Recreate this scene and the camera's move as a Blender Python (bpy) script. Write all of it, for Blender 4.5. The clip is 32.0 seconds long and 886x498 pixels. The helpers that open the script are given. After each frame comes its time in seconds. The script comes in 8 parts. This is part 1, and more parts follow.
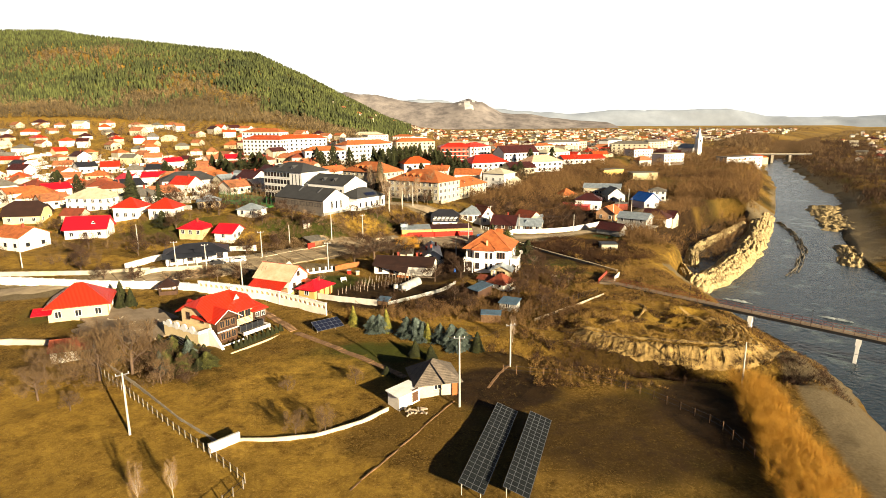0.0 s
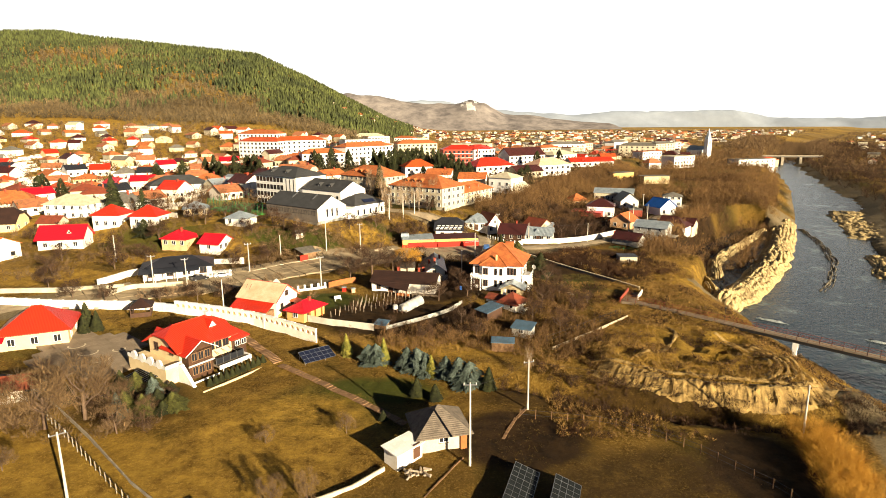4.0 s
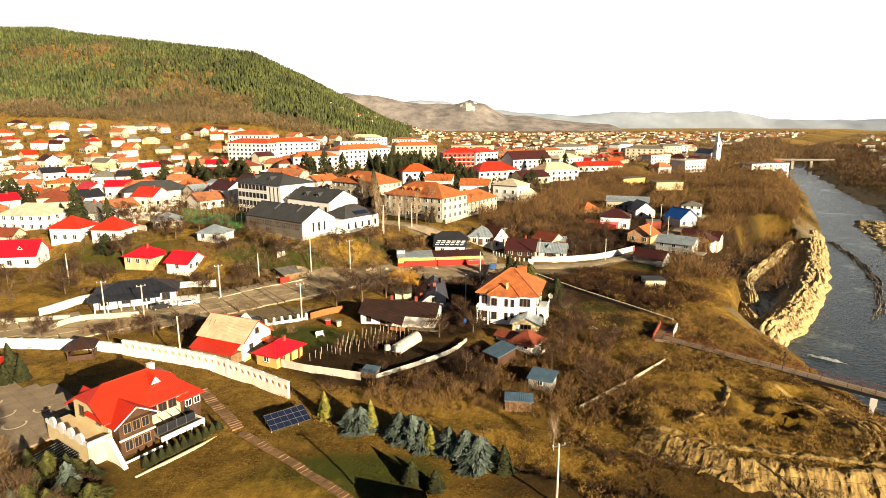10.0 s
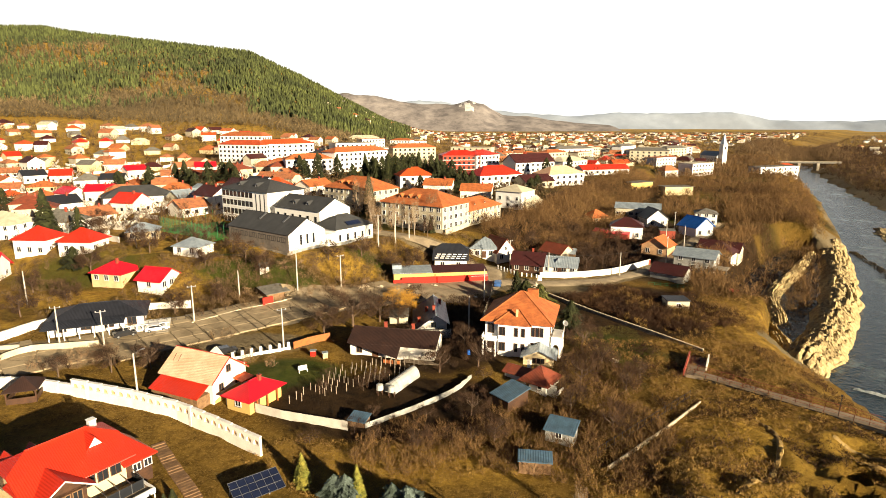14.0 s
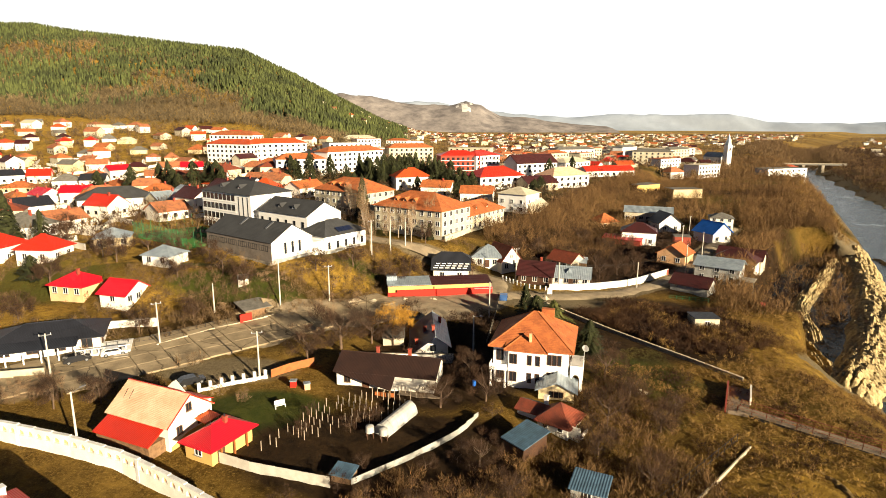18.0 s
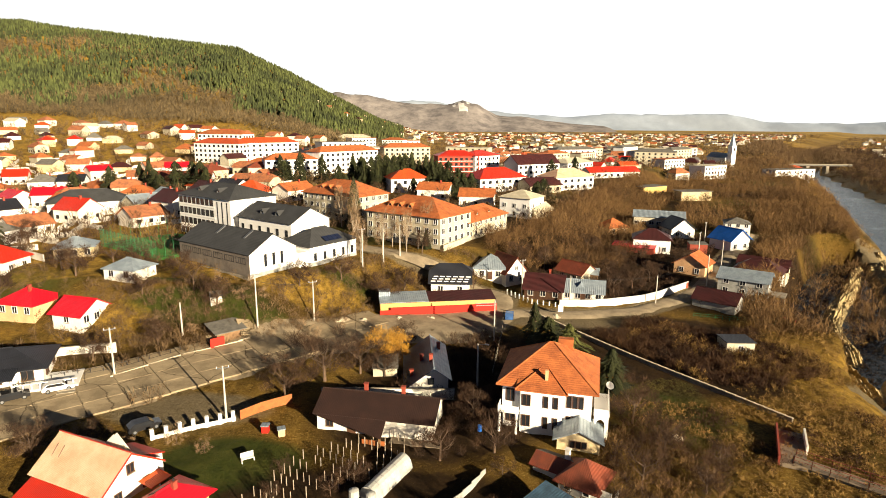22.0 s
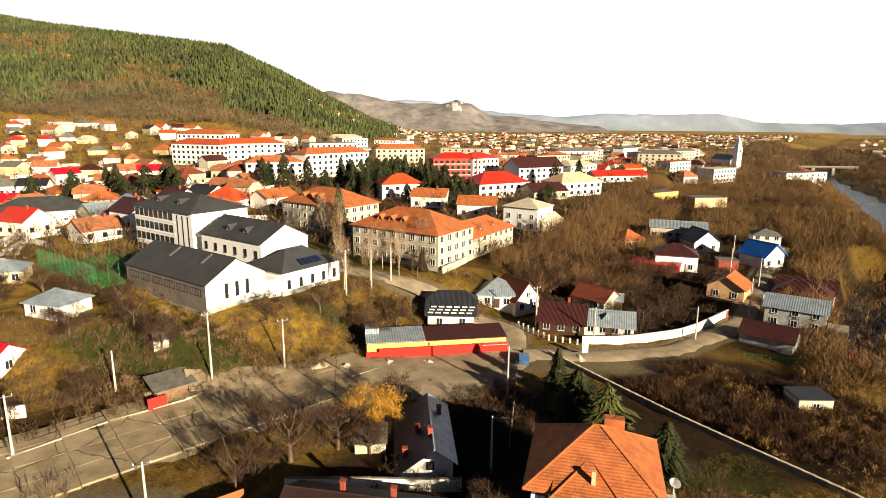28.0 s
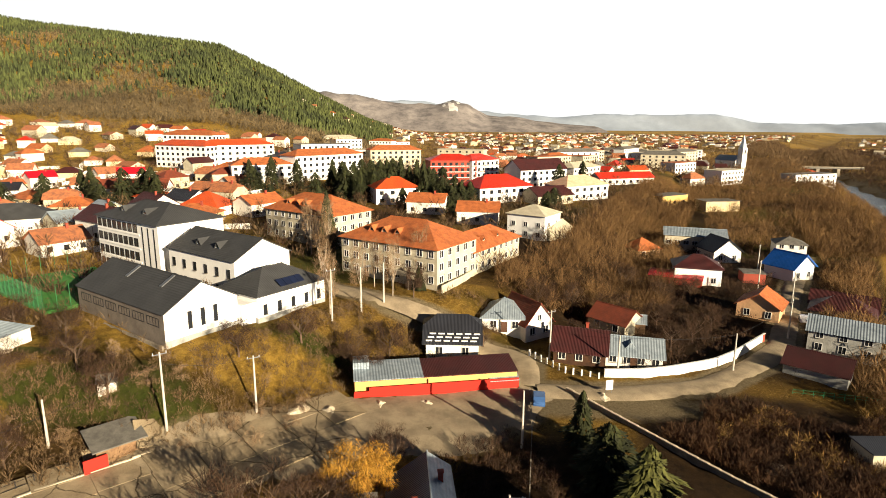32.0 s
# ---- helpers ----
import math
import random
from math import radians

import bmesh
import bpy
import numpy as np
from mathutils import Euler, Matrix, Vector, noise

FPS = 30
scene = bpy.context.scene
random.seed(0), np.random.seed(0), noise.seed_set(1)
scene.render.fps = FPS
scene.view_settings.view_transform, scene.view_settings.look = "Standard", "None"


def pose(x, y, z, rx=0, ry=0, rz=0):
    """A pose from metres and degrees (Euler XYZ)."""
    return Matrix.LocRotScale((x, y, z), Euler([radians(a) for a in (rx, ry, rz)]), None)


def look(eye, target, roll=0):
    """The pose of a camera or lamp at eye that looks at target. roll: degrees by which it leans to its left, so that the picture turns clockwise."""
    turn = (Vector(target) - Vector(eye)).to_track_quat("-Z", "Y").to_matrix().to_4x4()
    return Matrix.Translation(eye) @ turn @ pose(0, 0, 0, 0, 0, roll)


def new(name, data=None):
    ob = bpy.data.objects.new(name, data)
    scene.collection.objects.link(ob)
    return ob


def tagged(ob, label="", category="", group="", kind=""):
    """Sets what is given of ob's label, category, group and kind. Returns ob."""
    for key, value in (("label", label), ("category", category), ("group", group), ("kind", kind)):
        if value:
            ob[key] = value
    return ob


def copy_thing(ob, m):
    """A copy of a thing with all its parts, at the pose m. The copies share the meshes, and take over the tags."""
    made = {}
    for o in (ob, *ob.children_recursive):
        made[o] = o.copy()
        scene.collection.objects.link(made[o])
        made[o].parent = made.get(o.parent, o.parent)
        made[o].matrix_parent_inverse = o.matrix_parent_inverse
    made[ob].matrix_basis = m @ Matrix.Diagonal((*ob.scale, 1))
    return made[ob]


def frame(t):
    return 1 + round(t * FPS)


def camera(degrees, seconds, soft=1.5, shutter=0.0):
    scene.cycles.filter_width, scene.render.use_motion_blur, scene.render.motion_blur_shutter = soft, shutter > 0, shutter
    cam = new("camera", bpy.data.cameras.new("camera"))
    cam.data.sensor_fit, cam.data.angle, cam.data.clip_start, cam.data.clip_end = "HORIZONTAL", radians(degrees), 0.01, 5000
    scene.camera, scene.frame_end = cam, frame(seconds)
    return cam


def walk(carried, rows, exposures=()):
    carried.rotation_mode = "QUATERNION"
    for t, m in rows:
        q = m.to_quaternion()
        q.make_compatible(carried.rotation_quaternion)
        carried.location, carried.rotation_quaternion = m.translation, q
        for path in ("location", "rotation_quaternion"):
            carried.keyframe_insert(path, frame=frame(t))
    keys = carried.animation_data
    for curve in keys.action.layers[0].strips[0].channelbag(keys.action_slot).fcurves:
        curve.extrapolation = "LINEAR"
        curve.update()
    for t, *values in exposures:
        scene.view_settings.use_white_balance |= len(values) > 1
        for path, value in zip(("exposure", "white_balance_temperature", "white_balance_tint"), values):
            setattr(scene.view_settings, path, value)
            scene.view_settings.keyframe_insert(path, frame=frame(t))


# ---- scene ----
cam = camera(74.20, 32.0, 0.6)
PATH = [
    (0.0, look((2.19, -0.97, 44.26), (2.23, 96.75, 23.03), -0.38)),
    (1.0, look((2.04, 2.95, 44.47), (2.00, 100.65, 23.19), -0.36)),
    (2.0, look((1.89, 6.93, 44.45), (1.77, 104.66, 23.25), -0.37)),
    (3.0, look((1.67, 10.95, 44.43), (1.47, 108.70, 23.32), -0.36)),
    (4.0, look((1.47, 14.91, 44.43), (1.22, 112.67, 23.37), -0.35)),
    (5.0, look((1.34, 18.77, 44.44), (1.06, 116.53, 23.39), -0.33)),
    (6.0, look((1.25, 22.54, 44.46), (0.98, 120.30, 23.41), -0.31)),
    (7.0, look((1.17, 26.26, 44.52), (0.94, 124.02, 23.48), -0.27)),
    (8.0, look((1.07, 29.97, 44.68), (0.91, 127.73, 23.64), -0.21)),
    (9.0, look((0.96, 33.70, 44.94), (0.87, 131.46, 23.92), -0.16)),
    (10.0, look((0.85, 37.48, 45.29), (0.83, 135.25, 24.27), -0.11)),
    (11.0, look((0.75, 41.33, 45.65), (0.78, 139.10, 24.62), -0.07)),
    (12.0, look((0.64, 45.24, 45.94), (0.74, 143.00, 24.91), -0.04)),
    (13.0, look((0.52, 49.19, 46.08), (0.69, 146.96, 25.06), -0.01)),
    (14.0, look((0.37, 53.16, 46.05), (0.63, 150.93, 25.05), 0.03)),
    (15.0, look((0.18, 57.10, 45.84), (0.56, 154.88, 24.89), 0.07)),
    (16.0, look((-0.03, 61.01, 45.52), (0.50, 158.80, 24.62), 0.12)),
    (17.0, look((-0.24, 64.85, 45.17), (0.45, 162.65, 24.31), 0.17)),
    (18.0, look((-0.42, 68.64, 44.87), (0.44, 166.44, 24.03), 0.22)),
    (19.0, look((-0.55, 72.40, 44.66), (0.46, 170.20, 23.81), 0.26)),
    (20.0, look((-0.63, 76.15, 44.55), (0.53, 173.94, 23.68), 0.29)),
    (21.0, look((-0.69, 79.93, 44.54), (0.61, 177.71, 23.64), 0.32)),
    (22.0, look((-0.76, 83.76, 44.58), (0.69, 181.53, 23.65), 0.34)),
    (23.0, look((-0.87, 87.64, 44.64), (0.75, 185.41, 23.70), 0.35)),
    (24.0, look((-1.03, 91.54, 44.70), (0.78, 189.31, 23.75), 0.37)),
    (25.0, look((-1.22, 95.45, 44.75), (0.80, 193.21, 23.80), 0.39)),
    (26.0, look((-1.41, 99.32, 44.80), (0.82, 197.07, 23.84), 0.41)),
    (27.0, look((-1.56, 103.15, 44.84), (0.87, 200.90, 23.86), 0.45)),
    (28.0, look((-1.65, 106.97, 44.84), (0.95, 204.71, 23.85), 0.49)),
    (29.0, look((-1.71, 110.82, 44.79), (1.04, 208.56, 23.81), 0.54)),
    (30.0, look((-1.76, 114.73, 44.74), (1.11, 212.47, 23.78), 0.54)),
    (31.0, look((-1.83, 118.66, 44.78), (1.16, 216.39, 23.80), 0.48)),
    (32.0, look((-1.90, 122.52, 44.73), (1.30, 220.25, 23.80), 0.43)),
]
walk(cam, PATH, ((0.0, 1.65, 7350, 8), (14.0, 1.57, 7200, 8), (32.0, 1.39, 6850, 8)))

# ---- light ----
SUN_UP, SUN_AZ = 15.0, 141.0   # degrees; azimuth clockwise from +y
world = bpy.data.worlds.new("world")
scene.world = world
world.use_nodes = True
wn = world.node_tree
sky = wn.nodes.new("ShaderNodeTexSky")
sky.sky_type, sky.sun_disc = "NISHITA", False
sky.sun_elevation, sky.sun_rotation = radians(SUN_UP), radians(SUN_AZ)
sky.air_density, sky.dust_density, sky.ozone_density = 0.12, 0.05, 1.0
wn.nodes["Background"].inputs[1].default_value = 0.05
wn.links.new(sky.outputs[0], wn.nodes["Background"].inputs[0])
sun = new("sun", bpy.data.lights.new("sun", "SUN"))
sun.data.energy, sun.data.angle, sun.data.color = 5.0, radians(0.5), (1.0, 0.85, 0.64)
sa, se = radians(SUN_AZ), radians(SUN_UP)
sun.matrix_world = look((0, 0, 200), (-math.sin(sa) * math.cos(se) * 100, -math.cos(sa) * math.cos(se) * 100, 200 - math.sin(se) * 100))

# ---- materials ----
def paint(name, a, b=None, scale=0.4, rough=0.8, metal=0.0, bump=0.15, fine=9.0, wave=None, spread=0.0, spec=0.3, mix=(0.35, 0.65), crack=0.0):
    """A worn surface between colours a and b: broad stains of 1/scale metres, fine grain, an optional ribbed relief
    (axis, ribs a metre, depth) and a spread of brightness from object to object."""
    m = bpy.data.materials.new(name)
    m.use_nodes = True
    t = m.node_tree
    n, l = t.nodes, t.links
    p = n["Principled BSDF"]
    p.inputs["Roughness"].default_value, p.inputs["Metallic"].default_value = rough, metal
    p.inputs["Specular IOR Level"].default_value = spec
    co = n.new("ShaderNodeTexCoord")
    geo = n.new("ShaderNodeNewGeometry")
    big = n.new("ShaderNodeTexNoise")
    big.inputs["Scale"].default_value, big.inputs["Detail"].default_value, big.inputs["Roughness"].default_value = scale, 6, 0.65
    small = n.new("ShaderNodeTexNoise")
    small.inputs["Scale"].default_value, small.inputs["Detail"].default_value = fine, 4
    for q in (big, small):
        l.new(geo.outputs["Position"], q.inputs["Vector"])
    ramp = n.new("ShaderNodeMapRange")
    ramp.inputs[1].default_value, ramp.inputs[2].default_value = mix
    add = n.new("ShaderNodeMath")
    add.operation, add.inputs[1].default_value = "MULTIPLY_ADD", 0.35
    l.new(small.outputs[0], add.inputs[0])
    sub = n.new("ShaderNodeMath")
    sub.operation, sub.inputs[1].default_value = "SUBTRACT", 0.175
    l.new(big.outputs[0], sub.inputs[0])
    l.new(sub.outputs[0], add.inputs[2])
    l.new(add.outputs[0], ramp.inputs[0])
    b = b or tuple(c * 0.72 for c in a)
    col = n.new("ShaderNodeMix")
    col.data_type = "RGBA"
    col.inputs[6].default_value, col.inputs[7].default_value = (*b, 1), (*a, 1)
    l.new(ramp.outputs[0], col.inputs[0])
    out = col.outputs[2]
    if crack:
        warp = n.new("ShaderNodeVectorMath")
        warp.operation = "MULTIPLY_ADD"
        warp.inputs[1].default_value = (2.2, 2.2, 2.2)
        l.new(big.outputs[1], warp.inputs[0])
        l.new(geo.outputs["Position"], warp.inputs[2])
        cell = n.new("ShaderNodeTexVoronoi")
        cell.feature = "DISTANCE_TO_EDGE"
        cell.inputs["Scale"].default_value = crack
        l.new(warp.outputs[0], cell.inputs["Vector"])
        edge = n.new("ShaderNodeMapRange")
        edge.inputs[1].default_value, edge.inputs[2].default_value = 0.003, 0.013
        l.new(cell.outputs[0], edge.inputs[0])
        dark = n.new("ShaderNodeMix")
        dark.data_type = "RGBA"
        dark.inputs[6].default_value = (0.09, 0.065, 0.036, 1)
        l.new(edge.outputs[0], dark.inputs[0])
        l.new(out, dark.inputs[7])
        out = dark.outputs[2]
    if spread:
        info = n.new("ShaderNodeObjectInfo") if spread > 0 else geo
        hsv = n.new("ShaderNodeHueSaturation")
        val = n.new("ShaderNodeMapRange")
        val.inputs[3].default_value, val.inputs[4].default_value = 1 - abs(spread), 1 + abs(spread)
        l.new(info.outputs["Random" if spread > 0 else "Random Per Island"], val.inputs[0])
        l.new(val.outputs[0], hsv.inputs["Value"])
        l.new(out, hsv.inputs["Color"])
        out = hsv.outputs[0]
    l.new(out, p.inputs["Base Color"])
    if bump or wave:
        bp = n.new("ShaderNodeBump")
        bp.inputs["Strength"].default_value, bp.inputs["Distance"].default_value = min(1.0, bump * 3), 0.05
        l.new(small.outputs[0], bp.inputs["Height"])
        if wave:
            w = n.new("ShaderNodeTexWave")
            w.bands_direction, w.wave_profile = wave[0], "SIN"
            w.inputs["Scale"].default_value = wave[1] * 0.314
            l.new(co.outputs["Object"], w.inputs["Vector"])
            b2 = n.new("ShaderNodeBump")
            b2.inputs["Strength"].default_value, b2.inputs["Distance"].default_value = 0.8, wave[2]
            l.new(w.outputs[1], b2.inputs["Height"])
            l.new(bp.outputs[0], b2.inputs["Normal"])
            bp = b2
        l.new(bp.outputs[0], p.inputs["Normal"])
    return m


WHITE = paint("white_render", (0.80, 0.77, 0.70), (0.66, 0.62, 0.54), 0.35, 0.85, bump=0.08)
CLEAN = paint("clean_white_render", (0.82, 0.81, 0.78), (0.74, 0.73, 0.70), 0.2, 0.8, bump=0.04)
CREAM = paint("cream_render", (0.62, 0.50, 0.30), (0.52, 0.41, 0.24), 0.4, 0.85)
YELLOW = paint("yellow_render", (0.62, 0.40, 0.13), (0.50, 0.33, 0.12), 0.4, 0.85)
PALE = paint("pale_render", (0.52, 0.47, 0.35), (0.38, 0.34, 0.25), 0.5, 0.9)
GYM_GREY = paint("taupe_cladding", (0.175, 0.150, 0.125), (0.12, 0.10, 0.085), 0.5, 0.9)
GREY = paint("bare_grey_render", (0.36, 0.36, 0.34), (0.24, 0.24, 0.22), 0.5, 0.9)
PEACH = paint("peach_render", (0.72, 0.44, 0.24), None, 0.4, 0.85)
RED_TIN = paint("red_sheet_roof", (0.50, 0.026, 0.010), (0.40, 0.022, 0.010), 0.25, 0.45, bump=0.05, wave=("X", 4.0, 0.04), spec=0.5)
ORANGE_TIN = paint("orange_tile_sheet", (0.52, 0.080, 0.020), (0.38, 0.06, 0.018), 0.25, 0.5, bump=0.06, wave=("X", 5.0, 0.04))
CRIMSON_TIN = paint("crimson_sheet_roof", (0.55, 0.008, 0.02), (0.42, 0.008, 0.02), 0.3, 0.4, bump=0.04, wave=("X", 4.0, 0.03), spec=0.5)
PINK_TILE = paint("pale_terracotta_roof", (0.72, 0.48, 0.33), (0.60, 0.35, 0.22), 0.6, 0.8, bump=0.2, wave=("X", 5.0, 0.04))
TERRA = paint("terracotta_tile", (0.45, 0.135, 0.042), (0.26, 0.075, 0.026), 0.7, 0.8, bump=0.3, fine=5, wave=("Y", 3.5, 0.035))
OLD_TERRA = paint("weathered_terracotta", (0.42, 0.15, 0.06), (0.20, 0.08, 0.045), 0.8, 0.9, bump=0.4, fine=5, wave=("Y", 3.5, 0.06))
MAROON = paint("dark_maroon_roof", (0.055, 0.012, 0.012), (0.035, 0.010, 0.010), 0.4, 0.6, bump=0.1, wave=("X", 4.0, 0.04))
RUST = paint("rusty_sheet", (0.22, 0.05, 0.025), (0.13, 0.035, 0.02), 0.9, 0.7, bump=0.2, wave=("X", 4.0, 0.04))
BROWN_TILE = paint("dark_brown_tile", (0.034, 0.016, 0.012), (0.022, 0.011, 0.009), 0.5, 0.65, bump=0.15, wave=("X", 4.0, 0.025))
CHARCOAL = paint("charcoal_shingle", (0.050, 0.052, 0.054), (0.035, 0.036, 0.038), 0.3, 0.7, bump=0.15, wave=("Y", 2.5, 0.03))
BLACK_TIN = paint("black_sheet_roof", (0.022, 0.024, 0.032), (0.016, 0.017, 0.022), 0.3, 0.5, bump=0.05, wave=("X", 4.0, 0.04))
TIN = paint("galvanised_sheet", (0.34, 0.40, 0.45), (0.22, 0.27, 0.31), 0.7, 0.45, metal=0.35, bump=0.1, wave=("X", 2.2, 0.05))
BLUE_TIN = paint("blue_sheet_roof", (0.09, 0.17, 0.25), (0.06, 0.105, 0.15), 0.9, 0.5, metal=0.2, bump=0.1, wave=("X", 3.0, 0.04))
# Sheet roof turned from the sun: shade and sky tint are in this colour.
SHADED_TIN = paint("shaded_sheet_roof", (0.020, 0.032, 0.085), (0.014, 0.022, 0.055), 0.5, 0.5, bump=0.05, wave=("Y", 3.0, 0.03))
BRIGHT_BLUE = paint("bright_blue_roof", (0.02, 0.16, 0.62), None, 0.4, 0.4, bump=0.05, wave=("X", 4.0, 0.04))
FELT = paint("grey_felt_roof", (0.16, 0.15, 0.13), (0.09, 0.085, 0.075), 0.8, 0.9, bump=0.3)
SHINGLE = paint("wood_shingle", (0.17, 0.14, 0.11), (0.09, 0.075, 0.06), 1.2, 0.9, bump=0.4, wave=("Y", 4.0, 0.05))
WOOD = paint("weathered_wood", (0.24, 0.14, 0.07), (0.13, 0.075, 0.04), 1.5, 0.8, bump=0.3)
DARK_WOOD = paint("dark_stained_wood", (0.075, 0.035, 0.018), (0.04, 0.02, 0.012), 1.2, 0.6, bump=0.2)
ORANGE_WOOD = paint("orange_timber", (0.38, 0.12, 0.035), (0.25, 0.08, 0.025), 1.2, 0.7)
CONCRETE = paint("concrete", (0.30, 0.265, 0.205), (0.18, 0.155, 0.12), 0.6, 0.9, bump=0.3)
POLE = paint("pole_concrete", (0.50, 0.47, 0.41), (0.40, 0.37, 0.32), 0.8, 0.9, bump=0.2)
PLASTER_RED = paint("red_painted_wall", (0.52, 0.018, 0.010), (0.42, 0.018, 0.010), 0.5, 0.7)
BRICK_RED = paint("brick_red_render", (0.30, 0.055, 0.03), (0.22, 0.045, 0.03), 0.5, 0.8)
METAL = paint("grey_metal", (0.30, 0.31, 0.32), None, 0.6, 0.4, metal=0.8, bump=0.05)
DARK_METAL = paint("dark_metal", (0.035, 0.035, 0.038), None, 0.6, 0.5, metal=0.5, bump=0.05)
GREEN_METAL = paint("green_metal_mesh", (0.03, 0.16, 0.06), None, 0.6, 0.5, bump=0.05)
FRAME = paint("white_frame", (0.75, 0.75, 0.73), None, 0.5, 0.5, bump=0.03)
BROWN_FRAME = paint("brown_frame", (0.10, 0.05, 0.03), None, 0.5, 0.5, bump=0.03)
PV = paint("solar_cells", (0.012, 0.018, 0.045), (0.008, 0.012, 0.03), 0.5, 0.4, bump=0.0, spec=0.25)
PV_DIM = paint("weathered_solar_cells", (0.012, 0.015, 0.016), (0.007, 0.009, 0.010), 0.8, 0.6, bump=0.02, spec=0.15)
STONE = paint("pale_stone", (0.62, 0.54, 0.40), (0.45, 0.38, 0.27), 1.0, 0.9, bump=0.5)
RUBBLE = paint("gravel_heap", (0.47, 0.365, 0.185), (0.20, 0.15, 0.072), 0.9, 0.95, bump=0.8, fine=3.0)
BARK = paint("grey_brown_bark", (0.13, 0.085, 0.055), (0.08, 0.052, 0.035), 1.5, 0.95, bump=0.5)
BIRCH = paint("pale_bark", (0.42, 0.36, 0.28), (0.28, 0.22, 0.16), 1.5, 0.9, bump=0.4)
TWIG = paint("bare_twigs", (0.070, 0.036, 0.018), (0.026, 0.014, 0.008), 0.3, 0.95, bump=0, spread=-0.35)
PALE_TWIG = paint("pale_twigs", (0.28, 0.19, 0.11), (0.17, 0.10, 0.05), 0.3, 0.95, bump=0, spread=-0.35)
GOLD_TWIG = paint("golden_willow_twigs", (0.52, 0.275, 0.038), (0.30, 0.145, 0.02), 0.4, 0.9, bump=0, spread=-0.3)
SCRUB = paint("brown_scrub", (0.074, 0.035, 0.014), (0.022, 0.010, 0.005), 0.12, 0.95, bump=0, spread=-0.4)
REED = paint("dry_reed", (0.27, 0.162, 0.045), (0.15, 0.085, 0.024), 0.15, 0.95, bump=0, spread=-0.3)
LAWN_TUFT = paint("rough_lawn_grass", (0.105, 0.080, 0.018), (0.045, 0.039, 0.010), 0.2, 0.95, bump=0, spread=-0.35)
DRY_TUFT = paint("short_dry_tufts", (0.19, 0.118, 0.030), (0.10, 0.060, 0.016), 0.15, 0.95, bump=0, spread=-0.35)
DOZED = paint("dozed_dry_earth", (0.33, 0.225, 0.080), (0.15, 0.095, 0.034), 0.5, 0.95, bump=0.8, fine=3.0)
RIVER_TWIG = paint("riverside_twigs", (0.185, 0.105, 0.040), (0.078, 0.042, 0.016), 0.03, 0.95, bump=0, spread=-0.4)
TOWN_TWIG = paint("garden_tree_twigs", (0.165, 0.105, 0.050), (0.075, 0.045, 0.022), 0.1, 0.95, bump=0, spread=-0.4)
SPRUCE = paint("spruce_needles", (0.034, 0.038, 0.010), (0.013, 0.016, 0.005), 0.6, 0.9, bump=0, spread=-0.35)
BLUE_SPRUCE = paint("blue_spruce_needles", (0.115, 0.150, 0.130), (0.028, 0.042, 0.030), 0.6, 0.9, bump=0, spread=-0.3)
GARDEN_GREEN = paint("garden_evergreen", (0.095, 0.095, 0.022), (0.040, 0.044, 0.010), 0.7, 0.9, bump=0, spread=-0.4)
THUJA = paint("yellow_green_thuja", (0.20, 0.17, 0.03), (0.10, 0.11, 0.02), 0.8, 0.9, bump=0, spread=-0.3)
HILL_PINE = paint("hill_pines", (0.066, 0.078, 0.022), (0.026, 0.034, 0.012), 0.012, 0.95, bump=0, spread=-0.6)
HILL_BARE = paint("hill_bare_woods", (0.150, 0.108, 0.054), (0.062, 0.046, 0.024), 0.010, 0.95, bump=0, spread=-0.6)
# Both ridge colours are paled to carry distance haze; no haze is modelled.
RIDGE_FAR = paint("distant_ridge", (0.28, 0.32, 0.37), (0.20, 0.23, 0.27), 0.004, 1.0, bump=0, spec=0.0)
RIDGE_MID = paint("middle_ridge", (0.26, 0.235, 0.22), (0.115, 0.105, 0.105), 0.016, 1.0, bump=0, spec=0.0)
WET_STONE = paint("wet_river_stone", (0.14, 0.12, 0.085), (0.05, 0.045, 0.035), 0.8, 0.6, bump=0.8, fine=3.0)
FOAM = paint("river_foam", (0.62, 0.66, 0.66), (0.30, 0.36, 0.38), 0.9, 0.6, bump=0.3)
CHALK = paint("bare_chalk", (0.62, 0.60, 0.56), (0.40, 0.38, 0.35), 0.02, 1.0, bump=0, spec=0.0)
CAR_WHITE = paint("white_car_paint", (0.75, 0.75, 0.75), None, 0.3, 0.25, bump=0, spec=0.6)
CAR_BLACK = paint("black_car_paint", (0.02, 0.02, 0.022), None, 0.3, 0.2, bump=0, spec=0.6)
CAR_BLUE = paint("blue_car_paint", (0.06, 0.14, 0.34), None, 0.3, 0.25, bump=0, spec=0.6)
RUBBER = paint("tyre_rubber", (0.02, 0.02, 0.02), None, 2.0, 0.9, bump=0)
FILM = paint("cloudy_plastic_film", (0.46, 0.46, 0.43), (0.30, 0.30, 0.28), 0.6, 0.35, bump=0.1)
TURF = paint("artificial_turf", (0.05, 0.22, 0.04), (0.04, 0.16, 0.03), 0.4, 0.9, bump=0.2)
SLAB = paint("worn_concrete_slab", (0.36, 0.285, 0.18), (0.19, 0.145, 0.088), 0.22, 0.92, bump=0.25, spread=0.12, crack=0.11)
ASPHALT = paint("dusty_asphalt", (0.33, 0.265, 0.175), (0.19, 0.15, 0.10), 0.3, 0.92, bump=0.25)
PAVING = paint("paving", (0.24, 0.19, 0.135), (0.17, 0.13, 0.09), 0.5, 0.9, bump=0.25, spread=0.07)

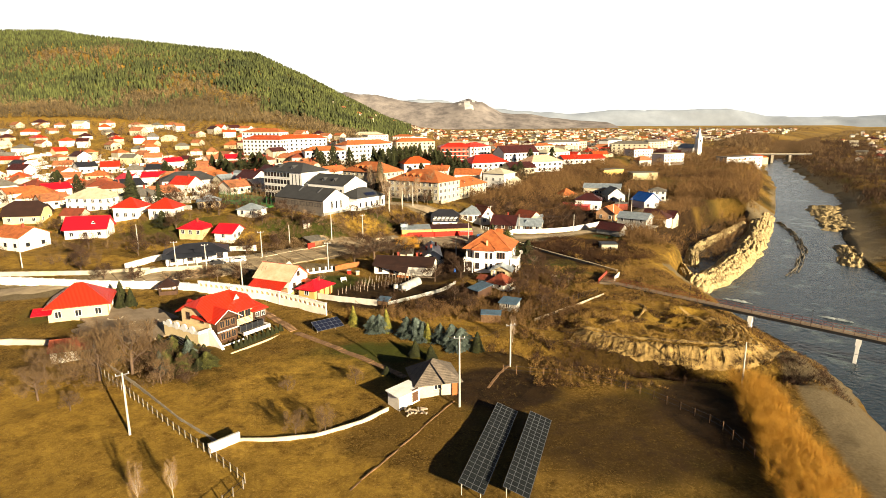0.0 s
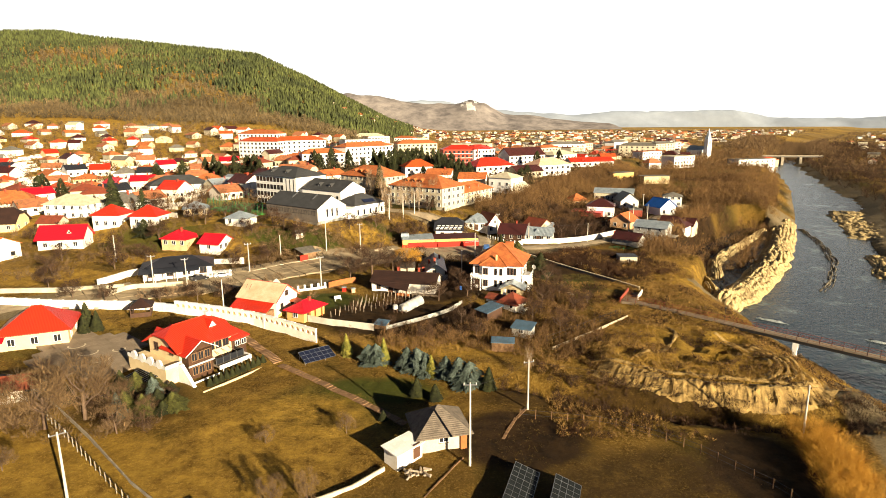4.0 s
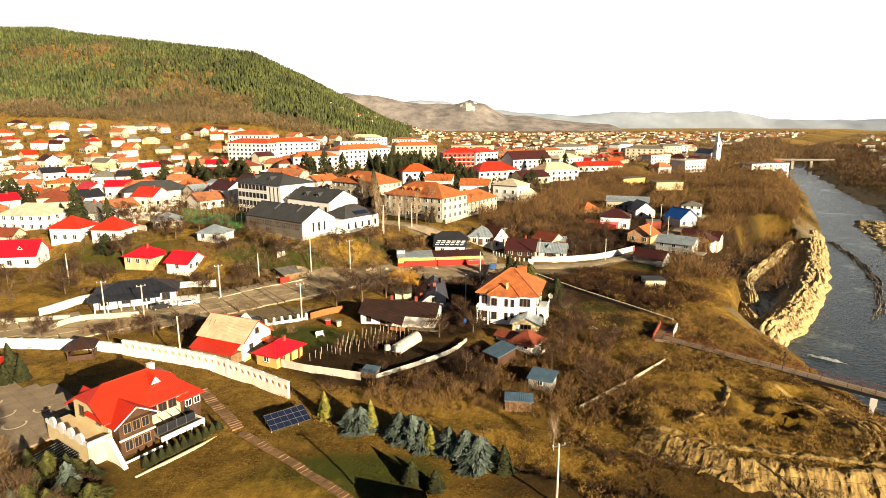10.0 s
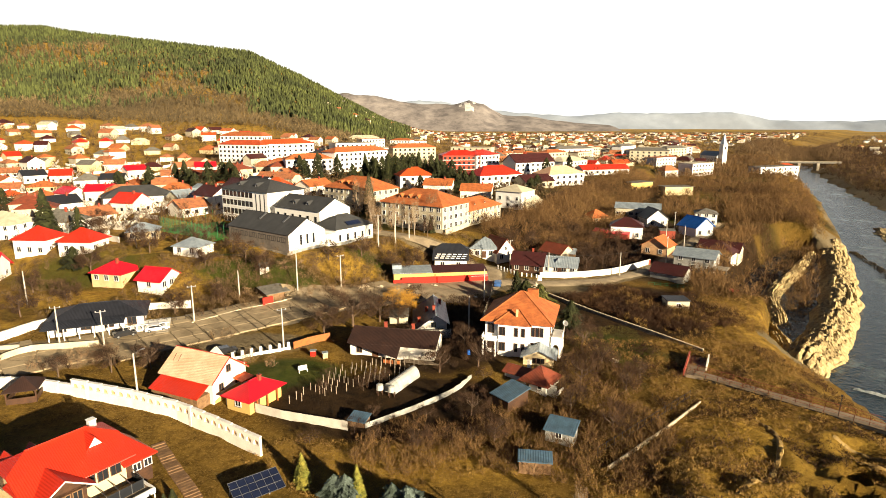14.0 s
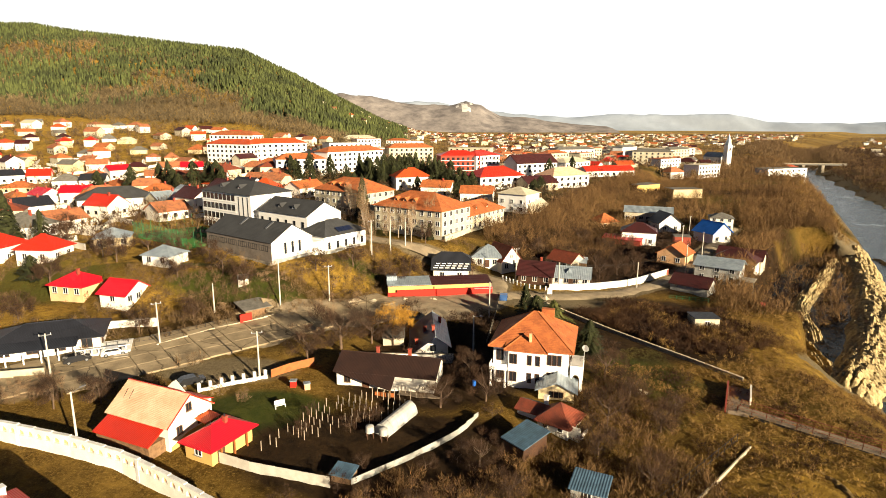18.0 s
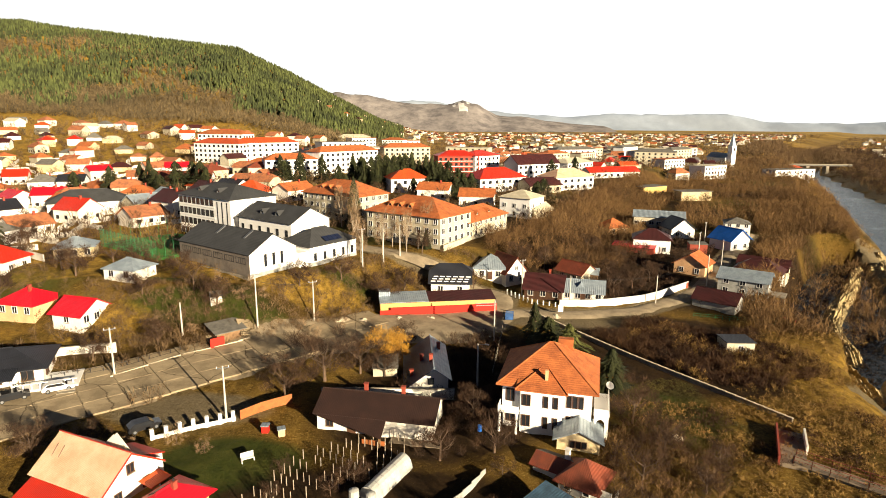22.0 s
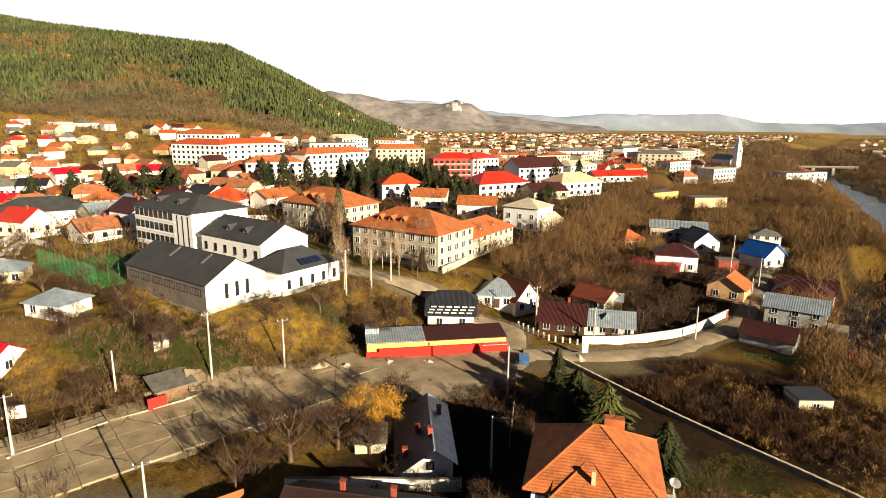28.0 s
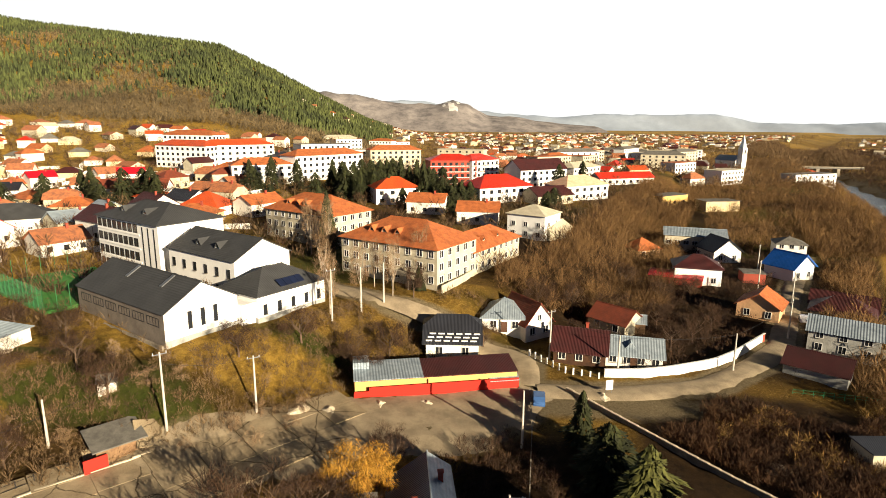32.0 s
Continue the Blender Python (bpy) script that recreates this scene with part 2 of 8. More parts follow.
GLASS = bpy.data.materials.new("window_glass")
GLASS.use_nodes = True
gp = GLASS.node_tree.nodes["Principled BSDF"]
gp.inputs["Base Color"].default_value = (0.018, 0.020, 0.024, 1)
gp.inputs["Roughness"].default_value, gp.inputs["Specular IOR Level"].default_value = 0.12, 0.5

WATER_MAT = bpy.data.materials.new("river_water")
WATER_MAT.use_nodes = True
wt = WATER_MAT.node_tree
wp = wt.nodes["Principled BSDF"]
geo = wt.nodes.new("ShaderNodeNewGeometry")
n1, n2 = wt.nodes.new("ShaderNodeTexNoise"), wt.nodes.new("ShaderNodeTexNoise")
n1.inputs["Scale"].default_value, n1.inputs["Detail"].default_value, n1.inputs["Distortion"].default_value = 0.9, 5, 0.6
n2.inputs["Scale"].default_value, n2.inputs["Detail"].default_value, n2.inputs["Roughness"].default_value = 0.07, 8, 0.7
for q in (n1, n2):
    wt.links.new(geo.outputs["Position"], q.inputs["Vector"])
foam = wt.nodes.new("ShaderNodeMapRange")
foam.inputs[1].default_value, foam.inputs[2].default_value = 0.55, 0.70
wt.links.new(n2.outputs[0], foam.inputs[0])
wc = wt.nodes.new("ShaderNodeMix")
wc.data_type = "RGBA"
wc.inputs[6].default_value, wc.inputs[7].default_value = (0.008, 0.022, 0.036, 1), (0.13, 0.17, 0.16, 1)
wt.links.new(foam.outputs[0], wc.inputs[0])
wt.links.new(wc.outputs[2], wp.inputs["Base Color"])
wp.inputs["Roughness"].default_value = 0.22
wp.inputs["Specular IOR Level"].default_value = 0.13
wb = wt.nodes.new("ShaderNodeBump")
wb.inputs["Strength"].default_value, wb.inputs["Distance"].default_value = 1.0, 0.7
wt.links.new(n1.outputs[0], wb.inputs["Height"])
wt.links.new(wb.outputs[0], wp.inputs["Normal"])


def ground_material():
    """Dry turf, with gravel, green turf and dark garden soil where the sheet's attributes say so."""
    m = bpy.data.materials.new("dry_turf_ground")
    m.use_nodes = True
    t = m.node_tree
    n, l = t.nodes, t.links
    p = n["Principled BSDF"]
    p.inputs["Roughness"].default_value, p.inputs["Specular IOR Level"].default_value = 0.97, 0.1
    geo = n.new("ShaderNodeNewGeometry")

    def noise_at(scale, detail=6, rough=0.65):
        q = n.new("ShaderNodeTexNoise")
        q.inputs["Scale"].default_value, q.inputs["Detail"].default_value, q.inputs["Roughness"].default_value = scale, detail, rough
        l.new(geo.outputs["Position"], q.inputs["Vector"])
        return q.outputs[0]

    def mixed(f, a, b):
        q = n.new("ShaderNodeMix")
        q.data_type = "RGBA"
        l.new(f, q.inputs[0])
        for i, c in ((6, a), (7, b)):
            if isinstance(c, tuple):
                q.inputs[i].default_value = (*c, 1)
            else:
                l.new(c, q.inputs[i])
        return q.outputs[2]

    def ranged(f, a, b):
        q = n.new("ShaderNodeMapRange")
        q.inputs[1].default_value, q.inputs[2].default_value = a, b
        l.new(f, q.inputs[0])
        return q.outputs[0]

    broad, mid, grain = noise_at(0.035), noise_at(0.33, 9, 0.8), noise_at(2.6, 6, 0.8)
    turf = mixed(ranged(mid, 0.36, 0.64), (0.062, 0.033, 0.006), (0.285, 0.172, 0.036))
    turf = mixed(ranged(grain, 0.50, 0.68), turf, (0.40, 0.255, 0.062))
    turf = mixed(ranged(broad, 0.52, 0.70), turf, (0.060, 0.048, 0.010))
    gravel = mixed(ranged(grain, 0.35, 0.65), (0.13, 0.10, 0.055), (0.27, 0.215, 0.13))
    green = mixed(ranged(mid, 0.35, 0.65), (0.034, 0.050, 0.008), (0.085, 0.088, 0.018))
    soil = mixed(ranged(mid, 0.35, 0.68), (0.013, 0.008, 0.0035), (0.056, 0.031, 0.012))
    soil = mixed(ranged(grain, 0.58, 0.78), soil, (0.105, 0.066, 0.024))
    at = n.new("ShaderNodeAttribute")
    at.attribute_name = "cover"
    sep = n.new("ShaderNodeSeparateColor")
    l.new(at.outputs["Color"], sep.inputs[0])

    def ragged(f):
        q = n.new("ShaderNodeMath")
        q.operation, q.inputs[1].default_value = "MULTIPLY_ADD", 0.9
        l.new(mid, q.inputs[0])
        s = n.new("ShaderNodeMath")
        s.operation, s.inputs[1].default_value = "SUBTRACT", 0.45
        l.new(f, s.inputs[0])
        l.new(s.outputs[0], q.inputs[2])
        return ranged(q.outputs[0], 0.3, 0.7)

    col = mixed(ragged(sep.outputs[1]), turf, green)
    col = mixed(ragged(sep.outputs[2]), col, soil)
    straw = mixed(ranged(mid, 0.36, 0.62), (0.165, 0.092, 0.018), (0.43, 0.265, 0.048))
    straw = mixed(ranged(grain, 0.54, 0.72), straw, (0.56, 0.365, 0.080))
    col = mixed(ragged(at.outputs["Alpha"]), col, straw)
    col = mixed(ragged(sep.outputs[0]), col, gravel)
    l.new(col, p.inputs["Base Color"])
    b = n.new("ShaderNodeBump")
    b.inputs["Strength"].default_value, b.inputs["Distance"].default_value = 1.0, 1.15
    l.new(noise_at(0.9, 9, 0.85), b.inputs["Height"])
    l.new(b.outputs[0], p.inputs["Normal"])
    return m


GROUND = ground_material()

# ---- small tools ----
class Shape:
    """A mesh in the making."""

    def __init__(self):
        self.v, self.f = [], []

    def poly(self, pts):
        k = len(self.v)
        self.v += [tuple(p) for p in pts]
        self.f.append(tuple(range(k, k + len(pts))))
        return self

    def box(self, x0, y0, z0, x1, y1, z1):
        k = len(self.v)
        self.v += [(x0, y0, z0), (x1, y0, z0), (x1, y1, z0), (x0, y1, z0), (x0, y0, z1), (x1, y0, z1), (x1, y1, z1), (x0, y1, z1)]
        self.f += [(k, k + 3, k + 2, k + 1), (k + 4, k + 5, k + 6, k + 7), (k, k + 1, k + 5, k + 4), (k + 1, k + 2, k + 6, k + 5), (k + 2, k + 3, k + 7, k + 6), (k + 3, k, k + 4, k + 7)]
        return self

    def slab(self, pts, t, way=(0, 0, -1)):
        """A plate: the outline pts is its top, t its thickness along way."""
        k, n = len(self.v), len(pts)
        self.v += [tuple(p) for p in pts] + [tuple(p[i] + way[i] * t for i in range(3)) for p in pts]
        self.f.append(tuple(range(k, k + n)))
        self.f.append(tuple(range(k + 2 * n - 1, k + n - 1, -1)))
        self.f += [(k + i, k + n + i, k + n + (i + 1) % n, k + (i + 1) % n) for i in range(n)]
        return self

    def rod(self, a, b, r0, r1=None, n=6, cap=True):
        r1 = r0 if r1 is None else r1
        a, b = Vector(a), Vector(b)
        w = (b - a).normalized()
        u = w.orthogonal().normalized()
        v = w.cross(u)
        k = len(self.v)
        for c, r in ((a, r0), (b, r1)):
            for i in range(n):
                q = 2 * math.pi * i / n
                self.v.append(tuple(c + u * (r * math.cos(q)) + v * (r * math.sin(q))))
        self.f += [(k + i, k + (i + 1) % n, k + n + (i + 1) % n, k + n + i) for i in range(n)]
        if cap:
            self.f += [tuple(range(k + n - 1, k - 1, -1)), tuple(range(k + n, k + 2 * n))]
        return self

    def tube(self, pts, r, n=3):
        """One bent rod through pts."""
        k = len(self.v)
        for p in pts:
            for i in range(n):
                q = 2 * math.pi * i / n
                self.v.append((p[0], p[1] + r * math.cos(q), p[2] + r * math.sin(q)) if abs(pts[-1][0] - pts[0][0]) > abs(pts[-1][1] - pts[0][1]) else (p[0] + r * math.cos(q), p[1], p[2] + r * math.sin(q)))
        for j in range(len(pts) - 1):
            self.f += [(k + j * n + i, k + j * n + (i + 1) % n, k + (j + 1) * n + (i + 1) % n, k + (j + 1) * n + i) for i in range(n)]
        return self

    def mesh(self, name):
        me = bpy.data.meshes.new(name)
        me.from_pydata(self.v, [], self.f)
        me.update()
        return me


def part(name, shape, material, parent=None, label="", at=(0, 0, 0), turn=0.0, smooth=False):
    """One mesh object under a thing or a part."""
    me = shape.mesh(name) if isinstance(shape, Shape) else shape
    if not me.materials:
        me.materials.append(material)
    if smooth:
        me.polygons.foreach_set("use_smooth", [True] * len(me.polygons))
    ob = new(name, me)
    ob.parent = parent
    ob.location, ob.rotation_euler = at, (0, 0, radians(turn))
    if label:
        ob["label"] = label
    return ob


def thing(name, label, category, x, y, turn=0.0, z=None, group="", kind=""):
    ob = new(name)
    ob.location, ob.rotation_euler = (x, y, h(x, y) if z is None else z), (0, 0, radians(turn))
    return tagged(ob, label, category, group, kind)


# ---- lie of the land ----

def sm(a, b, v):
    v = min(max((v - a) / (b - a), 0.0), 1.0)
    return v * v * (3 - 2 * v)


def lerp(x, pts):
    """Piecewise linear through (x, y) pairs."""
    if x <= pts[0][0]:
        return pts[0][1]
    for (a, p), (b, q) in zip(pts, pts[1:]):
        if x <= b:
            return p + (q - p) * (x - a) / (b - a)
    return pts[-1][1]


def side(x, y, line):
    """Distance to a polyline, positive on its left side; and how far along it."""
    best, sign, along, run = 1e9, 1.0, 0.0, 0.0
    for (ax, ay), (bx, by) in zip(line, line[1:]):
        dx, dy = bx - ax, by - ay
        size = math.hypot(dx, dy)
        k = min(max(((x - ax) * dx + (y - ay) * dy) / size ** 2, 0.0), 1.0)
        d = math.hypot(x - ax - k * dx, y - ay - k * dy)
        if d < best:
            best, sign, along = d, (1.0 if dx * (y - ay) - dy * (x - ax) > 0 else -1.0), run + k * size
        run += size
    return best * sign, along

WATER = -7.0
BANK = ((58, -60), (60, 30), (74, 85), (80, 105), (83, 119), (80, 150), (83, 170), (101, 190), (133, 235), (187, 323), (266, 467), (387, 719), (700, 1250), (1400, 2200))
FAR_BANK = ((125, -60), (130, 40), (138, 120), (146, 182), (158, 215), (215, 313), (262, 380), (320, 511), (420, 718), (745, 1230), (1450, 2170))
TERRACE = ((-400, 330), (-130, 228), (-70, 204), (-41, 202), (-18, 226), (8, 240), (34, 262), (70, 340), (120, 430), (220, 640), (420, 1000))
CREST = ((-1.2, 205), (-0.77, 236), (-0.71, 248), (-0.62, 247), (-0.57, 235), (-0.41, 210), (-0.30, 192), (-0.22, 138), (-0.16, 92), (-0.09, 40), (-0.03, 12), (0.0, 0))
STREAM = ((8, 112.5), (17, 109), (27, 104.8), (38, 100.8), (48, 98.6), (60, 98), (76, 99))
EDGE = ((29, 113), (33, 109.8), (40, 105.4), (47, 103.4), (56, 102), (63, 103.6), (68, 109))
CHANNEL = ((84, 180), (97, 202), (114, 232), (131, 254), (152, 286))
CREEK = ((87, 208), (95, 223), (106, 241), (130, 271), (150, 293))
BERM = ((72, 170), (80, 174), (96, 190.5), (119, 220), (140, 252), (164, 292), (178, 316))
INNER = ((91, 200), (95, 212), (102, 227), (115, 243), (133, 263), (156, 292))
TAIL = ((84.5, 208), (84.5, 196), (82.5, 184), (80, 178))


def dozed(x, y):
    """The meadow pushed about by a dozer: a raised lip over the ditch, a ring-shaped mound, two pits."""
    if not (24 < x < 76 and 98 < y < 146):
        return 0.0
    d, _ = side(x, y, EDGE)
    z = 1.5 * sm(0, 2.6, d) * (1 - sm(6, 20, d)) * sm(27, 32, x) * (1 - sm(66, 72, x)) if d > 0 else 0.0
    r = math.hypot(x - 40.5, (y - 127.5) * 0.9)
    z += 0.9 * math.exp(-((r - 8.2) / 1.6) ** 2) * sm(-0.6, 0.4, (x - 40.5 - (y - 127.5) * 0.3) / max(r, 0.1)) + 0.4 * (1 - sm(3, 7, r))
    for cx, cy, wide, deep in ((51.5, 117, 2.6, 1.0), (55.6, 121.7, 2.4, 0.9), (60, 128, 3.5, 0.6), (36, 119, 2.5, 0.5)):
        q = math.hypot(x - cx, y - cy) / wide
        z += deep * (0.8 * math.exp(-((q - 1.35) / 0.35) ** 2) - 1.2 * (1 - sm(0.3, 1.1, q)))
    return z


def h(x, y):
    z = 0.2 + 0.034 * (min(y, 220) - 100) + 0.016 * max(0, min(y, 500) - 220) - 0.018 * max(min(x, 80), -150)
    d, _ = side(x, y, TERRACE)
    z += 7.2 * sm(-15, 0, d) * sm(-210, -60, x) * (1 - sm(420, 800, y))
    # the wooded hill and its foot
    u = x / max(y, 60)
    up = lerp(u, CREST)
    z += up * (0.17 * sm(330, 760, y) + 0.76 * sm(640, 1420, y)) * (1 - 0.5 * sm(1420, 2600, y))
    # river bed
    d, _ = side(x, y, BANK)
    e, _ = side(x, y, FAR_BANK)
    wet = WATER - 1.2
    if d < 22 and e > -30:
        w = sm(-6, 20, d) if y > 108 else sm(-5, 10, d)
        z = wet + (z - wet) * w if e >= 0 else WATER + 1 + (z * 0.3 - WATER) * sm(0, 30, -e) * 0.6
    elif e <= -30:
        z = min(z, -2.5)
    s, a = side(x, y, STREAM)
    z -= 3.2 * (1 - sm(1.2, 4.2, abs(s))) * (1 - sm(60, 72, x))
    s, a = side(x, y, CHANNEL)
    z += min(0, -7.2 - z) * (1 - sm(6.0, 10.0, abs(s)))
    s, a = side(x, y, CREEK)
    z += min(0, -7.6 - z) * (1 - sm(5.0, 10.0, abs(s)))
    # the knoll on which the orange-roofed villa stands
    z += 1.5 * (1 - sm(8, 20, math.hypot(x - 16, y - 158)))
    return z + dozed(x, y)


def wobble(x, y):
    """The small unevenness of open ground."""
    return 0.35 * noise.noise((x * 0.13, y * 0.13, 3)) + 0.24 * noise.noise((x * 0.42, y * 0.42, 7)) + (
        sm(30, 38, x) * sm(96, 100, y) * (1 - sm(142, 150, y)) * (0.55 * abs(noise.noise((x * 0.22 + 3, y * 0.3, 9))) + 0.3 * noise.noise((x * 0.8, y * 0.8, 5))) if 30 < x < 90 and 96 < y < 150 else 0)


ROAD_A = ((-150, 118), (-95, 145), (-62, 163), (-46, 175), (-27, 190), (-12, 198), (4, 199), (14, 209))
ROAD_B = ((14, 209), (16, 220), (4, 227), (-8, 229), (-24, 240), (-45, 262), (-70, 290))
ROAD_C = ((16, 208), (30, 207), (45, 210), (57, 218), (67, 227), (80, 246), (95, 268), (118, 300))


def cover(x, y):
    """How far the ground is gravel, green turf or dark soil."""
    d, _ = side(x, y, BANK)
    e, _ = side(x, y, FAR_BANK)
    s, a = side(x, y, BERM)
    gravel = max((1 - sm(1, 5, abs(d + 1))) * (1 - 0.75 * sm(150, 165, y) * (1 - sm(250, 270, y))) * (0.6 + 0.8 * noise.noise((x * 0.1, y * 0.1, 12))), 1 - sm(5, 10, abs(s)) if a > 2 else 0, (1 - sm(0, 26, -e)) * sm(190, 215, y) if e < 0 else 0)
    r = min(abs(side(x, y, q)[0]) for q in (ROAD_A, ROAD_B, ROAD_C)) if 100 < y < 310 and -160 < x < 130 else 99
    gravel = max(gravel, 0.9 * (1 - sm(5.5, 11, r)) if y < 205 else 0.9 * (1 - sm(2.5, 5, r)))
    green = 0.0
    for cx, cy, rx, ry, k in ((-16, 100, 16, 12, 0.55), (-75, 125, 24, 12, 0.5), (-27, 150, 12, 8, 1.0), (36, 166, 9, 13, 0.75), (-30, 212, 30, 8, 0.5), (-95, 205, 26, 14, 0.6), (6, 204, 13, 3, 0.7), (16, 90, 10, 8, 0.35), (-46, 197, 20, 6, 0.85), (-20, 212, 10, 6, 0.8), (-10, 106, 14, 6, 0.7), (-56, 207, 14, 5, 0.7)):
        green = max(green, k * (1 - sm(0.5, 1.25, math.hypot((x - cx) / rx, (y - cy) / ry))))
    soil = 0.0
    for cx, cy, rx, ry, k in ((-8, 140, 22, 12, 0.9), (14, 132, 18, 14, 0.5), (0, 165, 20, 16, 0.9), (14, 182, 14, 14, 0.8), (48, 188, 24, 20, 1.0), (60, 240, 50, 30, 0.8), (-30, 206, 34, 10, 0.5), (-55, 186, 22, 10, 0.6), (30, 104, 30, 6, 0.6), (-48, 100, 10, 9, 0.6), (28, 148, 10, 16, 0.4), (30, 78, 22, 14, 0.6), (44, 84, 8, 12, 0.9), (76, 250, 60, 45, 1.0), (14, 90, 12, 10, 0.5), (0, 76, 16, 12, 0.4), (12, 92, 12, 9, 0.8), (60, 275, 60, 40, 0.9)):
        soil = max(soil, k * (1 - sm(0.6, 1.3, math.hypot((x - cx) / rx, (y - cy) / ry))))
    if y > 240:
        left = sm(-20, -70, x)
        soil = max(soil, (0.5 - 0.3 * left) + 0.5 * noise.noise((x * 0.03, y * 0.03, 2)))
        green = max(green, 0.3 + 0.6 * noise.noise((x * 0.025, y * 0.025, 6)))
    gravel = max(gravel, 0.75 * (1 - sm(0.6, 1.2, math.hypot((x + 38) / 15, (y - 164) / 6))))
    if 50 < y < 118 and 0 < d < 14:
        gravel = max(gravel, 0.95 * (1 - sm(5.5, 9, abs(d - 5.5))))
    straw = 0.0
    for cx, cy, rx, ry, k in ((-62, 72, 52, 24, 1.0), (-24, 64, 26, 12, 0.9), (-22, 93, 18, 15, 0.62), (28, 66, 18, 10, 0.2), (62, 116, 26, 14, 0.9), (44, 116, 18, 10, 0.8), (50, 128, 22, 12, 0.7), (-110, 168, 26, 9, 1.0), (-70, 132, 12, 6, 0.5), (-32, 208, 26, 7, 0.7), (-64, 190, 12, 9, 0.6), (-92, 188, 14, 8, 0.7), (70, 180, 16, 20, 0.55), (82, 205, 14, 14, 0.3), (-4, 124, 26, 6, 0.7), (26, 84, 12, 6, 0.3)):
        straw = max(straw, k * (1 - sm(0.5, 1.25, math.hypot((x - cx) / rx, (y - cy) / ry))))
    if y > 205 and x < -20:
        straw = max(straw, sm(-20, -70, x) * (0.62 + 0.9 * noise.noise((x * 0.04, y * 0.04, 16))))
    if x < -0.45 * y and 560 < y < 720:
        straw = 1.0
    return gravel, green, soil, straw


def steps(dense, step, growth, far):
    out, x, s = [], dense[0], step
    lo = []
    while x > far[0]:
        s *= growth
        x -= s
        lo.append(x)
    out = lo[::-1]
    x, s = dense[0], step
    while x <= dense[1]:
        out.append(x)
        x += step
    while x < far[1]:
        out.append(x)
        s *= growth
        x += s
    return out + [far[1]]


def build_ground():
    xs = steps((-100, 150), 1.25, 1.06, (-4200, 4200))
    ys = steps((50, 262), 1.25, 1.05, (-400, 4700))
    me = bpy.data.meshes.new("ground")
    v = [(x, y, h(x, y) + wobble(x, y)) for y in ys for x in xs]
    n = len(xs)
    f = [(j * n + i, j * n + i + 1, (j + 1) * n + i + 1, (j + 1) * n + i) for j in range(len(ys) - 1) for i in range(n - 1)]
    me.from_pydata(v, [], f)
    at = me.color_attributes.new("cover", "FLOAT_COLOR", "POINT")
    flat = []
    for x, y, _ in v:
        flat += [*cover(x, y)] if -620 < x < 450 and 30 < y < 760 else [0.25 + 0.7 * noise.noise((x * 0.006, y * 0.012, 5)), 0.1 + 0.5 * noise.noise((x * 0.005, y * 0.009, 3)), 0.25 + 0.6 * noise.noise((x * 0.006, y * 0.01, 1)), 0.42 + 0.8 * noise.noise((x * 0.004, y * 0.009, 2))]
    at.data.foreach_set("color", flat)
    me.polygons.foreach_set("use_smooth", [True] * len(f))
    me.materials.append(GROUND)
    return tagged(new("ground", me), "dry brown winter turf and soil sloping to the river", "ground", kind="structure")


build_ground()
river = Shape().poly([(40, -80, WATER), (140, -80, WATER), (170, 215, WATER), (330, 500, WATER), (509, 800, WATER), (435, 800, WATER), (250, 460, WATER), (70, 200, WATER), (40, 100, WATER)])
tagged(part("water", river, WATER_MAT), "shallow blue-grey river water with white riffles", "river", kind="structure")


def ribbon(name, line, half, material, label, lift=0.06, across=5):
    """A road laid over the ground along a line, with its edges let into it."""
    pts = []
    for (ax, ay), (bx, by) in zip(line, line[1:]):
        k = max(1, int(math.hypot(bx - ax, by - ay) / 1.5))
        pts += [(ax + (bx - ax) * i / k, ay + (by - ay) * i / k) for i in range(k)]
    pts.append(line[-1])
    for _ in range(6):
        pts = [pts[0]] + [tuple((pts[i - 1][k] + 2 * pts[i][k] + pts[i + 1][k]) / 4 for k in (0, 1)) for i in range(1, len(pts) - 1)] + [pts[-1]]
    s = Shape()
    for i, (x, y) in enumerate(pts):
        a, b = pts[max(0, i - 1)], pts[min(len(pts) - 1, i + 1)]
        d = math.hypot(b[0] - a[0], b[1] - a[1])
        nx, ny = -(b[1] - a[1]) / d, (b[0] - a[0]) / d
        w = half(i / (len(pts) - 1)) if callable(half) else half
        for j in range(across + 1):
            k = w * (2 * j / across - 1)
            gx, gy = x + nx * k, y + ny * k
            s.v.append((gx, gy, max(h(gx, gy), h(x, y) - 0.3) + 0.3 * wobble(gx, gy) + lift + (0.25 if abs(k) < w * 0.9 else -0.1)))
    c = across + 1
    s.f = [(i * c + j, (i + 1) * c + j, (i + 1) * c + j + 1, i * c + j + 1) for i in range(len(pts) - 1) for j in range(across)]
    return tagged(part(name, s, material, smooth=True), label, "road", kind="structure")


ribbon("road_to_school", ROAD_B, 2.6, ASPHALT, "dusty grey lane climbing to the school")
ribbon("riverside_lane", ROAD_C, 2.4, ASPHALT, "pale dirt lane curving past the white wall")
OLD_ROAD = ribbon("old_road", ROAD_A, lambda k: 4.2 + 4.6 * sm(0.3, 0.62, k) - 3 * sm(0.93, 1, k), ASPHALT, "wide worn concrete road with dusty edges", 0.0)

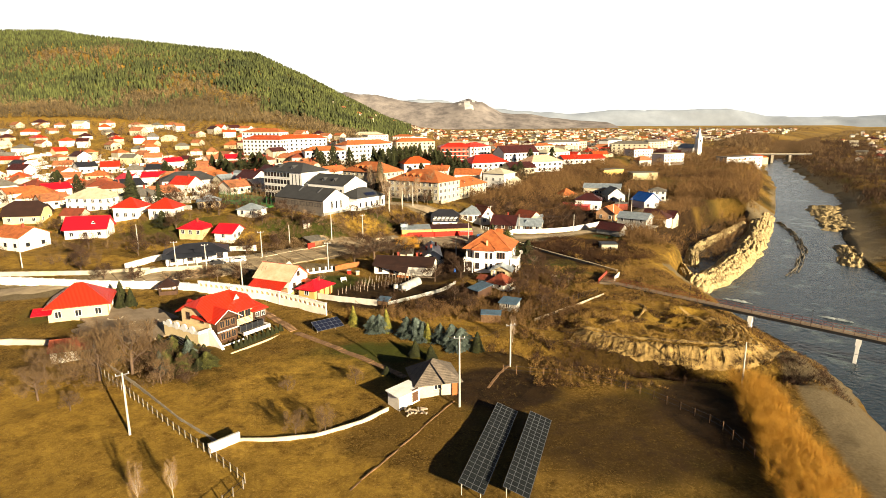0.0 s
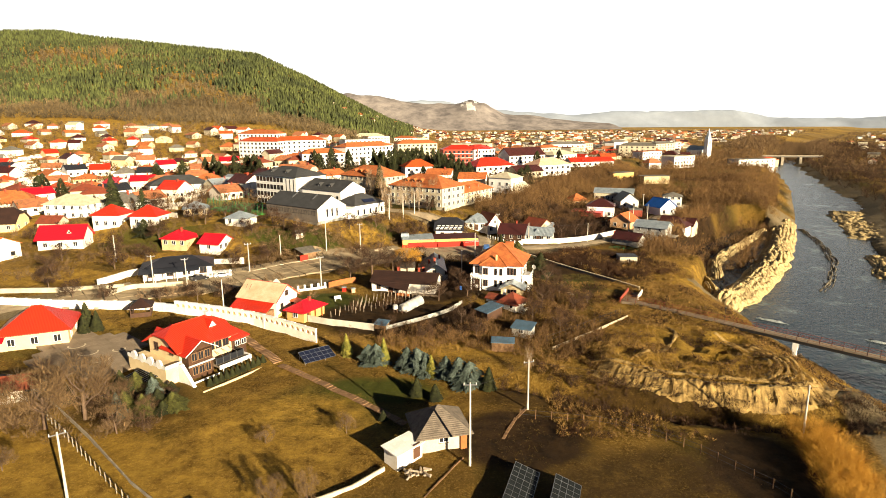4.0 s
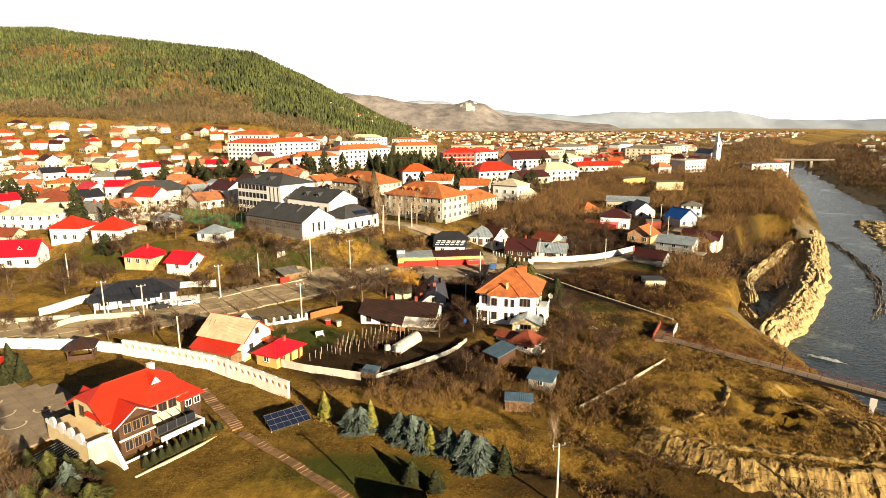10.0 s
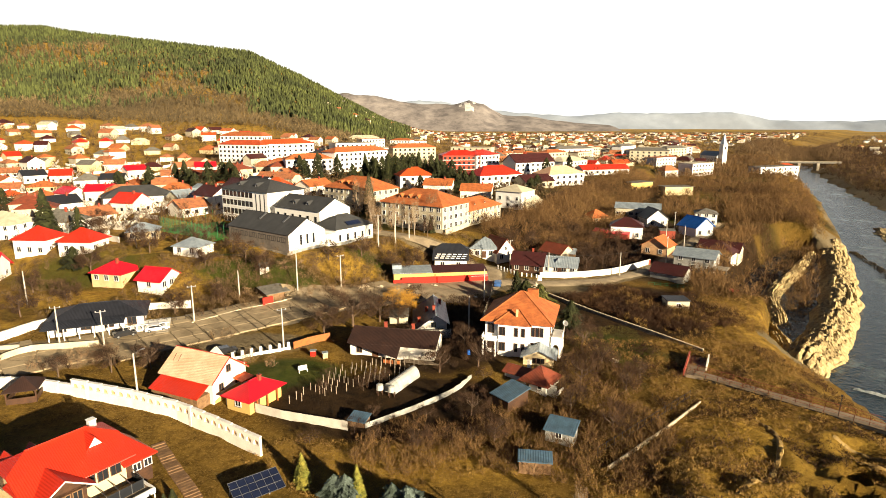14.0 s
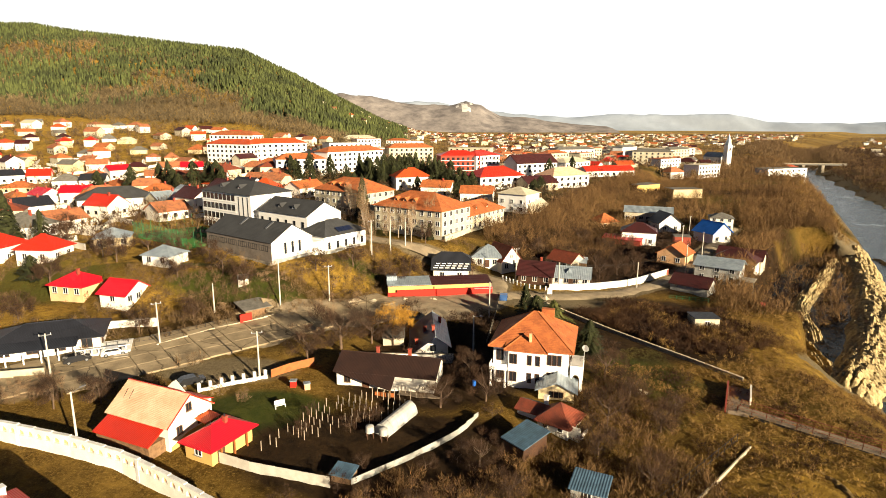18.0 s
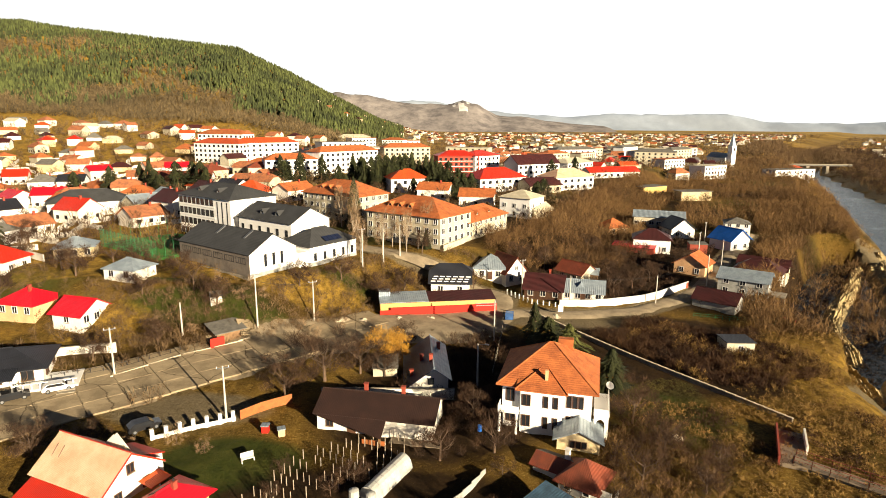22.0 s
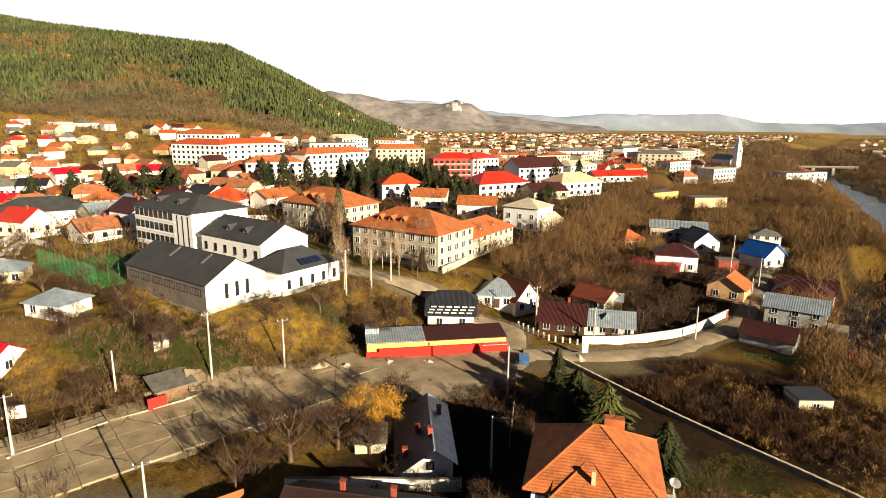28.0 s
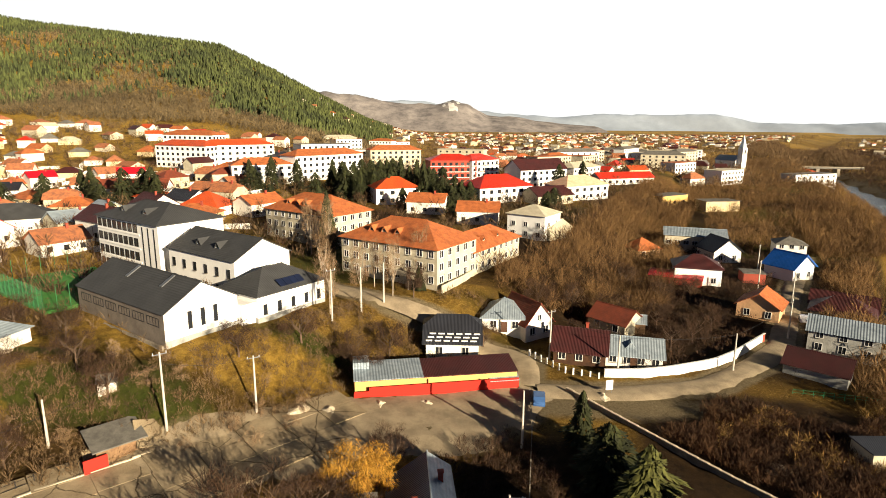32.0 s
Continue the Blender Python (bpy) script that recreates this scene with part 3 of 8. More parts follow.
# ---- hills and distance ----
def ridge(name, label, pts, y0, depth, material, rough, seed, fall=0.55):
    """A range of hills: pts are (x, height) along it at the distance y0."""
    s = Shape()
    x0, x1 = pts[0][0], pts[-1][0]
    n, m = 160, 14
    for j in range(m + 1):
        k = j / m
        up = sm(0, 0.6, k) if k <= 0.6 else 1 - 0.6 * sm(0.6, 1, k)
        for i in range(n + 1):
            x = x0 + (x1 - x0) * i / n
            z = lerp(x, pts)
            q = noise.fractal((x / rough, k * 3.1 + seed, seed), 0.9, 2.1, 6)
            p = Vector((x, y0 + depth * (k - 0.6), -20 + (z + 20) * up * (1 + 0.22 * q * (1 - k if k < 0.6 else 0.2)) + q * 2)) - Vector((0, 60, 46))
            p *= min(1.0, (4300 + 300 * k) / math.hypot(p.x, p.y))
            s.v.append((p.x, p.y + 60, p.z + 46))
    s.f = [(j * (n + 1) + i, j * (n + 1) + i + 1, (j + 1) * (n + 1) + i + 1, (j + 1) * (n + 1) + i) for j in range(m) for i in range(n)]
    return tagged(part(name, s, material, smooth=True), label, "hills", kind="structure")


# the bright winter sky low over the hills
dome = Shape()
for j in range(9):
    for i in range(49):
        a, e = radians(-60 + 120 * i / 48), radians(-2 + 24 * j / 8)
        dome.v.append((4750 * math.sin(a) * math.cos(e), 60 + 4750 * math.cos(a) * math.cos(e), 40 + 4750 * math.sin(e)))
dome.f = [(j * 49 + i, j * 49 + i + 1, (j + 1) * 49 + i + 1, (j + 1) * 49 + i) for j in range(8) for i in range(48)]
SKY_MAT = bpy.data.materials.new("white_winter_sky")
SKY_MAT.use_nodes = True
sn = SKY_MAT.node_tree
em = sn.nodes.new("ShaderNodeEmission")
em.inputs[0].default_value, em.inputs[1].default_value = (0.94, 0.97, 1.0, 1), 0.42
sn.links.new(em.outputs[0], sn.nodes["Material Output"].inputs[0])
tagged(part("backdrop_sky", dome, SKY_MAT, smooth=True), "plain white overexposed winter sky", "sky", kind="structure")

# The skyline range gets its haze from the pale blue-grey base colour.
ridge("backdrop_hills", "skyline hills with distance haze painted in as pale blue-grey", [(-1200, 110), (-600, 190), (0, 190), (500, 120), (900, 95), (1300, 118), (1750, 112), (2080, 128), (2330, 75), (2700, 60), (3300, 72), (4000, 95)], 4350, 700, RIDGE_FAR, 260, 2)
peak = ridge("mountain", "brown mountain with a pale rock face", [(-1500, 120), (-900, 205), (-420, 200), (-250, 165), (-90, 150), (60, 152), (150, 172), (220, 150), (330, 95), (560, 62), (900, 40)], 3300, 900, RIDGE_MID, 190, 5)
peak.data.materials.append(CHALK)
for f in peak.data.polygons:
    c = f.center
    if 95 < c.x < 185 and c.y < 3310 and 118 < c.z < 158 and noise.noise((c.x * 0.03, c.z * 0.05, 3)) > -0.15:
        f.material_index = 1

# ---- gravel dykes dozed up along the river ----
def dyke(name, label, line, half, high, base, seed, material):
    """A heaped bank along a line: furrowed by the dozer, with loose lumps."""
    pts = []
    for (ax, ay), (bx, by) in zip(line, line[1:]):
        k = max(1, int(math.hypot(bx - ax, by - ay) / 0.5))
        pts += [(ax + (bx - ax) * i / k, ay + (by - ay) * i / k) for i in range(k)]
    for _ in range(60):
        pts = [pts[0]] + [tuple((pts[i - 1][k] + 2 * pts[i][k] + pts[i + 1][k]) / 4 for k in (0, 1)) for i in range(1, len(pts) - 1)] + [pts[-1]]
    s, m = Shape(), 34
    n = len(pts)
    for i, (x, y) in enumerate(pts):
        a, b = pts[max(0, i - 1)], pts[min(n - 1, i + 1)]
        d = math.hypot(b[0] - a[0], b[1] - a[1])
        nx, ny = -(b[1] - a[1]) / d, (b[0] - a[0]) / d
        ends = sm(0, 9, i * 0.5) * sm(0, 9, (n - 1 - i) * 0.5)
        for j in range(m + 1):
            k = 2 * j / m - 1
            wide = half * (1 + 0.22 * noise.noise((i * 0.06, seed, k)))
            px, py = x + nx * k * wide, y + ny * k * wide
            up = (1 - abs(k) ** 1.7) * high * (0.8 + 0.35 * noise.noise((i * 0.07, seed, 1)))
            furrow = 1.5 * abs(noise.noise((k * 4.5 + seed + 0.35 * noise.noise((i * 0.09, k * 2, seed)), i * 0.045, 2))) + 0.75 * abs(noise.noise((px * 0.45, py * 0.45, seed))) + 0.5 * noise.noise((px * 1.1, py * 1.1, seed)) + 0.3 * noise.noise((px * 2.6, py * 2.6, seed))
            s.v.append((px, py, base + (up + furrow * (1 - abs(k) ** 3)) * ends - 0.6 * abs(k) ** 4 - 0.4))
    s.f = [(i * (m + 1) + j, (i + 1) * (m + 1) + j, (i + 1) * (m + 1) + j + 1, i * (m + 1) + j + 1) for i in range(n - 1) for j in range(m)]
    return tagged(part(name, s, material), label, "gravel bank", kind="structure")


dyke("gravel_dyke", "long pale gravel dyke dozed up beside the river", BERM, 6.6, 3.6, WATER, 4, RUBBLE)
dyke("inner_gravel_dyke", "smaller pale gravel heap beside the side channel", INNER, 2.9, 2.0, WATER + 0.2, 9, RUBBLE)
dyke("gravel_bar", "broad pale gravel bar on the far side of the river", ((188, 262), (204, 292), (222, 330), (236, 352)), 13.0, 1.6, WATER - 0.2, 15, RUBBLE)
dyke("small_gravel_bar", "pale gravel bar with a wet edge", ((146, 196), (160, 218), (170, 240)), 7.0, 1.4, WATER - 0.2, 17, RUBBLE)
dyke("river_shoal", "line of wet stones breaking the river surface", ((176, 300), (162, 260), (146, 226), (128, 200), (114, 184)), 2.4, 0.35, WATER - 0.25, 21, WET_STONE)
for k, ln in enumerate((((81.5, 167.4), (85, 163.4), (89, 160), (94, 155)), ((99, 150.5), (104, 146), (112, 138)), ((166, 318), (172, 312), (180, 308)))):
    dyke("foam_line", "white foam line over a low river weir", ln, 0.7, 0.3, WATER - 0.02, 25 + k, FOAM)
dyke("inner_gravel_dyke_tail", "low tail of dozed gravel on the bank", TAIL, 2.6, 1.6, WATER + 1.4, 12, RUBBLE)


def windrow(name, label, line, half, high, seed, material, rill=0.0):
    """A low ridge of pushed earth that lies on the ground along a line; rill: depth of the blade marks across it."""
    pts = []
    for (ax, ay), (bx, by) in zip(line, line[1:]):
        k = max(1, int(math.hypot(bx - ax, by - ay) / 0.3))
        pts += [(ax + (bx - ax) * i / k, ay + (by - ay) * i / k) for i in range(k)]
    for _ in range(12):
        pts = [pts[0]] + [tuple((pts[i - 1][k] + 2 * pts[i][k] + pts[i + 1][k]) / 4 for k in (0, 1)) for i in range(1, len(pts) - 1)] + [pts[-1]]
    s, n, m = Shape(), len(pts), max(6, int(half * 4))
    for i, (x, y) in enumerate(pts):
        a, b = pts[max(0, i - 1)], pts[min(n - 1, i + 1)]
        d = math.hypot(b[0] - a[0], b[1] - a[1])
        nx, ny = -(b[1] - a[1]) / d, (b[0] - a[0]) / d
        ends = sm(0, 6, i * 0.3) * sm(0, 6, (n - 1 - i) * 0.3)
        for j in range(m + 1):
            k = 2 * j / m - 1
            px, py = x + nx * k * half, y + ny * k * half
            up = (1 - k * k) * high * (0.7 + 0.6 * noise.noise((i * 0.05, seed, 1))) + 0.16 * noise.noise((px * 1.9, py * 1.9, seed)) + 0.1 * noise.noise((px * 4.4, py * 4.4, seed)) + rill * noise.noise((i * 0.42, k * 0.5, seed)) * (1 - k * k)
            s.v.append((px, py, h(px, py) + wobble(px, py) + up * ends + 0.1 - 0.35 * abs(k) ** 6))
    s.f = [(i * (m + 1) + j, (i + 1) * (m + 1) + j, (i + 1) * (m + 1) + j + 1, i * (m + 1) + j + 1) for i in range(n - 1) for j in range(m)]
    return tagged(part(name, s, material), label, "earth bank", kind="structure")


windrow("dozed_bank", "dozed earth bank with blade marks above the ditch", [(x, y + 1.4) for x, y in EDGE], 2.7, 0.35, 3, DOZED, 0.3)
for k, (r, a0, a1) in enumerate(((9.4, -85, 62), (10.6, -70, 70), (11.8, -60, 66), (13.0, -42, 58), (8.0, -60, 30))):
    windrow("wheel_track", "curved ridge of a wheel track in dry earth", [(53 + r * math.cos(radians(a0 + (a1 - a0) * i / 12)), 116.5 + 0.9 * r * math.sin(radians(a0 + (a1 - a0) * i / 12))) for i in range(13)], 0.45, 0.22, 20 + k, DOZED)
for k, ln in enumerate((((66, 106), (65, 112), (66.5, 118), (63, 126), (58, 132)), ((49.5, 138), (50.5, 132), (47, 126), (43, 121), (36, 116.5)), ((28, 118), (36, 113), (46, 109), (56, 107.5)), ((63.5, 104.5), (58, 107), (50, 108.6), (42, 111)), ((31, 111.5), (36, 107.8), (41, 104.5)))):
    windrow("wheel_track", "low ridge of a wheel track in dry earth", ln, 0.5, 0.25, 30 + k, DOZED)

# ---- buildings ----
MESHES = {}


def shared(key, make):
    if key not in MESHES:
        MESHES[key] = make()
    return MESHES[key]


def window_frame(w, hh, bars):
    s, b = Shape(), 0.09
    s.box(-w / 2 - b, -0.07, -b, w / 2 + b, 0.05, 0).box(-w / 2 - b, -0.07, hh, w / 2 + b, 0.05, hh + b)
    s.box(-w / 2 - b, -0.07, 0, -w / 2, 0.05, hh).box(w / 2, -0.07, 0, w / 2 + b, 0.05, hh)
    for i in range(1, bars):
        x = -w / 2 + w * i / bars
        s.box(x - 0.04, -0.05, 0, x + 0.04, 0.05, hh)
    return s.mesh("window")


def window(parent, x, y, z, turn, w=1.1, hh=1.3, frame_mat=None, bars=2, sill=True):
    """A window on a wall that looks to local -y before the turn."""
    fm = frame_mat or FRAME
    me = shared(("frame", w, hh, bars, fm.name), lambda: window_frame(w, hh, bars))
    ob = part("window", me, fm, parent, "", (x, y, z), turn)
    pane = shared(("pane", w, hh), lambda: Shape().box(-w / 2, -0.02, 0, w / 2, 0.03, hh).mesh("pane"))
    part("pane", pane, GLASS, ob, "")
    if sill:
        sm_ = shared(("sill", w), lambda: Shape().box(-w / 2 - 0.14, -0.2, -0.16, w / 2 + 0.14, 0.0, -0.092).mesh("sill"))
        part("sill", sm_, CONCRETE, ob, "")
    return ob


def door(parent, x, y, z, turn, w=1.0, hh=2.05, material=None):
    d = part("door", shared(("door", w, hh, (material or BROWN_FRAME).name), lambda: Shape().box(-w / 2, -0.08, 0, w / 2, 0.05, hh).box(-w / 2 - 0.09, -0.1, 0, -w / 2, 0.05, hh + 0.09).box(w / 2, -0.1, 0, w / 2 + 0.09, 0.05, hh + 0.09).mesh("door")), material or BROWN_FRAME, parent, "", (x, y, z), turn)
    part("door_handle", shared("handle", lambda: Shape().box(0.32, -0.14, 0.98, 0.42, -0.08, 1.04).mesh("door_handle")), METAL, d)
    return d


def roof_faces(kind, w, d, eave, up, o, run):
    """Outlines of the slopes of a roof over w x d, with the overhang o; run: 'x' or 'y', the ridge's way."""
    if run == "y" and kind in ("gable", "hip", "half"):
        return [[(w / 2 - q[1], q[0] + d / 2, q[2]) for q in f] for f in roof_faces(kind, d, w, eave, up, o, "x")]
    s = up / (d / 2)
    e = eave - o * s
    a, b = -w / 2 - o, w / 2 + o
    if kind == "gable":
        return [[(a, -o, e), (b, -o, e), (b, d / 2, eave + up), (a, d / 2, eave + up)], [(b, d + o, e), (a, d + o, e), (a, d / 2, eave + up), (b, d / 2, eave + up)]]
    if kind == "hip":
        r = max(w / 2 - d / 2, 0.01)
        return [[(a, -o, e), (b, -o, e), (r, d / 2, eave + up), (-r, d / 2, eave + up)], [(b, d + o, e), (a, d + o, e), (-r, d / 2, eave + up), (r, d / 2, eave + up)],
                [(b, -o, e), (b, d + o, e), (r, d / 2, eave + up)], [(a, d + o, e), (a, -o, e), (-r, d / 2, eave + up)]]
    if kind == "half":
        r, m = w / 2 - d * 0.2, 0.55
        zc, ym = eave + up * m, d / 2 * m
        return [[(a, -o, e), (b, -o, e), (b, ym, zc), (r, d / 2, eave + up), (-r, d / 2, eave + up), (a, ym, zc)], [(b, d + o, e), (a, d + o, e), (a, d - ym, zc), (-r, d / 2, eave + up), (r, d / 2, eave + up), (b, d - ym, zc)],
                [(b, ym, zc), (b, d - ym, zc), (r, d / 2, eave + up)], [(a, d - ym, zc), (a, ym, zc), (-r, d / 2, eave + up)]]
    if kind == "shed":
        s = up / d
        return [[(a, -o, eave - o * s), (b, -o, eave - o * s), (b, d + o, eave + up + o * s), (a, d + o, eave + up + o * s)]]
    return [[(a, -o, eave + 0.1), (b, -o, eave + 0.1), (b, d + o, eave + 0.1), (a, d + o, eave + 0.1)]]


def walls_of(kind, w, d, eave, up, run, down):
    s = Shape()
    a, b, z0 = -w / 2, w / 2, -down
    if kind == "shed":
        s.poly([(a, 0, z0), (b, 0, z0), (b, 0, eave), (a, 0, eave)]).poly([(b, d, z0), (a, d, z0), (a, d, eave + up), (b, d, eave + up)])
        s.poly([(b, 0, z0), (b, d, z0), (b, d, eave + up), (b, 0, eave)]).poly([(a, d, z0), (a, 0, z0), (a, 0, eave), (a, d, eave + up)])
        return s
    cut = 0.55 if kind == "half" else 1.0
    gx = kind in ("gable", "half") and run == "x"
    gy = kind in ("gable", "half") and run == "y"

    def gable(p, q):
        mid = tuple((p[i] + q[i]) / 2 for i in range(2))
        f = [(*p, z0), (*q, z0), (*q, eave)]
        if cut < 1:
            f += [(*(q[i] + (mid[i] - q[i]) * cut for i in range(2)), eave + up * cut), (*(p[i] + (mid[i] - p[i]) * cut for i in range(2)), eave + up * cut)]
        else:
            f += [(*mid, eave + up)]
        return f + [(*p, eave)]

    def flat(p, q):
        return [(*p, z0), (*q, z0), (*q, eave), (*p, eave)]

    c = [(a, 0), (b, 0), (b, d), (a, d)]
    s.poly((gable if gy else flat)(c[0], c[1])).poly((gable if gx else flat)(c[1], c[2])).poly((gable if gy else flat)(c[2], c[3])).poly((gable if gx else flat)(c[3], c[0]))
    if kind == "flat":
        s.poly([(*q, eave) for q in c])
    return s


def chimney(parent, x, y, z, up=1.2, material=None, w=0.5):
    c = part("chimney", shared(("chim", up, w, (material or BRICK_RED).name), lambda: Shape().box(-w / 2, -w / 2, -1.2, w / 2, w / 2, up).box(-w / 2 - 0.08, -w / 2 - 0.08, up, w / 2 + 0.08, w / 2 + 0.08, up + 0.1).mesh("chimney")), material or BRICK_RED, parent, "", (x, y, z))
    part("chimney_pot", shared("pot", lambda: Shape().rod((0, 0, up + 0.1), (0, 0, up + 0.35), 0.12, 0.1, 8).mesh("chimney_pot")), DARK_METAL, c)
    return c


def house(name, label, x, y, turn, w, d, eave, up, kind="gable", run="x", wall=None, roof=None, over=0.5, front=(), right=(), left=(), back=(), chim=(), down=1.5,
          z=None, category="house", win=(1.1, 1.3), frame_mat=None, doors=(), storey=2.8, first=0.9, group="", dorm=(), gutter=True, plinth=None, thick=0.16, gwin=()):
    """A building whose front wall is centred on (x, y), w long, and which stretches d back from it. front, right, left, back: (windows, storeys) on that wall."""
    wall, roof = wall or WHITE, roof or RED_TIN
    if z is None:
        c, s_ = math.cos(radians(turn)), math.sin(radians(turn))
        z = min(h(x + c * px - s_ * py, y + s_ * px + c * py) for px, py in ((-w / 2, 0), (w / 2, 0), (w / 2, d), (-w / 2, d), (0, d / 2))) * 0.5 + 0.5 * h(x - s_ * d / 2, y + c * d / 2)
    t = thing(name, label, category, x, y, turn, z, group)
    part("wall", walls_of(kind, w, d, eave, up, run, down), wall, t)
    if plinth:
        part("plinth", Shape().box(-w / 2 - 0.04, -0.04, -down, w / 2 + 0.04, d + 0.04, 0.5), plinth, t)
    faces = roof_faces(kind, w, d, eave, up, over, run)
    for f in faces:
        lifted = [(p[0], p[1], p[2] + thick) for p in f]
        part("roof_slope", Shape().slab(lifted, thick), roof, t)
    if kind in ("gable", "hip", "half"):
        zt = eave + up + thick
        tips = sorted({(round(p[0], 2), round(p[1], 2)) for f in faces for p in f if abs(p[2] - eave - up) < 0.02})
        if len(tips) > 1 and math.dist(tips[0], tips[-1]) > 0.3:
            part("ridge_cap", Shape().rod((*tips[0], zt), (*tips[-1], zt), 0.13, n=6), roof, t)
        for f in faces if gutter else ():
            p, q = f[0], f[1]
            if abs(p[2] - q[2]) < 0.02 and p[2] < eave + 0.05:
                part("gutter", Shape().rod((p[0], p[1], p[2] + 0.06), (q[0], q[1], q[2] + 0.06), 0.075, n=5), roof, t)
    for spec, length, place in ((front, w, lambda k: (k, -0.02, 0)), (right, d, lambda k: (w / 2 + 0.02, d / 2 + k, 90)), (back, w, lambda k: (-k, d + 0.02, 180)), (left, d, lambda k: (-w / 2 - 0.02, d / 2 - k, 270))):
        if spec:
            n, st = spec[0], spec[1]
            ww, wh = win
            for j in range(st):
                for i in range(n):
                    px, py, a = place(length * ((i + 0.5) / n - 0.5))
                    window(t, px, py, first + storey * j, a, ww, wh, frame_mat, 2 if ww > 0.7 else 1, len(t.children) < 40)
    for (k, a) in doors:
        px, py = {0: (k, -0.02), 90: (w / 2 + 0.02, d / 2 + k), 270: (-w / 2 - 0.02, d / 2 - k), 180: (-k, d + 0.02)}[a]
        door(t, px, py, 0.0, a)
    for (a, zz) in gwin:
        px, py = {0: (0, -0.02), 90: (w / 2 + 0.02, d / 2), 270: (-w / 2 - 0.02, d / 2)}[a]
        window(t, px, py, zz, a, 0.8, 1.0, frame_mat)
    slope = up / ((d if run == "x" else w) / 2)
    for (cx, cy) in chim:
        off = abs(cy - d / 2) if run == "x" else abs(cx)
        chimney(t, cx, cy, eave + up - off * slope + 0.2)
    for (k, face) in dorm:
        dw, back_run = 1.5, 1.9
        yy = d * 0.16
        z0 = eave + yy * slope + thick
        g = Shape()
        g.poly([(-dw / 2, 0, 0), (dw / 2, 0, 0), (0, 0, 1.15)])
        dr = part("dormer", g, wall, t, "", (k, yy, z0) if face == 0 else (k, d - yy, z0), 0 if face == 0 else 180)
        y2 = 1.15 / slope
        part("roof_slope", Shape().slab([(-dw / 2 - 0.15, -0.25, -0.06), (0, -0.25, 1.25), (0, y2 + 0.2, 1.25)], 0.08), roof, dr)
        part("roof_slope", Shape().slab([(0, -0.25, 1.25), (dw / 2 + 0.15, -0.25, -0.06), (0, y2 + 0.2, 1.25)], 0.08), roof, dr)
        part("pane", Shape().box(-0.35, -0.04, 0.12, 0.35, -0.01, 0.62), GLASS, dr)
    return t

# ---- school on its terrace ----
SO, ST = (-40.2, 205.8), -37.0


def school_at(a, b):
    """a metres along the front to the left of the corner, b metres back."""
    c, s = math.cos(radians(ST)), math.sin(radians(ST))
    return SO[0] - a * c - b * s, SO[1] - a * s + b * c


SZ = 12.2
gym = house("gymnasium", "white gymnasium with a charcoal gable roof on the school terrace", *school_at(13.5, 0), ST, 27, 12.6, 4.8, 3.6, wall=CLEAN, roof=CHARCOAL, over=0.25, z=SZ, category="school building", down=2.5, gutter=True, plinth=GREY)
for k in range(6):
    window(gym, -10.5 + 4.2 * k, -0.02, 2.6, 0, 3.2, 1.2, DARK_METAL, 4, False)
for k in (-2.2, 0.0, 2.2):
    window(gym, 13.52, 6.3 + k, 1.6, 90, 0.5, 2.6, DARK_METAL, 1, False)
for k in (-4.0, 6.5):
    part("skylight", Shape().slab([(k, 3.6, 7.25), (k + 0.7, 3.6, 7.25), (k + 0.7, 6.0, 8.62), (k, 6.0, 8.62)], 0.2), METAL, gym, "pale roof light strip")
annex = house("school_annex", "low white school annex with a grey hipped roof", *school_at(3.2, 15), ST, 10.5, 15, 4.3, 3.0, "hip", "y", CLEAN, CHARCOAL, 0.35, right=(5, 1), z=SZ, category="school building", win=(0.6, 1.6), frame_mat=DARK_METAL, down=2.5, plinth=GREY)
for k in range(4):
    part("solar_panel", Shape().slab([(5.15, 5.1 + k * 1.35, 4.95), (5.15, 6.35 + k * 1.35, 4.95), (3.65, 6.35 + k * 1.35, 5.85), (3.65, 5.1 + k * 1.35, 5.85)], 0.08), PV, annex, "dark blue solar panel")
part("link", Shape().box(0, -2.6, -2.0, 4.5, 0.1, 3.2), CLEAN, annex, "white link with a glazed door")
mid = house("school_middle_wing", "white two-storey school wing with dark tiled roof", *school_at(18.5, 18), ST, 21, 12.5, 8.2, 3.2, "gable", "x", CLEAN, CHARCOAL, 0.3, front=(6, 2), right=(3, 1), z=SZ, category="school building", win=(0.7, 1.5), frame_mat=DARK_METAL, storey=3.3, first=1.6, dorm=((-3, 0), (3, 0)), down=2.5)
tall = house("school_main_block", "four-storey white school block with rows of dark windows", *school_at(45, 18), ST, 25, 15, 12.2, 3.0, "hip", "x", CLEAN, CHARCOAL, 0.5, z=SZ, category="school building", dorm=((-5, 0), (4, 0)), down=2.5, right=(1, 3), win=(0.6, 1.5), frame_mat=DARK_METAL)
for j in range(4):
    for i in range(8):
        window(tall, -11.2 + 2.15 * i, -0.02, 1.0 + 2.95 * j, 0, 1.35, 1.6, DARK_METAL, 2, False)
    part("string_course", Shape().box(-12.6, -0.12, 0.35 + 2.95 * j, 5.4, 0, 0.6 + 2.95 * j), CLEAN, tall)
for k in (6.4, 8.6, 10.8):
    part("window_strip", Shape().box(k, -0.06, 1.0, k + 0.35, 0.0, 11.2), DARK_METAL, tall, "tall dark stair window")
part("cladding", Shape().box(-13.5, -0.05, -0.4, 13.5, -0.01, 4.75), GYM_GREY, gym, "grey clad side wall")
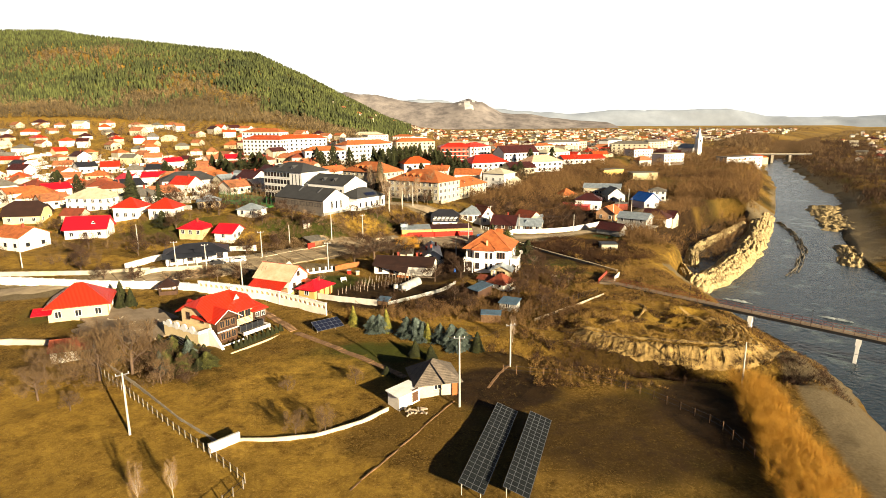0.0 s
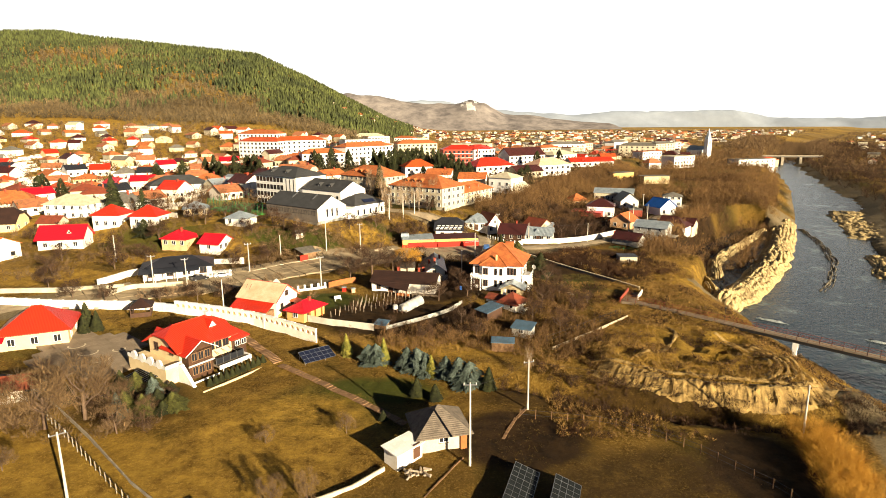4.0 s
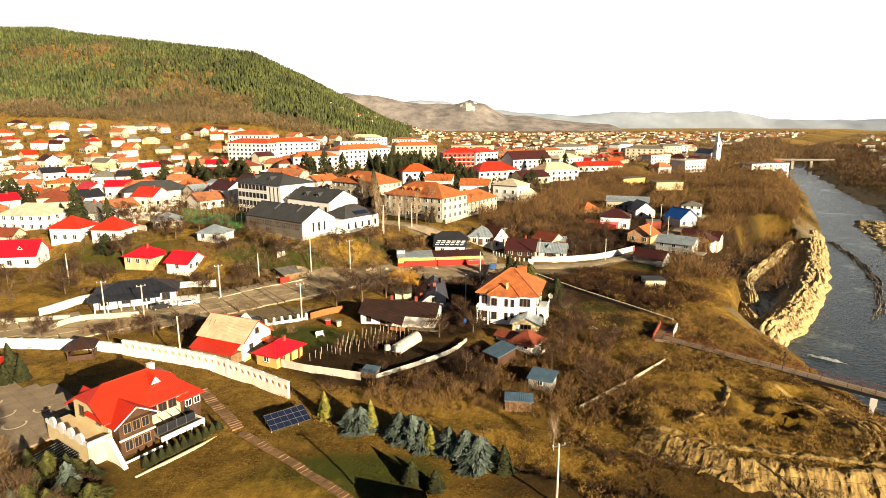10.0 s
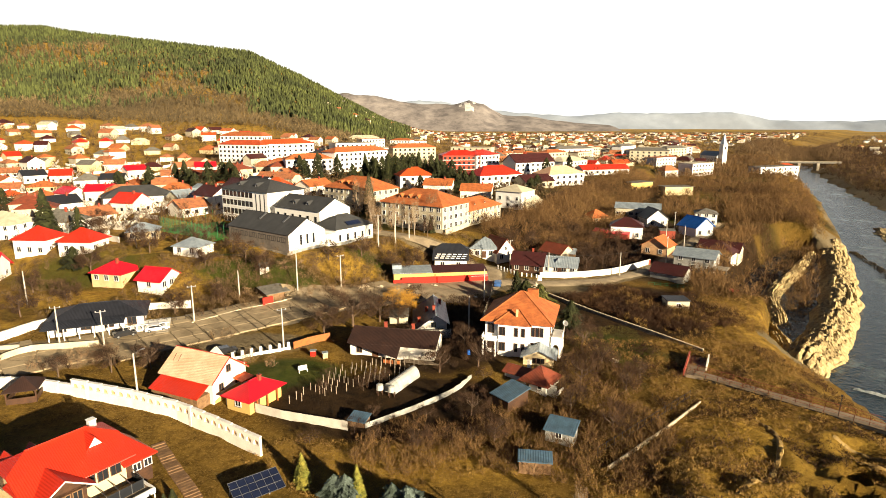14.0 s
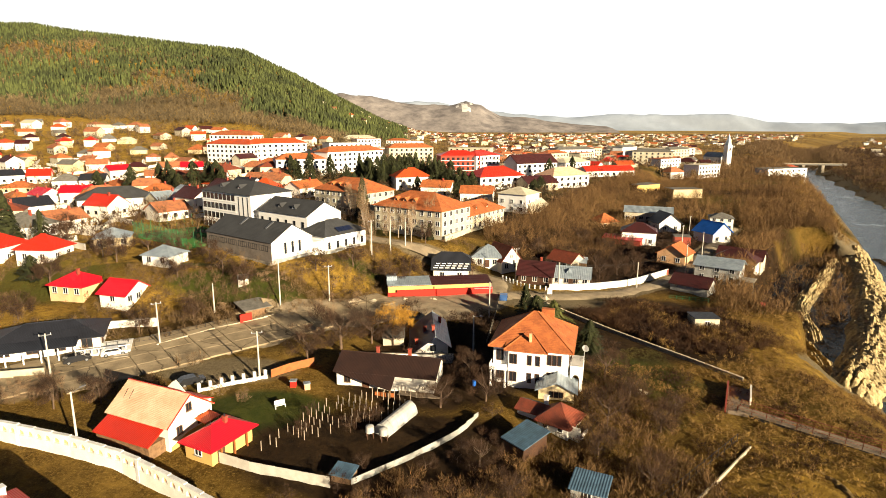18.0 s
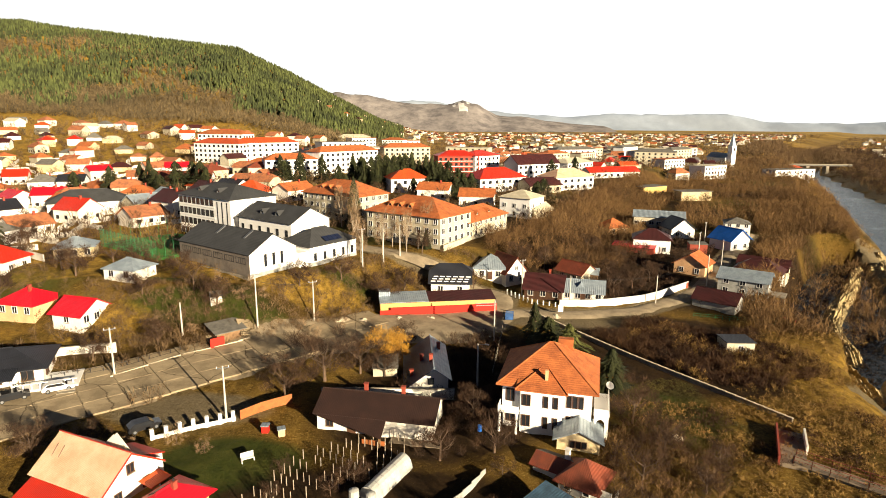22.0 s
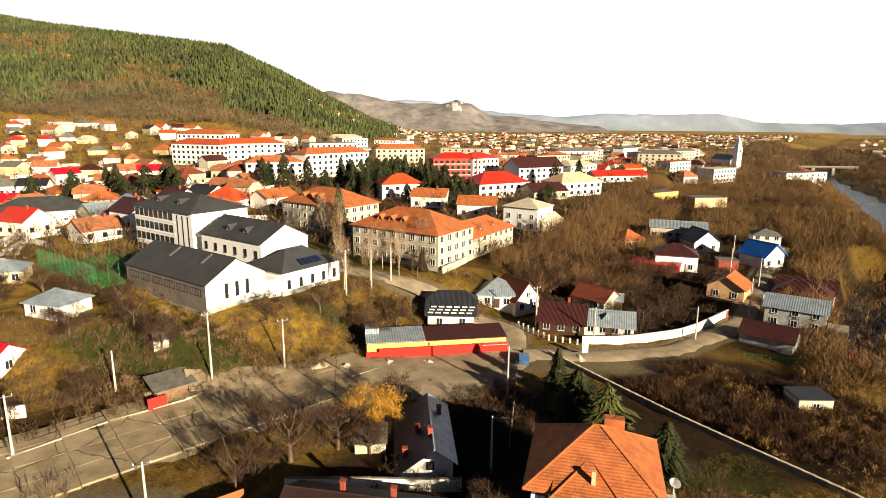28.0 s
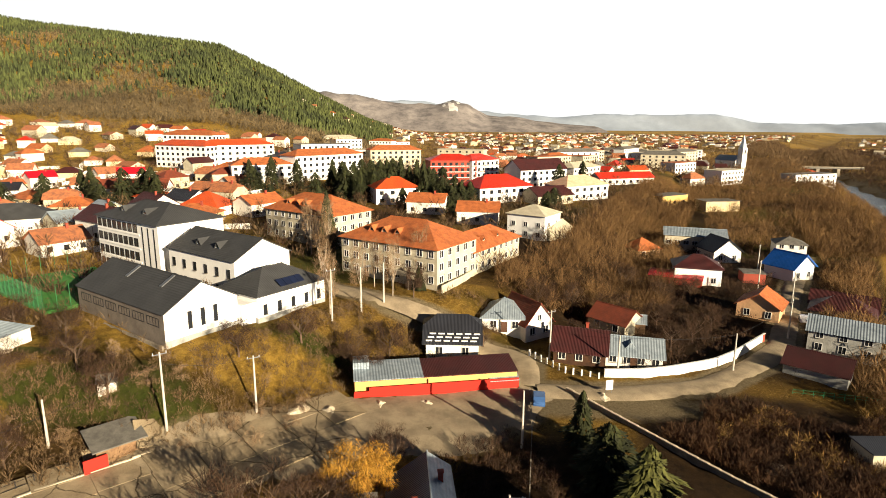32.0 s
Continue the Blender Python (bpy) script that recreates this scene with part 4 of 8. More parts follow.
part("retaining_wall", Shape().box(-13.8, -0.9, -2.4, 13.9, -0.55, 0.15), CONCRETE, gym, "low grey retaining wall")
yard = thing("school_pitch", "green artificial turf pitch behind tall green netting", "sports pitch", *school_at(37.5, 3), ST, SZ + 0.9)
part("turf", Shape().slab([(-19, -8, 0.1), (9, -8, 0.1), (9, 12, 0.1), (-19, 12, 0.1)], 3.5), TURF, yard)
for k in range(15):
    part("net_post", Shape().rod((-19 + 2 * k, -8, -2), (-19 + 2 * k, -8, 4.2), 0.06), GREEN_METAL, yard)
for k in range(8):
    part("net_post", Shape().rod((9, -8 + 2.1 * k, -1), (9, -8 + 2.1 * k, 4.2), 0.06), GREEN_METAL, yard)
    part("net_post", Shape().rod((-19, -8 + 2.6 * k, -1), (-19, -8 + 2.6 * k, 4.2), 0.06), GREEN_METAL, yard)
net = Shape()
for k in range(70):
    net.rod((-19 + 0.4 * k, -8, 0.1), (-19 + 0.4 * k, -8, 4.1), 0.018, n=3, cap=False)
for k in range(10):
    net.rod((-19, -8, 0.2 + 0.42 * k), (9, -8, 0.2 + 0.42 * k), 0.018, n=3, cap=False)
part("sand_box", Shape().box(-10, 6, 0.11, -2, 11, 0.35), PAVING, yard, "pale paved strip beside the turf")
part("netting", net, GREEN_METAL, yard)

# ---- dormitories behind the lane ----
for k, (nm, x, y, tn, w, d) in enumerate((("dormitory", -9.8, 243.3, -35, 25.5, 15.5), ("dormitory", -36, 279.5, -37, 26, 15))):
    hb = house(nm, ("three-storey cream dormitory with a worn orange tiled hip roof", "cream dormitory with orange tiled roof behind birches")[k], x, y, tn, w, d, 8.3, 3.9, "hip", "x", PALE, TERRA, 0.6, front=(9, 3), right=(5, 3), z=h(x, y) + 0.1, category="dormitory", win=(1.2, 1.4), storey=2.65, first=1.0, dorm=((-6, 0), (-2.5, 0), (1, 0)), down=2.5)
    part("porch", Shape().box(3.2, -3.0, 2.5, 8.0, 0, 2.75).box(3.4, -2.9, -1, 3.6, -2.7, 2.5).box(7.6, -2.9, -1, 7.8, -2.7, 2.5), CONCRETE, hb, "flat concrete porch")
house("dormitory_wing", "long low cream wing with orange tiled roof", 15.5, 258, 56, 24, 11, 5.2, 3.0, "hip", "x", PALE, TERRA, 0.5, front=(8, 2), category="dormitory", dorm=((-4, 0), (3, 0)), z=11.9)
house("pale_house", "white three-storey house with a pale grey roof", 27.5, 289.5, -36, 12, 11, 7.2, 2.2, "hip", "x", CLEAN, PALE, 0.5, front=(3, 2), right=(2, 2))
house("outbuilding", "low outbuilding with a pale sheet roof", 38, 290, 39, 10, 7, 3.0, 1.8, "gable", "x", PALE, PALE, 0.4)

# ---- houses along the old road ----
barn = house("farmhouse", "white gabled farmhouse with a pale terracotta roof", -40.85, 141.57, -24.2, 10.8, 7.2, 3.6, 2.75, "gable", "x", WHITE, PINK_TILE, 0.5, right=(2, 1), category="house", first=1.5, z=2.45, win=(0.8, 1.0), frame_mat=BROWN_FRAME, gwin=((90, 4.1),))
part("lean_to_roof", Shape().slab([(-5.5, -2.9, 1.75), (5.0, -2.9, 1.75), (5.0, 0.1, 3.3), (-5.5, 0.1, 3.3)], 0.14), RED_TIN, barn, "red lean-to roof")
part("lean_to", Shape().box(-5.2, -2.6, -1.5, 4.7, 0, 1.6), WOOD, barn, "timber lean-to wall")
part("verge_board", Shape().slab([(5.9, -0.52, 3.42), (5.97, -0.52, 3.42), (5.97, 3.6, 6.57), (5.9, 3.6, 6.57)], 0.2), RED_TIN, barn)
part("verge_board", Shape().slab([(5.9, 7.72, 3.42), (5.97, 7.72, 3.42), (5.97, 3.6, 6.57), (5.9, 3.6, 6.57)], 0.2), RED_TIN, barn)
part("fascia", Shape().box(-5.9, 3.52, 6.44, 5.9, 3.68, 6.66), RED_TIN, barn)
part("rear_gable", walls_of("gable", 5.2, 0.4, 4.7, 2.3, "y", -3.0), WHITE, barn, "white parapet gable of the back wing", (1.3, 5.1, 0.0))
part("rear_roof", Shape().slab([(-1.3, 5.5, 4.7), (3.9, 5.5, 4.7), (3.9, 9.5, 3.0), (-1.3, 9.5, 3.0)], 0.12), RED_TIN, barn)
part("rear_wing", Shape().box(-1.1, 5.4, -1.2, 3.7, 9.2, 3.0), WHITE, barn)
part("porch_roof", Shape().slab([(5.3, 4.4, 2.5), (7.4, 4.4, 2.1), (7.4, 7.2, 2.1), (5.3, 7.2, 2.5)], 0.1), ORANGE_TIN, barn, "small orange porch roof")
for a, b in ((7.2, 4.6), (7.2, 7.0)):
    part("porch_post", Shape().box(a - 0.06, b - 0.06, -1.0, a + 0.06, b + 0.06, 2.02), WOOD, barn)
part("base_band", Shape().slab([(5.42, 0.3, -1.2), (5.42, 7.0, -1.2), (5.42, 7.0, 1.1), (5.42, 3.2, 1.1), (5.42, 0.3, 0.2)], 0.03, (1, 0, 0)), YELLOW, barn, "ochre band along the foot of the gable wall")
for k in (-4.3, -3.2):
    part("roof_ladder", Shape().rod((k, 0.7, 4.2), (k - 0.5, 2.6, 5.75), 0.06, n=4), BROWN_FRAME, barn)
small = house("summer_kitchen", "small yellow house with a bright red sheet roof", -31.3, 137.4, -27, 4.8, 7.0, 2.5, 1.35, "hip", "y", YELLOW, CRIMSON_TIN, 0.65, front=(1, 1), doors=((-2.0, 90),))
chimney(small, 0.5, 4.2, 3.8, 0.7, BRICK_RED, 0.5)
part("solar_panel", Shape().slab([(-1.75, 2.6, 3.12), (-1.75, 4.3, 3.12), (-0.45, 4.3, 3.85), (-0.45, 2.6, 3.85)], 0.08), PV, small, "dark solar panel")
for k in (1.2, 3.4, 5.6):
    part("veranda_post", Shape().box(2.75, k - 0.08, -0.8, 2.95, k + 0.08, 2.3), ORANGE_WOOD, small)
dark = house("bungalow", "long white bungalow with dark brown sheet roof", -9.1, 157.7, -11.9, 16.5, 7.2, 2.75, 1.7, "gable", "x", WHITE, BROWN_TILE, 0.45, chim=((-2.4, 4.4), (3.2, 4.2)), doors=((-3.2, 0),), right=(1, 1))
for k, w_ in ((-6.4, 0.9), (-1.6, 1.1)):
    window(dark, k, -0.02, 0.8, 0, w_, 1.2, BROWN_FRAME)
part("roof_window", Shape().slab([(-5.9, 1.3, 3.42), (-5.3, 1.3, 3.42), (-5.3, 2.3, 3.93), (-5.9, 2.3, 3.93)], 0.1), GLASS, dark)
part("porch_roof", Shape().slab([(-8.7, -0.44, 2.66), (1.9, -3.0, 1.4), (1.9, -0.4, 2.68)], 0.14), BROWN_TILE, dark, "dark roof drawn down over the porch")
part("porch_post", Shape().box(1.5, -2.7, -0.8, 1.75, -2.45, 1.45), WOOD, dark)
part("porch_wall", Shape().box(-1.0, -2.2, -0.8, 2.2, -2.05, 0.5), ORANGE_WOOD, dark, "orange boarded porch wall")
part("paved_edge", Shape().box(2.6, -1.5, -0.9, 9.6, 0, 0.08).box(8.3, 0, -0.9, 9.6, 7.0, 0.08), PAVING, dark, "pale paved strip round the end of the house")
attic = thing("narrow_house", "narrow white house with a lopsided sheet roof, one slope shaded by colour", "house", -0.7, 170.6, 3, 2.6)
GABLE = ((-4.4, -1.5), (2.2, -1.5), (2.2, 2.3), (-0.1, 3.9), (-4.4, 0.85))
aw_ = Shape().poly([(a, 0, b) for a, b in GABLE]).poly([(a, 14.5, b) for a, b in GABLE[::-1]])
for (a, b), (c_, d_) in zip(GABLE, GABLE[1:] + GABLE[:1]):
    aw_.poly([(a, 0, b), (a, 14.5, b), (c_, 14.5, d_), (c_, 0, d_)])
part("wall", aw_, WHITE, attic)
# Left slope is painted dark for its shade; the right keeps plain sheet colour.
part("roof_slope", Shape().slab([(-5.0, -0.4, 0.62), (-0.1, -0.4, 4.1), (-0.1, 15.0, 4.1), (-5.0, 15.0, 0.62)], 0.12), SHADED_TIN, attic, "sheet slope with its shade painted in as dark blue")
part("roof_slope", Shape().slab([(-0.1, -0.4, 4.1), (2.8, -0.4, 2.08), (2.8, 15.0, 2.08), (-0.1, 15.0, 4.1)], 0.12), TIN, attic, "pale galvanised sheet on the sunny slope")
part("ridge_cap", Shape().rod((-0.1, -0.42, 4.14), (-0.1, 15.02, 4.14), 0.12, n=6), TIN, attic)
for a, b, c_ in ((-3.6, 3.0, 2.5), (-1.9, 6.4, 3.7), (-0.4, 3.6, 4.9), (1.2, 10.5, 4.2)):
    ch = part("chimney", shared("slimchim", lambda: Shape().box(-0.28, -0.28, -1.6, 0.28, 0.28, 0).box(-0.36, -0.36, 0, 0.36, 0.36, 0.14).mesh("chimney")), BRICK_RED, attic, "slim red brick chimney", (a, b, c_))
for a, b in ((-0.6, 1.3), (-1.6, -0.9), (0.9, -0.9)):
    part("window", shared("attwin", lambda: Shape().box(-0.5, -0.05, 0, 0.5, 0.03, 1.1).mesh("window")), GLASS, attic, "", (a, -0.03, b))
part("side_shed", Shape().box(-10.0, 5.5, -1.4, -6.0, 9.5, 1.9), PALE, attic, "low white side shed")
part("shed_roof", Shape().slab([(-10.2, 5.2, 1.95), (-5.8, 5.2, 1.95), (-5.8, 9.8, 2.5), (-10.2, 9.8, 2.5)], 0.1), FELT, attic, "grey felt shed roof")
wh = house("villa", "two-storey white villa with a steep orange tiled roof", 14.44, 156.87, -16, 12.0, 11.4, 6.7, 3.8, "hip", "x", CLEAN, TERRA, 0.8, z=3.6, down=3.6, right=(3, 2), left=(2, 2), win=(0.8, 1.5), frame_mat=BROWN_FRAME, first=0.8, storey=3.0)
part("front_bay", Shape().box(-3.4, -0.9, -3.4, 2.2, 0, 6.5), CLEAN, wh)
BAY = (-0.5, 2.7, 8.5)
part("bay_roof", Shape().slab([(-4.1, -1.6, 6.2), (2.9, -1.6, 6.2), BAY], 0.14), TERRA, wh, "tiled hip over the front bay")
part("bay_roof", Shape().slab([(2.9, -1.6, 6.2), (2.6, 0.6, 7.2), (-0.5, 3.4, 8.55), BAY], 0.14), TERRA, wh)
part("bay_roof", Shape().slab([(-3.9, 0.6, 7.2), (-4.1, -1.6, 6.2), BAY, (-0.5, 3.4, 8.55)], 0.14), TERRA, wh)
for a, b in (((-4.1, -1.6, 6.26), BAY), ((2.9, -1.6, 6.26), BAY)):
    part("hip_cap", Shape().rod(a, b, 0.11, n=5), TERRA, wh)
for sx in (-1, 1):
    for yy, ye in ((-0.8, 5.7), (12.2, 5.7)):
        part("hip_cap", Shape().rod((sx * 6.8, yy, 6.32), (sx * 0.3, ye, 10.68), 0.11, n=5), TERRA, wh)
for j in range(2):
    for k, w_ in ((-2.6, 1.0), (0.0, 0.5), (1.3, 0.5)):
        window(wh, k, -0.92, 0.8 + 3.0 * j, 0, w_, 1.5, BROWN_FRAME, 2 if w_ > 0.7 else 1, False)
    for k in (3.0, 3.8, 4.6):
        window(wh, k, -0.02, 0.8 + 3.0 * j, 0, 0.5, 1.6, BROWN_FRAME, 1, False)
    window(wh, -4.9, -0.02, 0.8 + 3.0 * j, 0, 1.0, 1.7, BROWN_FRAME, 2, False)
part("chimney", Shape().box(0.8, 7.4, 8.0, 2.9, 8.5, 10.6), TERRA, wh, "broad orange brick chimney")
part("chimney", Shape().box(-0.3, 0.2, 6.9, 0.1, 0.6, 8.6), PEACH, wh)
part("balcony", Shape().box(-6.3, -1.8, 2.75, -3.45, 0, 2.95).box(-6.3, -1.8, 2.95, -3.45, -1.7, 3.8).box(-6.3, -1.7, 2.95, -6.2, 0, 3.8), CLEAN, wh, "white balcony over a porch")
for k in (-6.1, -3.8):
    part("column", Shape().rod((k, -1.6, -3.2), (k, -1.6, 2.75), 0.18, n=8), CLEAN, wh)
ARC = [(1.0 * math.cos(math.pi * k / 8), 1.5 + 0.9 * math.sin(math.pi * k / 8)) for k in range(9)]
for k in (0.0, 3.2):
    ring = [(1.6, -3.2), (1.6, 2.9), (-1.6, 2.9), (-1.6, -3.2), (-1.0, -3.2)] + ARC[::-1] + [(1.0, -3.2)]
    part("porch_arch", Shape().slab([(8.0, 2.0 + k + a, b) for a, b in ring], 0.25, (1, 0, 0)), CLEAN, wh, "white arch of the side porch")
ring = [(-0.85, -1.6), (-0.6, -1.6)] + [(0.6 * a, b) for a, b in ARC[::-1]] + [(0.6, -1.6), (0.85, -1.6), (0.85, 2.9), (-0.85, 2.9)]
part("porch_arch", Shape().slab([(7.2 + a, 0.35, b) for a, b in ring], 0.25, (0, 1, 0)), CLEAN, wh)
part("side_porch", Shape().box(6.3, 0.3, 2.9, 8.35, 7.0, 3.1).box(8.2, 0.3, 3.1, 8.3, 7.0, 3.9).box(6.3, 0.3, 3.1, 8.3, 0.4, 3.9), CLEAN, wh, "white arcade porch with a terrace")
an = house("small_annex", "cream cottage with a blue-grey sheet roof", 17.8, 152.0, -14, 5.4, 4.4, 1.95, 1.25, "gable", "y", CREAM, TIN, 0.5, z=3.0)
for k in (-0.75, 0.0, 0.75):
    window(an, k, -0.02, 0.8, 0, 0.5, 0.8, BROWN_FRAME, 1, False)
cg = house("cottage", "white cottage with a rusty red hipped roof", 15.75, 144.0, -36, 4.6, 5.0, 2.0, 1.9, "hip", "x", WHITE, RUST, 0.5, front=(2, 1), right=(1, 1), win=(0.7, 0.9), z=1.95)
part("side_wing", Shape().box(-6.2, 1.2, -1.2, -2.3, 4.6, 1.9), WHITE, cg, "low whitewashed wing")
part("wing_roof", Shape().slab([(-6.6, 0.8, 1.85), (-1.9, 0.8, 1.85), (-1.2, 2.9, 2.75), (-6.6, 2.9, 2.75)], 0.12), RUST, cg, "faded rusty sheet roof")
# The darker grey on this back slope stands for its shade.
part("wing_roof", Shape().slab([(-1.9, 5.2, 1.7), (-6.6, 5.2, 1.7), (-6.6, 2.9, 2.75), (-1.2, 2.9, 2.75)], 0.12), FELT, cg, "back slope of the wing roof, shaded by a darker grey")
chimney(cg, -2.6, 3.3, 2.9, 1.0, WHITE, 0.55)
part("garden_porch", Shape().box(2.3, 0.6, -0.4, 3.9, 0.75, 1.9).box(3.75, 0.6, -0.4, 3.9, 3.4, 0.8), WHITE, cg, "white porch wall")
house("blue_shed", "open timber shed with a faded blue sheet roof", 9.7, 139.5, -52, 3.7, 4.5, 1.9, 0.85, "shed", "x", DARK_WOOD, BLUE_TIN, 0.3, category="shed", gutter=False)
house("blue_shed", "stone-walled shed with a faded blue sheet roof", 17.2, 129.8, -26, 4.0, 3.2, 1.8, 0.5, "shed", "x", GREY, BLUE_TIN, 0.3, category="shed", front=(1, 1), win=(0.8, 0.8))
house("blue_shed", "ochre wooden shed with a narrow blue roof", 12.7, 122.6, -8, 4.2, 2.0, 1.7, 0.3, "shed", "x", WOOD, BLUE_TIN, 0.2, category="shed")
house("blue_shed", "tiny tool shed with pale blue roof at the fence corner", -12.4, 133.4, -20, 2.6, 2.0, 0.9, 0.35, "shed", "x", WOOD, BLUE_TIN, 0.2, category="shed")

# dark-roofed house with terrace beside the road
per = house("terrace_house", "low white house with a wide black roof and terrace", -70.5, 168.0, 22, 17, 9.5, 3.0, 1.9, "hip", "x", CLEAN, BLACK_TIN, 0.8, front=(4, 1), right=(2, 1), win=(1.6, 1.6), frame_mat=BROWN_FRAME)
part("terrace", Shape().box(5.0, -3.4, -1.4, 13.6, 3.0, 0.5), CLEAN, per, "raised white terrace")
part("terrace_stairs", Shape().box(11.0, -5.4, -1.4, 13.4, -3.4, 0.1).box(11.0, -4.6, -1.4, 13.4, -3.4, 0.3), CONCRETE, per)
for k in range(8):
    part("baluster", Shape().box(5.2 + 1.1 * k, -3.3, 0.5, 5.4 + 1.1 * k, -3.1, 1.4), CLEAN, per)
part("handrail", Shape().box(5.0, -3.34, 1.4, 13.6, -3.06, 1.5), CLEAN, per)
for k in range(6):
    part("pergola_post", Shape().box(-8.0 + 2.6 * k, -3.6, -1.4, -7.8 + 2.6 * k, -3.4, 2.7), CLEAN, per)
part("pergola_roof", Shape().slab([(-9.2, -4.2, 2.75), (5.4, -4.2, 2.75), (5.4, 0.3, 3.2), (-9.2, 0.3, 3.2)], 0.12), BLACK_TIN, per, "black lean-to roof")

# red garage, long red and yellow building
gar = house("garage", "timber garage with grey felt roof and red door", -39.0, 188.6, 42, 5.2, 4.2, 2.2, 0.7, "shed", "x", WOOD, FELT, 0.5, category="garage", z=4.1)
part("garage_door", Shape().box(-4.2, -0.8, -0.4, -1.6, -0.66, 1.8), PLASTER_RED, gar, "bright red metal gate")
bus = house("workshop", "long workshop with red and yellow walls", 0.2, 207.2, 8, 25.5, 5.2, 2.6, 0.7, "shed", "x", YELLOW, MAROON, 0.15, category="workshop", down=1.4)
part("red_band", Shape().box(-10.6, -0.75, -1.0, 12.9, -0.6, 1.8), PLASTER_RED, bus, "bright red front wall")
part("red_band", Shape().box(-12.9, -0.75, 0.0, -10.6, -0.6, 1.2), PLASTER_RED, bus)
part("base_wall", Shape().box(-10.6, -0.9, -1.5, 12.9, -0.76, -0.55), CONCRETE, bus)
part("roof_panel", Shape().slab([(-12.9, -0.4, 2.85), (-2.2, -0.4, 2.85), (-2.2, 5.4, 3.62), (-12.9, 5.4, 3.62)], 0.1), TIN, bus, "pale blue sheet roof")
part("roof_panel", Shape().slab([(8.2, -0.8, 1.5), (13.0, -0.8, 1.5), (13.0, 3.0, 2.9), (8.2, 3.0, 2.9)], 0.1), TIN, bus)
part("roof_box", Shape().box(-12.9, 3.0, 2.0, -10.4, 6.0, 4.3), TIN, bus)
bl = house("black_roofed_house", "white house with a steep black roof and white snow guards", 3.0, 219.0, -4, 9.2, 8.2, 3.4, 3.3, "half", "x", WHITE, BLACK_TIN, 0.7, front=(2, 1), category="house", z=4.3)
for j in range(3):
    for i in range(6):
        part("snow_guard", Shape().box(-4.6 + 1.55 * i + 0.3 * j, -0.35 + 0.55 * j, 3.36 + 0.45 * j, -3.5 + 1.55 * i + 0.3 * j, -0.27 + 0.55 * j, 3.62 + 0.45 * j), FRAME, bl)

# cottages by the white wall
house("cottage", "small white cottage with blue-white sheet hip roof", 13.5, 229.4, -8, 8.4, 8.0, 3.0, 2.6, "hip", "x", WHITE, TIN, 0.5, front=(2, 1), right=(2, 1), doors=((0, 0),))
house("cottage", "white cottage with a steep rusty red roof", 20.2, 229.0, 28, 6.4, 8.6, 3.2, 3.6, "gable", "y", WHITE, RUST, 0.5, front=(2, 1), gwin=((0, 3.6),))
house("cottage", "low dark cottage with maroon tiled roof and timber porch", 25.0, 217.4, -18, 8.8, 8.2, 2.6, 2.6, "gable", "x", DARK_WOOD, MAROON, 0.6, front=(3, 1), chim=((1, 4.6),))
rd = house("cottage", "white cottage with a pale blue standing-seam roof", 34.3, 216.3, -16, 9.4, 6.8, 2.4, 2.0, "gable", "x", WHITE, TIN, 0.5, front=(4, 1), right=(1, 1), doors=((0, 0),))
part("dormer", Shape().poly([(-1.5, 1.0, 3.2), (0.3, 1.0, 3.2), (-0.6, 1.0, 4.3)]).poly([(-1.5, 1.0, 3.2), (-0.6, 1.0, 4.3), (-0.6, 3.4, 4.3)]).poly([(-0.6, 1.0, 4.3), (0.3, 1.0, 3.2), (-0.6, 3.4, 4.3)]), TIN, rd, "small blue sheet dormer")
house("cottage", "old cottage with rusty red sheet roof", 34.5, 233, -50, 8.4, 6.6, 2.7, 2.2, "gable", "x", PALE, RUST, 0.4, front=(2, 1))
house("shed", "shed with patched pale tin roof", 39.8, 232.4, -19, 4.6, 4.4, 2.4, 1.0, "gable", "x", WOOD, TIN, 0.3, category="shed")
house("long_house", "low grey house with a dark maroon roof and white gable", 63.4, 212.0, -44, 9.4, 5.8, 2.3, 2.0, "gable", "x", GREY, MAROON, 0.4, z=2.7)
gr = house("grey_house", "two-storey unfinished grey house with pale sheet roof", 74.9, 221.6, -36, 11.2, 8.0, 4.6, 1.7, "gable", "x", GREY, TIN, 0.5, front=(3, 2), right=(2, 2), storey=2.4)
part("balcony", Shape().box(5.9, -2.0, 2.0, 9.5, 3, 2.2).box(5.9, -2.0, 2.2, 6.0, -1.9, 3.0).box(9.4, -2.0, -1, 9.5, -1.9, 3.0), CONCRETE, gr)
house("red_lean_to", "small lean-to with bright red roof", 84.6, 218.6, -36, 3.8, 4.2, 2.5, 0.9, "shed", "x", PALE, CRIMSON_TIN, 0.3, category="shed")
house("maroon_house", "house with a deep maroon hipped roof", 90.5, 243.5, -38, 12.0, 8.0, 3.4, 2.6, "hip", "x", WHITE, MAROON, 0.6, front=(3, 1))
house("maroon_house", "low house with broad dark maroon roof", 95.5, 250.0, -38, 13.0, 8.0, 3.2, 2.4, "gable", "x", PALE, MAROON, 0.6)
house("orange_house", "house with an orange and maroon gabled roof", 70.5, 242.0, -40, 8.4, 8.0, 3.2, 2.6, "gable", "y", PEACH, TERRA, 0.5, front=(2, 1))
house("crimson_shed", "long low shed with crimson roof", 63.5, 268.6, -30, 13, 4.4, 2.0, 0.8, "shed", "x", BRICK_RED, CRIMSON_TIN, 0.3, category="shed")
house("white_house", "two-storey white house with a dark maroon roof", 69.5, 268.4, -18, 11.4, 9.0, 4.8, 2.5, "hip", "x", CLEAN, MAROON, 0.5, front=(3, 1), right=(2, 2))
